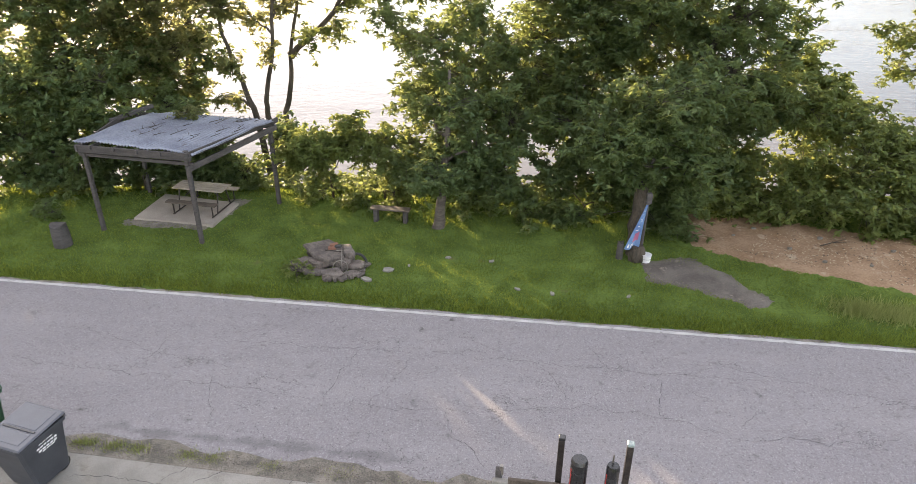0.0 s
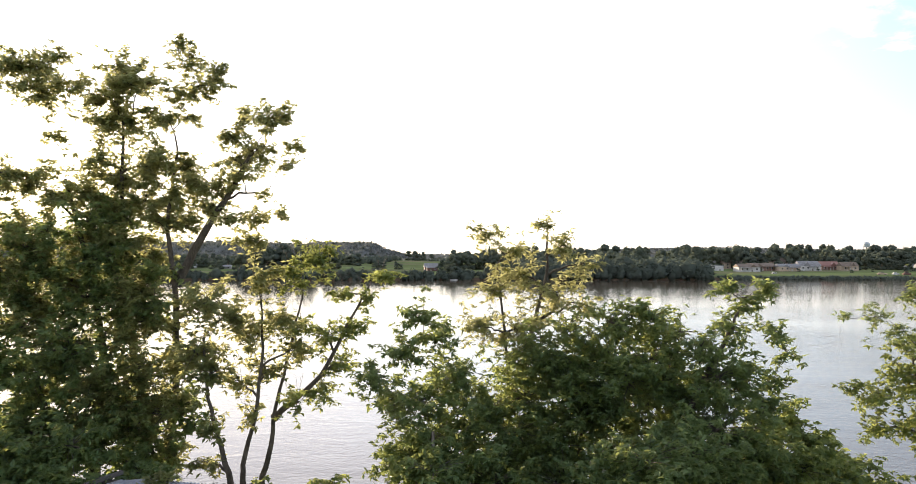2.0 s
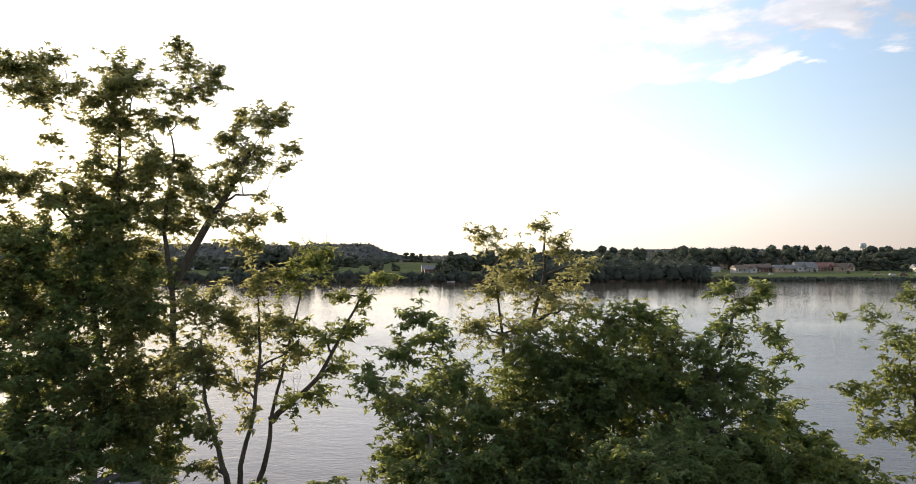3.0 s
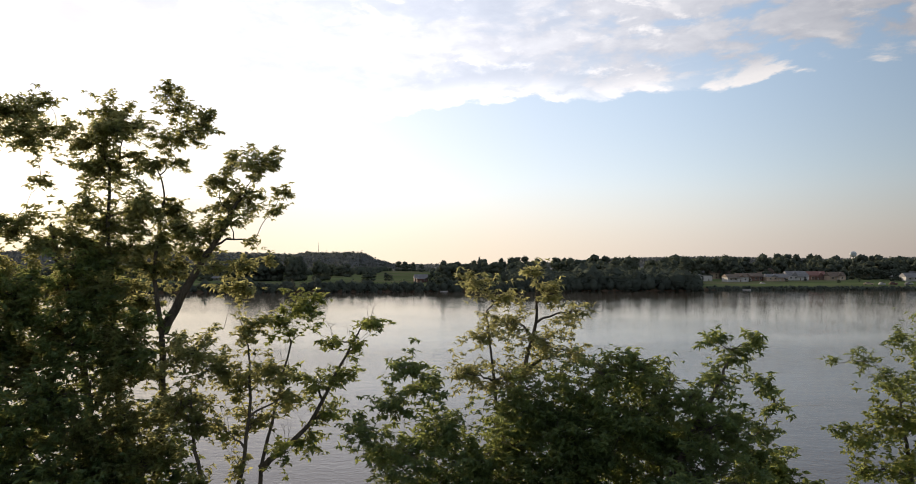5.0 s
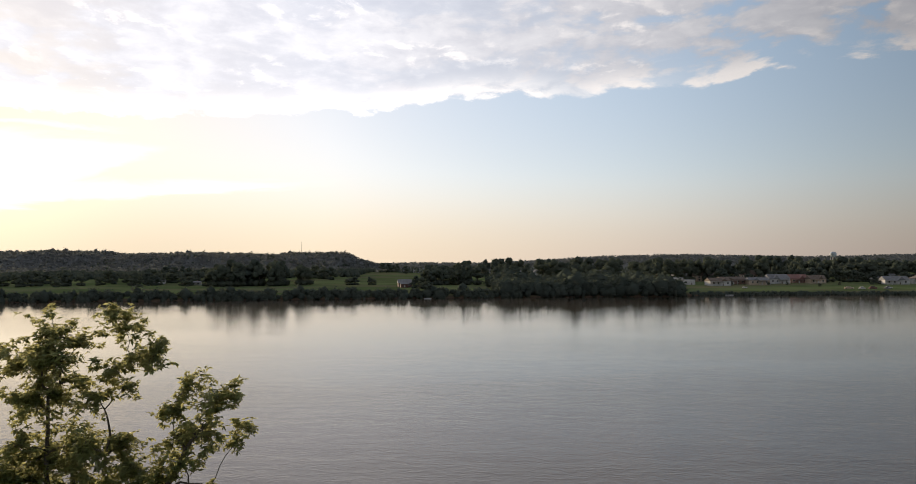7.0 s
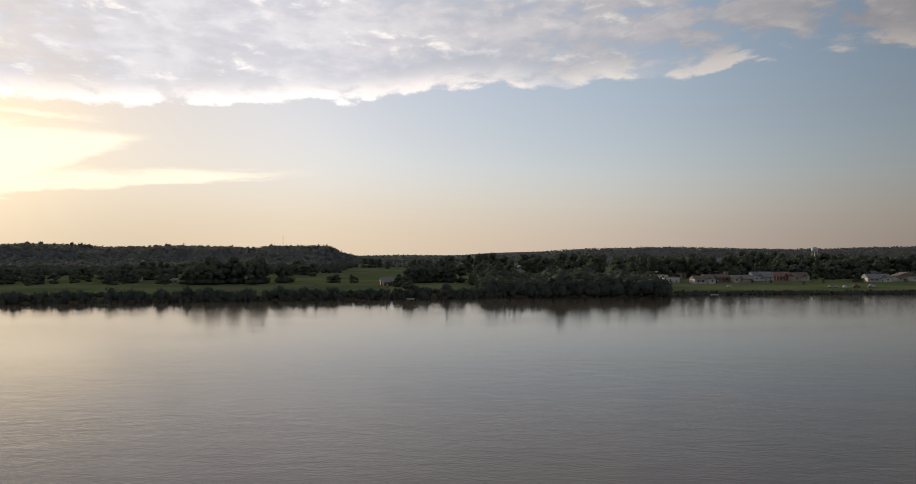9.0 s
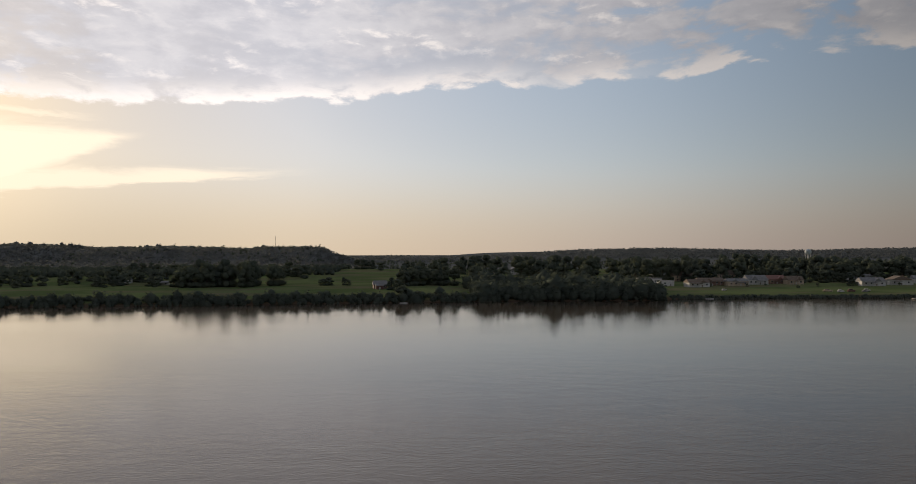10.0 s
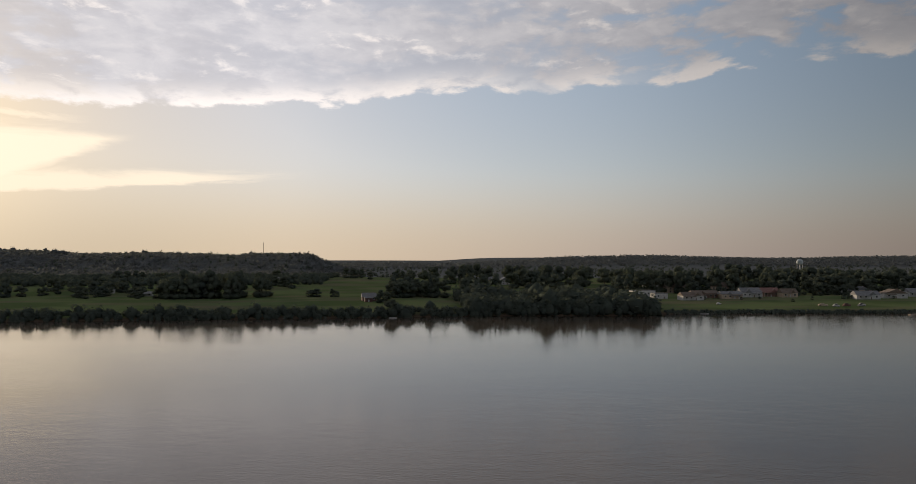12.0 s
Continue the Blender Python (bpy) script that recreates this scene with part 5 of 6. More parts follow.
def stone_heap():
    spots = [(-4.50, 16.62, 0.16, 0.95, 0.80, 0.20, 20, 14), (-3.95, 17.10, 0.50, 1.25, 0.95, 0.20, -15, 10), (-3.45, 16.85, 0.14, 0.50, 0.45, 0.40, 40, 0), (-3.72, 16.36, 0.05, 0.70, 0.45, 0.16, 5, 6),
             (-3.0, 16.75, 0.16, 0.70, 0.50, 0.16, -30, -14), (-3.55, 17.30, 0.20, 0.85, 0.60, 0.50, 60, 0), (-4.40, 17.45, 0.28, 0.60, 0.45, 0.45, 10, -20), (-3.05, 16.38, 0.03, 0.50, 0.32, 0.12, 15, 4), (-4.95, 16.62, 0.08, 0.40, 0.50, 0.18, 80, 10), (-3.25, 17.05, 0.42, 0.34, 0.40, 0.30, 12, 0), (-4.15, 16.80, 0.24, 0.80, 0.5, 0.35, 30, 4)]
    for k, (x, y, z, a, b, c, turn, tip) in enumerate(spots):
        ob = part("boulder", slab_stone((a * 1.08, b * 1.05, c * 0.78), k + 1), M_ROCK)
        ob.matrix_world = pose(-3.70 + (x + 3.75) * 0.84, 16.8 + (y - 16.8) * 0.88, z * 0.78 + 0.04, random.Random(k).uniform(2, 12), tip, turn)
        tagged(ob, "flat grey fieldstone in a heap on the lawn", "rock", "stones of the heap")
    for k, (x, y, s) in enumerate([(-2.15, 16.75, 0.32), (0.75, 17.3, 0.2), (2.3, 15.6, 0.2), (1.4, 15.8, 0.18), (-0.5, 17.5, 0.18), (4.3, 15.5, 0.15), (-1.6, 17.0, 0.14), (-2.7, 16.2, 0.3)]):
        ob = part("half_sunk_stone", slab_stone((s * 1.15, s * 0.7, s * 0.2), k + 30), M_CONCRETE)
        ob.matrix_world = pose(x, y, 0.02, 0, 0, 47 * k)
        tagged(ob, "small pale stone half sunk in the grass", "rock", "stones in the lawn")
    rub = random.Random(17)
    for k in range(16):
        a = rub.uniform(0, 2 * math.pi)
        ob = part("rubble_stone", slab_stone((rub.uniform(0.14, 0.34), rub.uniform(0.12, 0.24), rub.uniform(0.06, 0.14)), k + 60), M_ROCK)
        ob.matrix_world = pose(-3.72 + 1.0 * math.cos(a) * rub.uniform(0.75, 1.1), 16.75 + 0.62 * math.sin(a) * rub.uniform(0.8, 1.1), 0.05, rub.uniform(-8, 8), rub.uniform(-8, 8), rub.uniform(0, 360))
        tagged(ob, "small broken stone at the foot of the heap", "rock", "rubble round the heap")
    for k, (x, y, z, t) in enumerate([(-3.75, 17.05, 0.53, 10), (-3.70, 17.10, 0.605, 30)]):
        ob = part("brick", box((0.22, 0.11, 0.07), bevel=0.006), M_BRICK)
        ob.matrix_world = pose(x, y, z, 0, 0, t)
        tagged(ob, "loose red brick on top of the stones", "brick", "bricks on the heap")
    root = thing("bicycle", pose(-3.42, 16.50, 0.28, 0, 0, 15), "old rusty bicycle leaning in the heap of stones", "bicycle")
    wheel = part("wheel", ring(bmesh.new(), 0.20, 0.011, Matrix.Identity(4), 36, 6), M_CHROME, root, "pale grey bicycle wheel")
    wheel.matrix_local = pose(-0.04, -0.10, 0.0, 78, 6, 0)
    part("hub", rod(bmesh.new(), (0, 0, -0.04), (0, 0, 0.04), 0.022), M_STEEL, wheel)
    for k in range(14):
        a = 2 * math.pi * k / 14
        part("spoke", rod(bmesh.new(), (0, 0, 0.02 * (-1) ** k), (0.195 * math.cos(a), 0.195 * math.sin(a), 0), 0.0025, sides=4), M_CHROME, wheel)
    part("fork", rod(bmesh.new(), (0, 0, 0), (0.05, 0.11, 0.40), 0.011), M_CHROME, root)
    part("top_tube", rod(bmesh.new(), (0.06, 0.12, 0.36), (-0.40, 0.30, 0.38), 0.018), M_STEEL, root)
    part("handlebar", rod(bmesh.new(), (-0.10, 0.15, 0.40), (0.20, 0.10, 0.41), 0.009), M_CHROME, root)
    part("saddle", stone((0.21, 0.13, 0.09), 77.0, 0.1), M_RUBBER, root, "worn black saddle").location = (-0.02, 0.35, 0.42)
    bm = ring(bmesh.new(), 0.27, 0.04, Matrix.Identity(4), 32, 10)
    ob = part("tyre_ring", bm, M_RUBBER)
    ob.matrix_world = pose(-3.05, 16.95, 0.12, 42, 12, 25)
    tagged(ob, "old black tyre leaning behind the stones", "tyre")


stone_heap()


# ---- banner tree corner ----
def banner():
    root = thing("banner", pose(4.62, 17.45, 0, 0, 0, 0), "limp blue banner with red and white print hanging on a pole", "banner")
    rng = random.Random(3)
    part("pole", rod(bmesh.new(), (0.42, 0.12, 0.0), (0.45, 0.15, 1.95), 0.035, 0.03, 8), M_TIMBER, root)
    part("pole_box", box((0.14, 0.14, 0.30), (0.45, 0.13, 1.92), bevel=0.01), M_TIMBER, root, "small weathered box on the pole")
    cols, rows = 14, 24

    def cloth(u0, u1, v0, v1, lift_y, n, k):
        verts = []
        for j in range(k + 1):
            v = v0 + (v1 - v0) * j / k
            for i in range(n + 1):
                u = u0 + (u1 - u0) * i / n
                top = 1 - v
                x = 0.38 - 0.28 * v + (u - 0.5) * (0.06 + 0.34 * v ** 1.2)
                y = -0.02 + 0.06 * math.sin(u * 9 + v * 2) * (0.3 + v) * 0.6 + lift_y
                verts.append((x, y, 0.42 + 1.36 * top + 0.10 * (u - 0.5) * v))
        i = (np.arange(k)[:, None] * (n + 1) + np.arange(n)[None]).ravel()
        return sheet("cloth", verts, np.stack([i, i + 1, i + n + 2, i + n + 1], -1))

    part("cloth", cloth(0, 1, 0, 1, 0, cols, rows), M_BLUE, root, "blue banner cloth")
    part("print", cloth(0.3, 0.8, 0.62, 0.82, -0.006, 6, 6), M_BANNERRED, root, "red printed panel")
    for u0, u1, v0, v1 in [(0.3, 0.7, 0.12, 0.135), (0.35, 0.6, 0.20, 0.215), (0.25, 0.55, 0.31, 0.33), (0.45, 0.75, 0.36, 0.375), (0.3, 0.5, 0.46, 0.48), (0.2, 0.55, 0.55, 0.565), (0.12, 0.22, 0.88, 0.96), (0.3, 0.38, 0.87, 0.95), (0.44, 0.5, 0.86, 0.94)]:
        part("print_bar", cloth(u0, u1, v0, v1, -0.006, 4, 2), M_WHITE, root, "white printed bar")


banner()
bm = bmesh.new()
rod(bm, (0, 0, 0), (0, 0, 0.26), 0.12, 0.14, 16)
bucket = thing("bucket", pose(5.17, 17.38, 0.0), "white plastic bucket by the tree trunk", "bucket")
part("pail", bm, M_WHITE, bucket)
part("rim", ring(bmesh.new(), 0.142, 0.01, Matrix.Translation((0, 0, 0.26)), 20, 5), M_WHITE, bucket)
part("band", ring(bmesh.new(), 0.134, 0.006, Matrix.Translation((0, 0, 0.15)), 20, 5), M_BIN, bucket)
ob = tagged(part("wood_chunk", stone((0.44, 0.34, 0.62), 91.0, 0.3), M_BARK), "rough brown chunk of wood leaning on the trunk", "log")
ob.location = (4.90, 17.45, 0.24)
log_post(4.45, 17.6, 0.10, 0.55, "short split log standing by the trunk")


# ---- bins ----
def wheeled_bin(m, mat, lid_mat, label, marked):
    root = thing("wheeled_bin", m, label, "bin", "bins at the kerb")
    root.scale = (1.2, 1.22, 1.10)
    bm = bmesh.new()
    rings = []
    for z, w, d, y in ((0.06, 0.54, 0.56, 0.03), (0.3, 0.58, 0.63, 0.02), (0.78, 0.64, 0.74, 0.0), (0.96, 0.67, 0.78, 0.0), (0.97, 0.72, 0.84, 0.0), (1.03, 0.72, 0.84, 0.0)):
        row = []
        for sx, sy in ((-1, -1), (1, -1), (1, 1), (-1, 1)):
            for e in (0, 1):
                cx, cy = sx * (w / 2 - 0.05), sy * (d / 2 - 0.05)
                a = math.atan2(sy, sx) + (-0.6 if e == 0 else 0.6)
                row.append(bm.verts.new((cx + 0.05 * math.cos(a) * 1.2, y + cy + 0.05 * math.sin(a) * 1.2, z)))
        rings.append(row)
    for a, b in zip(rings, rings[1:]):
        for i in range(8):
            bm.faces.new((a[i], a[(i + 1) % 8], b[(i + 1) % 8], b[i]))
    bm.faces.new(rings[0][::-1])
    bm.faces.new(rings[-1])
    part("body", bm, mat, root)
    bm = box((0.74, 0.84, 0.05), (0, 0.0, 1.06), (3, 0, 0), 0.02)
    lid = part("lid", bm, lid_mat, root, "plastic lid")
    part("lid_panel", box((0.56, 0.40, 0.025), (0, 0.16, 1.09), (3, 0, 0), 0.012), lid_mat, lid)
    part("lid_panel", box((0.56, 0.24, 0.025), (0, -0.22, 1.07), (3, 0, 0), 0.012), lid_mat, lid)
    # black strip between the panels stands in for the groove's shade
    part("lid_groove", box((0.60, 0.03, 0.012), (0, -0.07, 1.087), (3, 0, 0), 0.003), M_BLACK, lid)
    bm = bmesh.new()
    rod(bm, (-0.26, 0.45, 1.0), (0.26, 0.45, 1.0), 0.02)
    part("handle", bm, mat, root)
    for s in (-0.26, 0.26):
        part("handle_lug", box((0.05, 0.10, 0.10), (s, 0.42, 0.98), bevel=0.008), mat, root)
        bm = bmesh.new()
        rod(bm, (s * 0.72, 0.22, 0.12), (s * 0.98, 0.22, 0.12), 0.12, sides=20)
        part("wheel", bm, M_RUBBER, root)
    if marked:
        # emblem on the side wall: rows of unreadable bars
        for z, bars, h, w in ((0.865, 4, 0.045, 0.048), (0.800, 6, 0.052, 0.046), (0.735, 5, 0.045, 0.052), (0.685, 3, 0.022, 0.062)):
            for k in range(bars):
                y = 0.02 + (k - (bars - 1) / 2) * (w + 0.014) + (0.865 - z) * 0.12
                part("print_bar", box((0.006, w, h), (0.333 - 0.06 * (0.86 - z), y, z + 0.02 * math.cos(y * 7)), (0, -5, 0), 0.001), M_WHITE, root, "white printed bar")
    return root


wheeled_bin(pose(-7.72, 9.08, 0.03, 0, 0, -17), M_BIN, M_BINLID_SKY, "dark grey wheeled rubbish bin with white side print", True)
wheeled_bin(pose(-9.28, 9.76, 0.03, 0, 0, -14), M_GREENBIN, M_GREENBIN, "dark green wheeled bin beside the grey one", False)


# ---- rack by the road ----
def stake_rack():
    root = thing("stake_rack", pose(0, 0, 0.03), "dark timber rack with capped posts and black exhaust pipes", "rack")
    for x, y, h in ((1.60, 8.43, 1.70), (2.68, 8.29, 1.70)):
        part("post", box((0.10, 0.10, h), (x, y, h / 2), (0, 0, -7), 0.008), M_STEEL, root)
    part("post_cap", box((0.11, 0.11, 0.06), (1.60, 8.43, 1.71), (0, 0, -7), 0.01), M_BLACK, root)
    part("clear_cap", box((0.12, 0.12, 0.07), (2.68, 8.29, 1.73), (0, 0, -7), 0.02), M_CAP, root, "clear pyramid cap")
    part("rail", box((2.0, 0.06, 0.16), (1.75, 8.30, 0.72), (0, 0, -7), 0.01), M_OLDBOARD, root)
    part("rail", box((2.0, 0.06, 0.16), (1.75, 8.30, 0.40), (0, 0, -7), 0.01), M_OLDBOARD, root)
    for x, y, h, r in ((1.83, 8.00, 1.68, 0.135), (2.34, 7.90, 1.66, 0.105)):
        bm = bmesh.new()
        rod(bm, (x, y, 0), (x, y, h - 0.05), r, sides=24)
        rod(bm, (x, y, h - 0.05), (x, y, h), r, r * 0.82, sides=24)
        part("pipe", bm, M_BLACK, root, "glossy black pipe")
        part("stripe", box((0.012, 0.022, h * 0.9), (x - r * 0.95, y - r * 0.30, h * 0.45), bevel=0.002), M_RED, root, "red stripe")
    part("valve", rod(bmesh.new(), (2.34, 7.96, 1.6), (2.35, 7.98, 1.80), 0.018, 0.012, 8), M_CHROME, root)
    part("end_post", box((0.10, 0.10, 1.60), (0.56, 7.86, 0.80), (0, 0, -7), 0.012), M_TIMBER, root)
    part("bracket", rod(bmesh.new(), (0.60, 7.84, 1.50), (0.60, 7.84, 1.68), 0.035, 0.03, 10), M_CHROME, root)
    part("end_rail", box((0.24, 0.10, 0.10), (0.58, 7.78, 1.40), (0, 0, -7), 0.02), M_CONCRETE, root, "pale rough crossbar")


stake_rack()
# ---- far bank ----
def crown_ball(fine):
    """Corners and triangles of a small rounded mass."""
    bm = bmesh.new()
    bmesh.ops.create_icosphere(bm, subdivisions=fine, radius=1.0)
    bm.verts.index_update()
    v, f = np.array([tuple(q.co) for q in bm.verts]), np.array([[q.index for q in t.verts] for t in bm.faces])
    bm.free()
    return v, f


BALLS = {1: crown_ball(1)}


def heaped(lobes, rng, fine, tufts, tuft, core=0.80):
    """Crown masses (x, y, z, radius, height), knobbly, with loose tufts on their skin: corners, triangles."""
    v0, f0 = BALLS[fine]
    verts, faces, base = [], [], 0
    for x, y, z, r, h in lobes:
        knob = 1 + 0.22 * np.sin(v0 @ rng.normal(0, 2.6, 3) + rng.uniform(0, 6)) + rng.normal(0, 0.09, len(v0))
        if core:
            verts.append(v0 * knob[:, None] * np.array([r, r, h]) * core + np.array([x, y, z]))
            faces.append(f0 + base)
            base += len(v0)
        if tufts:
            d = rng.normal(size=(tufts, 3))
            d /= np.linalg.norm(d, axis=1)[:, None]
            p = np.array([x, y, z]) + d * np.array([r, r, h]) * rng.uniform(0.55, 1.12, (tufts, 1))
            lv, lf = leaves_at(p, rng, 1.0, 0.85, 0.0)
            lv = np.repeat(p, 4, axis=0) + (lv - np.repeat(p, 4, axis=0)) * r * tuft
            verts.append(lv)
            faces.append(np.concatenate([lf[:, (0, 1, 2)], lf[:, (0, 2, 3)]]) + base)
            base += len(lv)
    return np.concatenate(verts), np.concatenate(faces)


def far_tree_mesh(kind, seed, mat):
    """Crown and trunk of a tree seen from far, one metre high."""
    rng = np.random.default_rng(seed)
    lobes = []
    n = 13 if kind != "cone" else 8
    for i in range(n):
        turn, out = 2.4 * i + rng.uniform(-0.5, 0.5), math.sqrt((i + 0.5) / n)
        if kind == "cone":
            h = 0.12 + 0.82 * i / n
            lobes.append((rng.normal(0, 0.01), rng.normal(0, 0.01), h, 0.21 * (1.08 - h), 0.12))
            continue
        # lobes spread through a dome, the outer ones lower
        wide, top, foot_h = (0.17, 0.84, 0.20) if kind == "tall" else (0.27, 0.80, 0.22)
        r = rng.uniform(0.13, 0.18) * (0.85 if kind == "tall" else 1.0)
        h = foot_h + (top - foot_h) * math.sqrt(max(0.0, 1 - 0.92 * out * out)) * rng.uniform(0.55, 1.0)
        lobes.append((wide * out * math.cos(turn), wide * out * math.sin(turn), h, r, r * 0.92))
        if i % 3 != 1:
            lobes.append((wide * 0.9 * out * math.cos(turn), wide * 0.7 * out * math.sin(turn), 0.12, r * 1.05, r * 0.9))
    v, f = heaped(lobes, rng, 1, 25, 0.42, 0.82)
    crown = sheet("crown", v, f, True)
    crown.materials.append(mat)
    tv, tf = tube([(0, 0, -0.03), (0.01, 0, 0.25), (0, 0.01, 0.6)], [0.03, 0.022, 0.01], 6)
    trunk = sheet("trunk", tv, tf)
    trunk.materials.append(M_BARK)
    return trunk, crown


FAR_MODELS = [far_tree_mesh(k, 40 + i, M_FAR_LEAF_HAZED if i % 2 else M_FAR_DARK_HAZED) for i, k in enumerate(("round", "round", "tall", "round", "cone", "tall"))]
FAR_LABELS = ["round-crowned dark tree on the far bank", "full green tree on the far bank", "tall narrow tree on the far bank", "broad shade tree on the far bank", "pointed conifer on the far bank", "tall leafy tree on the far bank"]
far_rng = random.Random(21)
made_trees = {}


def far_tree(x, y, h, model=None, wide=1.0):
    model = far_rng.choice((0, 1, 2, 3, 5, 1, 3)) if model is None else model
    m = pose(x, y, float(ground_z(x, y)), 0, 0, far_rng.uniform(0, 360))
    if model not in made_trees:
        root = thing("far_tree", m, FAR_LABELS[model], "tree", "trees on the far bank")
        trunk, crown = FAR_MODELS[model]
        part("trunk", trunk, None, root)
        part("crown", crown, None, root)
        made_trees[model] = root
    else:
        root = copy_thing(made_trees[model], m)
    root.scale = (h * wide, h * wide, h)
    return root


def grove(count, x0, x1, y0, y1, h0, h1, wide=1.0):
    for i in range(count):
        far_tree(far_rng.uniform(x0, x1), far_rng.uniform(y0, y1), far_rng.uniform(h0, h1), wide=wide * far_rng.uniform(0.85, 1.2))


grove(30, -215, -128, 706, 745, 20, 31)
grove(34, -460, -215, 715, 800, 8, 16, 1.2)
grove(34, -480, -120, 810, 960, 13, 21, 1.2)
grove(18, -8, 60, 712, 760, 14, 25)
far_tree(40, 722, 27, 4)
far_tree(80, 764, 24, 1, 1.05)
far_tree(89, 770, 23, 3)
far_tree(0, 566, 13, 1, 1.25)
grove(5, -12, -2, 640, 668, 9, 14)
grove(6, -84, -52, 735, 745, 7, 10, 1.3)
grove(10, 95, 240, 800, 900, 18, 26)
grove(30, 40, 330, 900, 1100, 23, 33)
grove(64, 250, 720, 800, 980, 25, 35, 0.95)
grove(16, 430, 700, 740, 800, 16, 27)
grove(9, 290, 430, 740, 790, 12, 20)
grove(16, 262, 560, 690, 752, 5, 11, 1.2)
grove(46, 250, 720, 765, 830, 22, 31, 0.95)
grove(14, 275, 560, 735, 760, 9, 15)
grove(14, 540, 690, 940, 1060, 24, 31)
grove(8, 425, 490, 735, 765, 13, 19)
grove(10, 280, 560, 655, 690, 3, 6, 1.3)
grove(30, -420, 60, 1050, 1180, 12, 19, 1.2)


def woods(name, count, place, size, label, mat, seed, tufts=6, category="woods", fine=1, tuft=0.42, sunk=0.0, tall=0.0, squat=1.0, core=0.80):
    """A wood that nobody could count: crowns heaped side by side, one mesh."""
    rng = np.random.default_rng(seed)
    lobes = []
    for i in range(count):
        x, y = place(rng)
        s = size * rng.uniform(0.55, 1.15) * (1.0 if rng.random() < 1 - tall else rng.uniform(1.3, 1.9))
        lobes.append((x, y, float(ground_z(x, y)) + s * (0.35 - sunk), s * 0.48, s * 0.55 * squat))
    v, f = heaped(lobes, rng, fine, tufts, tuft, core)
    return tagged(part(name, sheet(name, v, f, True), mat), label, category, kind="stuff")


def wooded_point(rng):
    x = rng.uniform(64, 217)
    return x, float(shore_y(x)) + rng.uniform(0, 1) ** 1.3 * 150 + 2


def bank_brush(rng):
    x = rng.uniform(-480, 80)
    return x, float(shore_y(x)) + rng.uniform(-1, 17)


def right_bank(rng):
    x = rng.uniform(222, 700)
    return x, float(shore_y(x)) + rng.uniform(-1, 5)


def left_hill(rng):
    x = -rng.uniform(60, 1500)
    return x, rng.uniform(1260, 1720)


def skyline(rng):
    return (-rng.uniform(700, 1000) if rng.random() < 0.7 else -rng.uniform(230, 700)), rng.uniform(1620, 1660)


def right_hill(rng):
    x = rng.uniform(-400, 2300)
    return x, rng.uniform(2040, 2480)


def valley(rng):
    return rng.uniform(-700, 1700), rng.uniform(1150, 2050)


def hill_foot(rng):
    return rng.uniform(-700, -90), rng.uniform(960, 1260)


woods("wooded_point", 900, wooded_point, 12.0, "dense dark wood on a point of the far shore", M_FAR_DARK_HAZED, 51, 46, tuft=0.40, tall=0.06)
woods("bank_brush", 900, bank_brush, 5.5, "dark brush along the far waterline", M_FAR_DARK_HAZED, 52, 44, "brush", tuft=0.44, tall=0.10)
woods("shore_grass", 1700, right_bank, 3.2, "low dark weeds on the far shore below the town", M_FAR_DARK_HAZED, 53, 5, "brush")
woods("hill_woods", 11000, left_hill, 9.5, "wooded hillside in the distance", M_HILL_HAZED, 54, 9, tuft=0.85, sunk=0.25, squat=0.8, core=0.0)
woods("skyline_trees", 60, skyline, 11.0, "lone trees standing on the hill's crest", M_HILL_HAZED, 58, 40, tuft=0.34)
woods("ridge_woods", 9000, right_hill, 15.0, "long wooded ridge on the horizon", M_RIDGE_HAZED, 55, 9, tuft=0.8, sunk=0.25, squat=0.8, core=0.0)
woods("valley_woods", 1900, valley, 9.0, "belts of trees behind the town", M_FAR_DARK_HAZED, 56, 16, tuft=0.6, core=0.5)
woods("hedgerow", 1300, hill_foot, 10.0, "tree belt at the foot of the hill", M_FAR_DARK_HAZED, 57, 24, tuft=0.36)
# ---- town on the far bank ----
M_ROOF_BROWN = surface("brown_shingle_roof", (0.10, 0.075, 0.06), (0.18, 0.14, 0.11), 0.9, 0.6, 6, 0.4, 0.05)
M_ROOF_GREY = surface("grey_shingle_roof", (0.13, 0.13, 0.135), (0.22, 0.22, 0.23), 0.9, 0.6, 6, 0.4, 0.05)
M_ROOF_RED = surface("red_metal_roof", (0.17, 0.085, 0.072), (0.24, 0.12, 0.10), 0.7, 0.6, 6, 0.3, 0.05)
M_WALL_WHITE = surface("white_siding", (0.34, 0.335, 0.33), (0.50, 0.49, 0.48), 0.8, 0.4, 5, 0.3, 0.03)
M_WALL_TAN = surface("tan_siding", (0.34, 0.26, 0.19), (0.46, 0.37, 0.28), 0.85, 0.4, 5, 0.3, 0.03)
M_WALL_BRICK = surface("brick_house_wall", (0.17, 0.105, 0.085), (0.25, 0.16, 0.13), 0.9, 0.6, 8, 0.4, 0.03)
M_WALL_RED = surface("barn_red_wall", (0.085, 0.045, 0.04), (0.13, 0.065, 0.055), 0.85, 0.6, 8, 0.4, 0.03)
M_TANK = surface("pale_blue_tank_paint", (0.30, 0.34, 0.37), (0.40, 0.44, 0.47), 0.6, 0.4, 5, 0.1, 0.02)
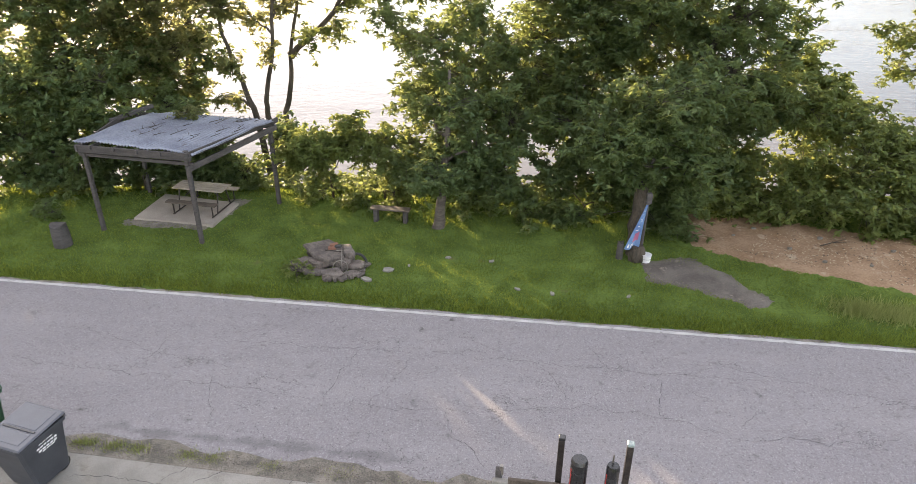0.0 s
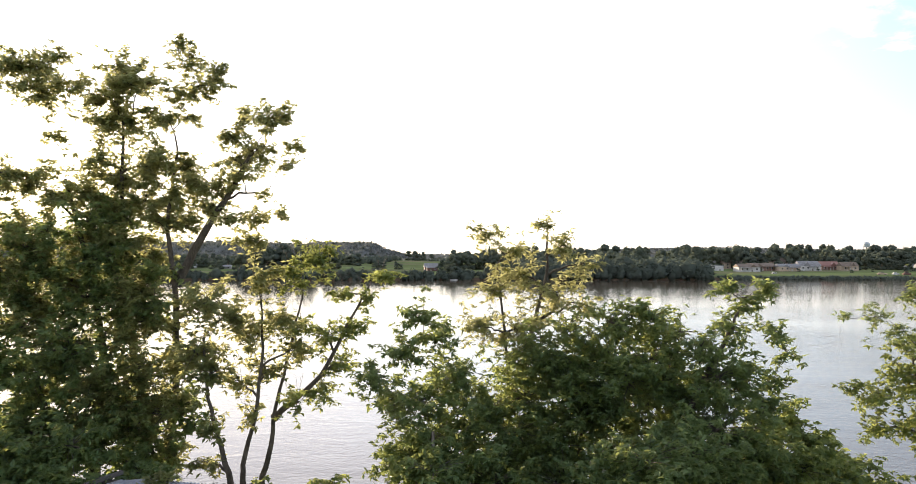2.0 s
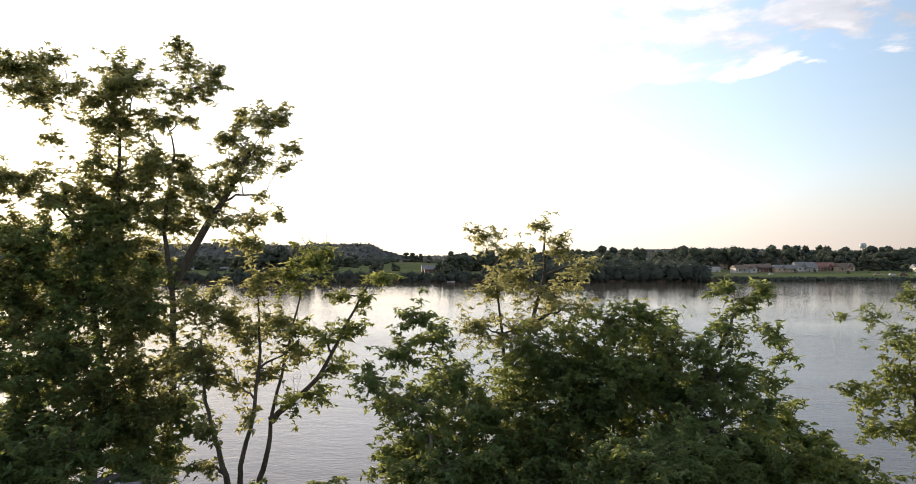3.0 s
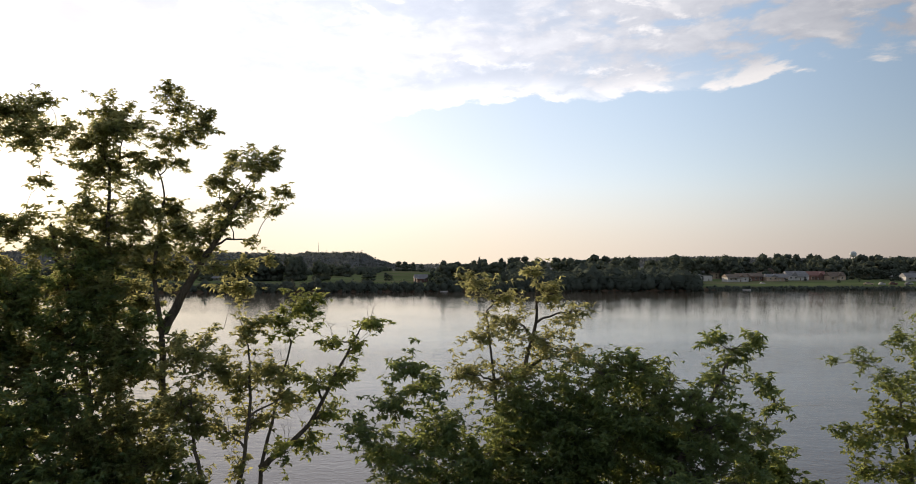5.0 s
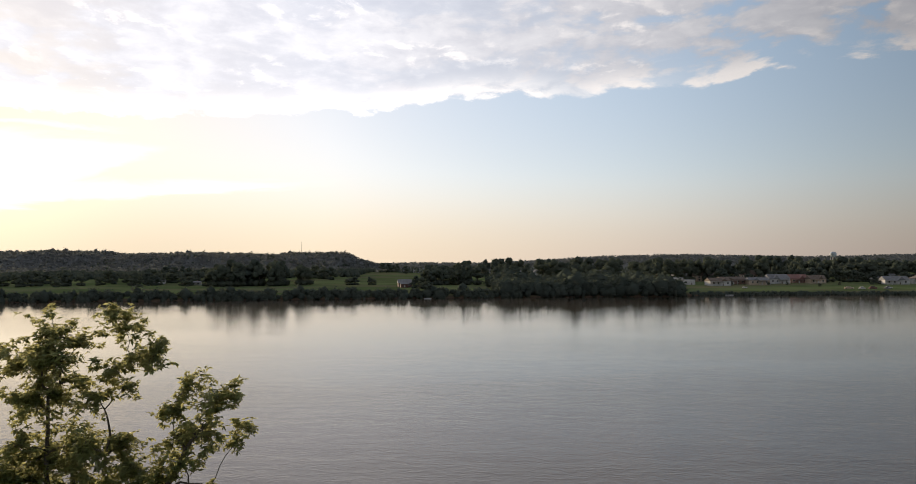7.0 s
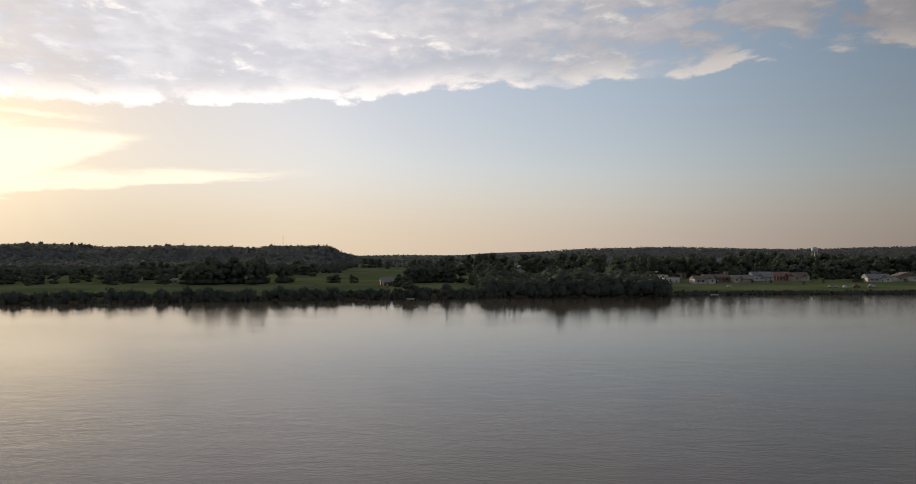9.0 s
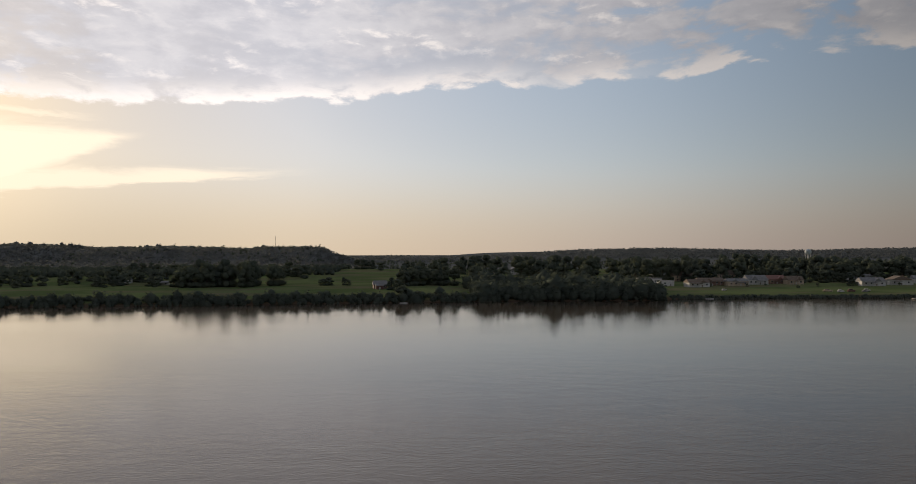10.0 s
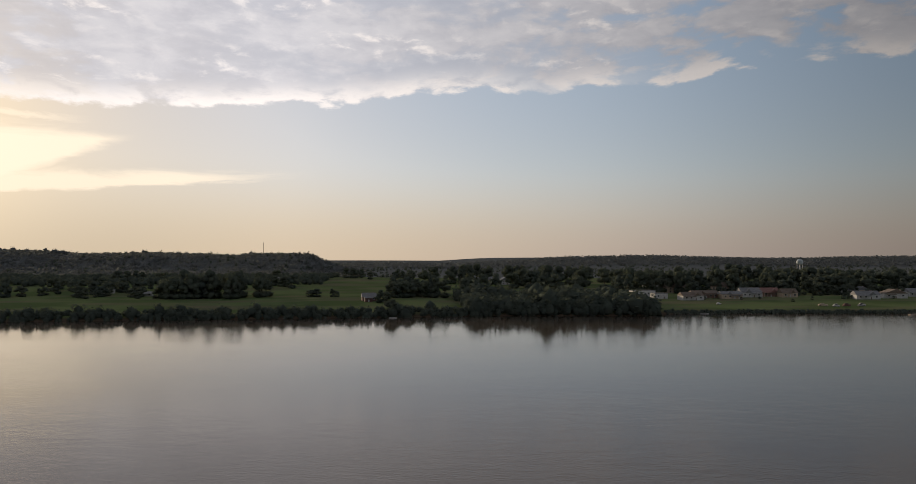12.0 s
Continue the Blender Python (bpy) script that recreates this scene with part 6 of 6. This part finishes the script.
M_PANE = surface("dark_window_glass", (0.02, 0.022, 0.026), (0.05, 0.055, 0.065), 0.12, 2, 20, 0.05, 0.002)


def house(x, y, w, d, h, roof_h, wall, roof, label, turn=0.0, gable_front=False, flat=False, windows=3, storeys=1, door=True):
    """A house of the far town: walls with set-in panes, door, overhanging roof, chimney."""
    z = float(ground_z(x, y)) - 0.2
    root = thing("house", pose(x, y, z, 0, 0, turn), label, "house", "houses across the river")
    part("wall", box((w, d, h + 0.2), (0, 0, h / 2 + 0.1), bevel=0.05), wall, root)
    bm = bmesh.new()
    o = 0.5
    if flat:
        block(bm, (w + 0.4, d + 0.4, 0.5), (0, 0, h + 0.45), bevel=0.06)
    else:
        a, b = (w / 2 + o, d / 2 + o) if not gable_front else (d / 2 + o, w / 2 + o)
        pts = [(-a, -b, h + 0.1), (a, -b, h + 0.1), (a, b, h + 0.1), (-a, b, h + 0.1), (-a + 0.3, 0, h + roof_h), (a - 0.3, 0, h + roof_h)]
        if gable_front:
            pts = [(q, -p, r) for p, q, r in pts]
        vs = [bm.verts.new(p) for p in pts]
        for f in ((0, 1, 5, 4), (2, 3, 4, 5), (1, 2, 5), (3, 0, 4), (3, 2, 1, 0)):
            bm.faces.new([vs[i] for i in f])
    part("roof", bm, roof, root)
    for s in range(storeys):
        zz = 0.2 + (h / storeys) * (s + 0.55)
        for k in range(windows):
            xx = (k + 0.5) / windows * w * 0.9 - w * 0.45
            if door and s == 0 and k == windows // 2:
                part("door", box((1.1, 0.12, 2.1), (xx, -d / 2 - 0.03, 1.2), bevel=0.02), M_WALL_WHITE if wall is not M_WALL_WHITE else M_ROOF_BROWN, root)
                continue
            win = part("window", box((1.9, 0.10, 1.8), (xx, -d / 2 - 0.02, zz), bevel=0.02), M_WALL_WHITE, root)
            part("pane", box((1.6, 0.06, 1.5), (xx, -d / 2 - 0.06, zz), bevel=0.01), M_PANE, win)
    if not flat and w > 15:
        # a lean-to porch with posts, and a cross gable over the front
        pw = w * (0.42 if gable_front else 0.55)
        side = -0.5 if len(label) % 2 else 0.5
        px = side * (w - pw) * 0.8
        porch = part("porch_roof", box((pw, 3.0, 0.22), (px, -d / 2 - 1.4, h * (0.62 if storeys > 1 else 0.86)), (7, 0, 0), 0.04), roof, root)
        for k in range(4):
            part("porch_post", box((0.2, 0.2, h * (0.6 if storeys > 1 else 0.82)), (px + (k / 3 - 0.5) * (pw - 0.4), -d / 2 - 2.7, h * (0.3 if storeys > 1 else 0.41)), bevel=0.02), M_WALL_WHITE, root)
        bm = bmesh.new()
        g, gx = w * 0.16, -px * 0.9
        vs = [bm.verts.new(p) for p in ((gx - g, -d / 2 - 0.7, h), (gx + g, -d / 2 - 0.7, h), (gx, -d / 2 - 0.7, h + roof_h * 0.8), (gx - g, 0, h), (gx + g, 0, h), (gx, 0, h + roof_h * 0.8))]
        for f in ((0, 1, 2), (0, 2, 5, 3), (1, 4, 5, 2), (3, 5, 4), (0, 3, 4, 1)):
            bm.faces.new([vs[i] for i in f])
        part("gable", bm, roof, root)
    if not flat and w > 9:
        part("chimney", box((0.8, 0.8, 2.0), (w * 0.25, d * 0.12, h + roof_h * 0.75 + 0.3), bevel=0.05), M_WALL_BRICK, root)
    return root


for row in [
    (263, 735, 24, 12, 6.0, 0, M_WALL_WHITE, M_ROOF_GREY, "long flat-roofed white building by the shore", 6, False, True, 5, 1),
    (268, 702, 14, 10, 5.0, 0, M_WALL_WHITE, M_ROOF_GREY, "small flat white building by the shore", 6, False, True, 2, 1),
    (326, 800, 25, 14, 6.5, 5.0, M_WALL_TAN, M_ROOF_BROWN, "large tan house with a hipped brown roof", 5, False, False, 5, 2),
    (293, 684, 22, 12, 4.5, 3.5, M_WALL_WHITE, M_ROOF_BROWN, "low white house with dark roof near the water", 5, False, False, 4, 1),
    (316, 706, 28, 12, 5.0, 3.0, M_WALL_BRICK, M_ROOF_BROWN, "long low brick house", 5, False, False, 5, 1),
    (374, 790, 26, 14, 8.0, 5.0, M_WALL_TAN, M_ROOF_BROWN, "two-storey tan house with a broad roof", 0, False, False, 5, 2),
    (340, 698, 22, 11, 4.5, 3.0, M_WALL_TAN, M_ROOF_GREY, "low tan house with a porch", 2, False, False, 4, 1),
    (371, 718, 22, 13, 5.0, 5.0, M_WALL_WHITE, M_ROOF_GREY, "white house with pale grey hipped roof", 0, False, False, 4, 1),
    (398, 728, 19, 11, 5.0, 4.5, M_WALL_BRICK, M_ROOF_RED, "brick house with a red roof", 0, False, False, 3, 1),
    (412, 716, 17, 11, 4.5, 4.5, M_WALL_TAN, M_ROOF_BROWN, "dark-roofed house beside the lawn", 0, False, False, 3, 1),
    (512, 770, 14, 10, 4.5, 3.5, M_WALL_WHITE, M_ROOF_GREY, "small white house among the trees", -4, True, False, 2, 1),
    (529, 765, 14, 10, 5.0, 4.0, M_WALL_TAN, M_ROOF_GREY, "grey-roofed house among the trees", -4, True, False, 2, 1),
    (476, 685, 24, 12, 4.5, 4.0, M_WALL_WHITE, M_ROOF_GREY, "long white house with an open porch", -5, False, False, 4, 1),
    (513, 695, 24, 12, 5.0, 4.5, M_WALL_WHITE, M_ROOF_BROWN, "white gabled house with dark roof", -5, True, False, 3, 1),
    (556, 720, 16, 11, 5.0, 4.0, M_WALL_WHITE, M_ROOF_GREY, "white house at the edge of town", -5, False, False, 3, 1),
    (-20, 682, 13, 9, 3.8, 3.8, M_WALL_RED, M_ROOF_GREY, "dark red farmhouse with a pale roof", 8, False, False, 3, 1),
    (-20, 670, 7, 6, 3.5, 1.6, M_WALL_RED, M_ROOF_GREY, "small red shed in front of the farmhouse", 8, False, False, 1, 1),
    (94, 766, 12, 10, 8.0, 5.0, M_WALL_WHITE, M_ROOF_GREY, "tall white farmhouse beside a round tree", 20, True, False, 2, 2),
    (103, 755, 10, 7, 4.0, 2.0, M_WALL_WHITE, M_ROOF_GREY, "low white wing of the farmhouse", 20, False, False, 2, 1),
    (160, 1000, 14, 10, 6.0, 5.0, M_WALL_WHITE, M_ROOF_GREY, "white house glimpsed between trees", 10, True, False, 2, 2),
    (148, 1040, 22, 12, 5.0, 4.0, M_WALL_TAN, M_ROOF_GREY, "pale house on the rise", 0, False, False, 3, 1),
    (320, 860, 18, 12, 6.0, 3.0, M_WALL_WHITE, M_ROOF_GREY, "white building behind the wood", 0, False, False, 3, 1),
    (-306, 815, 14, 9, 3.5, 2.0, M_WALL_WHITE, M_ROOF_GREY, "pale low farm shed at the field's edge", 10, False, False, 2, 1),
    (-252, 770, 16, 8, 3.0, 1.5, M_WALL_WHITE, M_ROOF_GREY, "long pale trailer by the trees", 14, False, False, 3, 1),
    (-155, 1050, 18, 9, 4.5, 2.0, M_WALL_WHITE, M_ROOF_GREY, "white barn at the top of the field", 6, False, False, 2, 1),
]:
    x, y, w, d, h, rh, wall, roof, label, turn, gf, fl, win, st = row
    house(x, y, w, d, h, rh, wall, roof, label, turn, gf, fl, win, st)


def water_tower(x, y):
    z = float(ground_z(x, y))
    root = thing("water_tower", pose(x, y, z), "pale blue-white water tower above the town's trees", "water tower")
    bm = bmesh.new()
    rows = []
    for zz, r in ((27.0, 2.0), (28.0, 4.2), (30.5, 5.0), (33.0, 5.0), (34.8, 3.9), (35.7, 2.0), (36.0, 0.2)):
        rows.append([bm.verts.new((r * math.cos(a), r * math.sin(a), zz)) for a in [2 * math.pi * i / 24 for i in range(24)]])
    for a, b in zip(rows, rows[1:]):
        for i in range(24):
            bm.faces.new((a[i], a[(i + 1) % 24], b[(i + 1) % 24], b[i]))
    part("tank", bm, M_TANK, root)
    for k in range(6):
        a = 2 * math.pi * k / 6
        part("leg", rod(bmesh.new(), (5.2 * math.cos(a), 5.2 * math.sin(a), 0), (4.5 * math.cos(a), 4.5 * math.sin(a), 30), 0.45, 0.4), M_WALL_WHITE, root)
    part("riser", rod(bmesh.new(), (0, 0, 0), (0, 0, 28), 1.0), M_WALL_WHITE, root)


water_tower(664, 1100)


def mast(x, y, h, label):
    z = float(ground_z(x, y))
    root = thing("radio_mast", pose(x, y, z), label, "mast")
    part("shaft", rod(bmesh.new(), (0, 0, 0), (0, 0, h), 0.5, 0.3, 6), M_STEEL, root)
    for k in range(3):
        part("cross_arm", rod(bmesh.new(), (-1.4, 0, h * (0.7 + 0.1 * k)), (1.4, 0, h * (0.7 + 0.1 * k)), 0.12, sides=6), M_STEEL, root)


mast(-298, 1690, 30.0, "thin radio mast on the hilltop")


def utility_pole(x, y, h):
    root = thing("utility_pole", pose(x, y, float(ground_z(x, y))), "wooden utility pole at the field's edge", "pole")
    part("pole", rod(bmesh.new(), (0, 0, 0), (0, 0, h), 0.2, 0.14, 8), M_TIMBER, root)
    part("cross_arm", box((2.4, 0.15, 0.2), (0, 0, h - 0.8), bevel=0.02), M_TIMBER, root)


utility_pole(-203, 702, 13.0)


def vehicle(x, y, turn, length, high, mat, label, kind):
    root = thing(kind, pose(x, y, float(ground_z(x, y)), 0, 0, turn), label, "vehicle", "vehicles by the landing")
    part("body", box((length, 1.9, high * 0.5), (0, 0, 0.4 + high * 0.25), bevel=0.15), mat, root)
    part("cab", box((length * 0.5, 1.7, high * 0.45), (-length * 0.08, 0, 0.4 + high * 0.68), bevel=0.2), mat, root)
    part("windscreen", box((length * 0.46, 1.74, high * 0.22), (-length * 0.08, 0, 0.4 + high * 0.72), bevel=0.05), M_PANE, root)
    for sx in (-0.32, 0.32):
        for sy in (-0.9, 0.9):
            part("wheel", rod(bmesh.new(), (length * sx, sy - 0.1, 0.36), (length * sx, sy + 0.1, 0.36), 0.36, sides=14), M_RUBBER, root)


vehicle(296, 632, 20, 5.0, 1.8, M_WALL_WHITE, "pale car parked above the far shore", "car")
vehicle(390, 604, 5, 6.0, 2.4, M_WALL_WHITE, "white van parked by the landing", "van")
vehicle(402, 607, 0, 7.0, 2.8, M_WALL_RED, "dark red truck parked by the landing", "truck")
vehicle(414, 606, 10, 5.0, 2.0, M_ROOF_GREY, "grey pickup parked by the landing", "truck")
vehicle(420, 612, -10, 6.0, 2.5, M_WALL_WHITE, "white camper parked by the landing", "van")
vehicle(383, 612, -10, 8.0, 2.2, M_WALL_TAN, "tan trailer parked on the grass", "trailer")


def small_boat(x, y, z, turn, length, label):
    bm = bmesh.new()
    rows = []
    for k in range(7):
        f = k / 6
        w = 0.9 * math.sin(min(1.0, 0.25 + f) * math.pi * 0.5) * (1 if f < 0.7 else (1.02 - f) / 0.32)
        xx = (0.5 - f) * -length
        rows.append([bm.verts.new((xx, -w, 0.75)), bm.verts.new((xx, -w * 0.6, 0.0)), bm.verts.new((xx, w * 0.6, 0.0)), bm.verts.new((xx, w, 0.75)), bm.verts.new((xx, w * 0.85, 0.5)), bm.verts.new((xx, -w * 0.85, 0.5))])
    for a, b in zip(rows, rows[1:]):
        for i in range(6):
            bm.faces.new((a[i], a[(i + 1) % 6], b[(i + 1) % 6], b[i]))
    bm.faces.new(rows[0])
    root = thing("boat", pose(x, y, z, 0, 0, turn), label, "boat", "boats at the far shore")
    part("hull", bm, M_WALL_WHITE, root)
    part("seat", box((0.4, 1.5, 0.08), (0, 0, 0.62), bevel=0.02), M_ROOF_GREY, root)


small_boat(2, 549, WATER_Z - 0.15, 5, 6.0, "small pale boat moored at the far shore")
small_boat(388, 571, float(ground_z(388, 571)), 10, 6.0, "white boat pulled up by the landing")
small_boat(255, 572.5, WATER_Z - 0.15, 3, 7.0, "low grey boat at the far shore")

dock = thing("dock", pose(430, 553, WATER_Z, 0, 0, 6), "floating dock with pale deck at the far shore", "dock")
part("deck", box((26, 3, 0.5), (0, 0, 0.45), bevel=0.05), M_BOARD, dock)
for k in range(6):
    part("pile", rod(bmesh.new(), (-12 + 4.8 * k, 1.7, -2), (-12 + 4.8 * k, 1.7, 2.4), 0.2), M_TIMBER, dock)
part("gangway", box((2.0, 16, 0.3), (8, 9, 1.3), (9, 0, 0), 0.05), M_BOARD, dock)
# ---- grass ----
def blades(name, label, count, place, high, mat, seed, wide=0.012, lean=0.35):
    rng = np.random.default_rng(seed)
    xy = place(rng, count)
    n = len(xy)
    a = rng.uniform(0, 2 * math.pi, n)
    h = high * rng.uniform(0.5, 1.4, n)
    z = ground_z(xy[:, 0], xy[:, 1])
    base = np.stack([xy[:, 0], xy[:, 1], z - 0.01], -1)
    side = np.stack([np.cos(a), np.sin(a), np.zeros(n)], -1) * wide
    tip = base + np.stack([rng.normal(0, lean, n) * h, rng.normal(0, lean, n) * h, h], -1)
    verts = np.stack([base - side, base + side, tip], 1).reshape(-1, 3)
    return tagged(part(name, sheet(name, verts, np.arange(3 * n).reshape(n, 3), False), mat), label, "grass", kind="stuff")


def in_dirt(x, y):
    """Where bare dirt, gravel and the slab keep grass away."""
    dirt = (x > 6.4) & (y > np.interp(x, [6.2, 7.6, 9.6, 11.6, 14.8, 20], [18.4, 17.9, 16.8, 15.7, 14.6, 13.8])) & (y < np.interp(x, [6.2, 6.9, 9.1, 11.2, 14, 20], [18.4, 20.1, 19.6, 19.0, 18.5, 18.1]))
    gravel = (x > 5.0) & (x < 8.4) & (np.abs(y - np.interp(x, [5, 6.3, 7.6, 8.5], [17.3, 16.5, 15.5, 15.0])) < 0.5)
    slab_at = (x > -10.7) & (x < -7.6) & (np.abs(y - (20.4 - 0.2 * (x + 9.1))) < 0.95)
    return dirt | gravel | slab_at


def lawn(rng, n):
    x = rng.uniform(-24, 20, n)
    f = rng.uniform(0, 1, n) ** 1.25
    y = 14.70 - 0.117 * x + f * 8.0
    keep = ~in_dirt(x, y) & (np.sin(x * 2.1 + y) * np.sin(y * 3.3 - x * 1.4) > rng.uniform(-1.6, 0.7, n))
    return np.stack([x, y], -1)[keep]


def verge(rng, n):
    x = rng.uniform(-24, 20, n)
    y = 14.64 - 0.117 * x + np.abs(rng.normal(0, 0.35, n)) + 0.06 * np.sin(x * 5) + 0.05 * np.sin(x * 13)
    return np.stack([x, y], -1)[~in_dirt(x, y)]


def tufts(rng, n):
    c = np.array([(9.9, 15.0), (10.4, 14.9), (11.0, 14.7), (11.6, 14.7), (12.2, 14.5), (12.8, 14.3), (13.4, 14.2)])
    k = rng.integers(0, len(c), n)
    return c[k] + rng.normal(0, 0.22, (n, 2)) * np.array([1.6, 1.0])


def weeds(rng, n):
    x0 = np.array([-7.3, -6.7, -6.2, -5.2, -4.7, -3.6, -2.4, -2.1, -1.2, -0.5])
    c = np.stack([x0, 8.88 - 0.138 * x0], -1)
    k = rng.integers(0, len(c), n)
    return c[k] + rng.normal(0, 0.10, (n, 2)) * np.array([1.3, 0.7])


blades("lawn_grass", "short mown green grass", 260000, lawn, 0.05, M_GRASS, 71)
blades("verge_grass", "longer grass along the road's edge", 26000, verge, 0.10, M_GRASS, 72)
blades("dry_tuft_grass", "tall dry grass tufts beside the dirt bank", 4200, tufts, 0.22, M_DRYGRASS, 73)
blades("kerb_weed_grass", "yellowed weeds in the gap along the concrete", 4200, weeds, 0.10, M_DRYGRASS, 74)
plant("weed", "low leafy weed growing on the lawn", "weed", [[(-13.4, 19.6, -0.02), (-13.4, 19.6, 0.3)]], [(-13.4, 19.6, 0.42, 0.42), (-13.0, 19.6, 0.36, 0.3)], M_LEAF_DARK, 31, leaf=0.12, dense=0.5, thick=0.015, clump=0.12)
plant("weed", "leafy weed at the foot of the stones", "weed", [[(-4.65, 16.35, -0.02), (-4.65, 16.35, 0.2)]], [(-4.65, 16.35, 0.24, 0.34), (-4.4, 16.3, 0.18, 0.24)], M_LEAF_LIGHT, 32, leaf=0.09, dense=0.5, thick=0.012, clump=0.10)


def on_dirt(rng, n):
    x = rng.uniform(6.8, 19.5, n)
    lo = np.interp(x, [6.2, 7.7, 9.7, 11.8, 14.8, 20], [18.6, 18.1, 17.1, 16.1, 15.0, 14.0])
    hi = np.interp(x, [6.2, 6.9, 9.1, 11.2, 14, 20], [18.8, 20.0, 19.8, 19.3, 18.8, 18.4])
    return np.stack([x, lo + (hi - lo) * rng.uniform(0.03, 0.97, n)], -1)


def litter(name, label, count, place, size, mat, seed, category):
    """Small flat bits strewn on the ground, nobody could count them."""
    rng = np.random.default_rng(seed)
    xy = place(rng, count)
    pts = np.stack([xy[:, 0], xy[:, 1], np.full(len(xy), 0.062 if xy[:, 1].mean() > 14 else 0.044)], -1)
    v, f = leaves_at(pts, rng, size, 0.35, 0.0)
    v[:, 2] = np.repeat(pts[:, 2], 4) + (v[:, 2] - np.repeat(pts[:, 2], 4)) * 0.25
    return tagged(part(name, sheet(name, v, f, False), mat), label, category, kind="stuff")


M_STRAW = surface("dry_straw", (0.34, 0.27, 0.17), (0.52, 0.44, 0.30), 0.9, 8, 60, 0.2, 0.002)
litter("straw_litter", "dry straw and leaf litter on the bare dirt", 1500, on_dirt, 0.09, M_STRAW, 81, "litter")
litter("dirt_clods", "dark clods and bark on the bare dirt", 900, on_dirt, 0.08, M_BARK, 82, "litter")
for k, (x, y) in enumerate([(8.2, 19.0), (9.6, 18.2), (10.8, 18.9), (11.5, 17.2), (12.6, 18.1), (9.0, 19.5), (13.1, 16.6), (10.3, 17.4)]):
    ob = part("dirt_stone", slab_stone((0.13 + 0.03 * (k % 3), 0.10, 0.08), k + 120), M_GRAVEL)
    ob.location = (x, y, 0.075)
    tagged(ob, "small grey stone lying on the dirt bank", "rock", "stones on the dirt")
bm = bmesh.new()
rod(bm, (0, 0, 0), (0.9, 0.35, 0.05), 0.02, 0.01, 6)
rod(bm, (0.4, 0.15, 0.03), (0.75, 0.0, 0.12), 0.012, 0.006, 6)
tagged(part("fallen_branch", bm, M_BARK), "dead branch lying on the dirt bank", "branch").location = (10.6, 18.4, 0.07)


def along_kerb(rng, n):
    x = rng.uniform(-9.5, 6.0, n)
    return np.stack([x, 8.88 - 0.138 * x + rng.normal(0, 0.11, n)], -1)


litter("kerb_gravel", "loose grey gravel in the gap along the concrete", 2600, along_kerb, 0.045, M_ROCK, 83, "gravel")
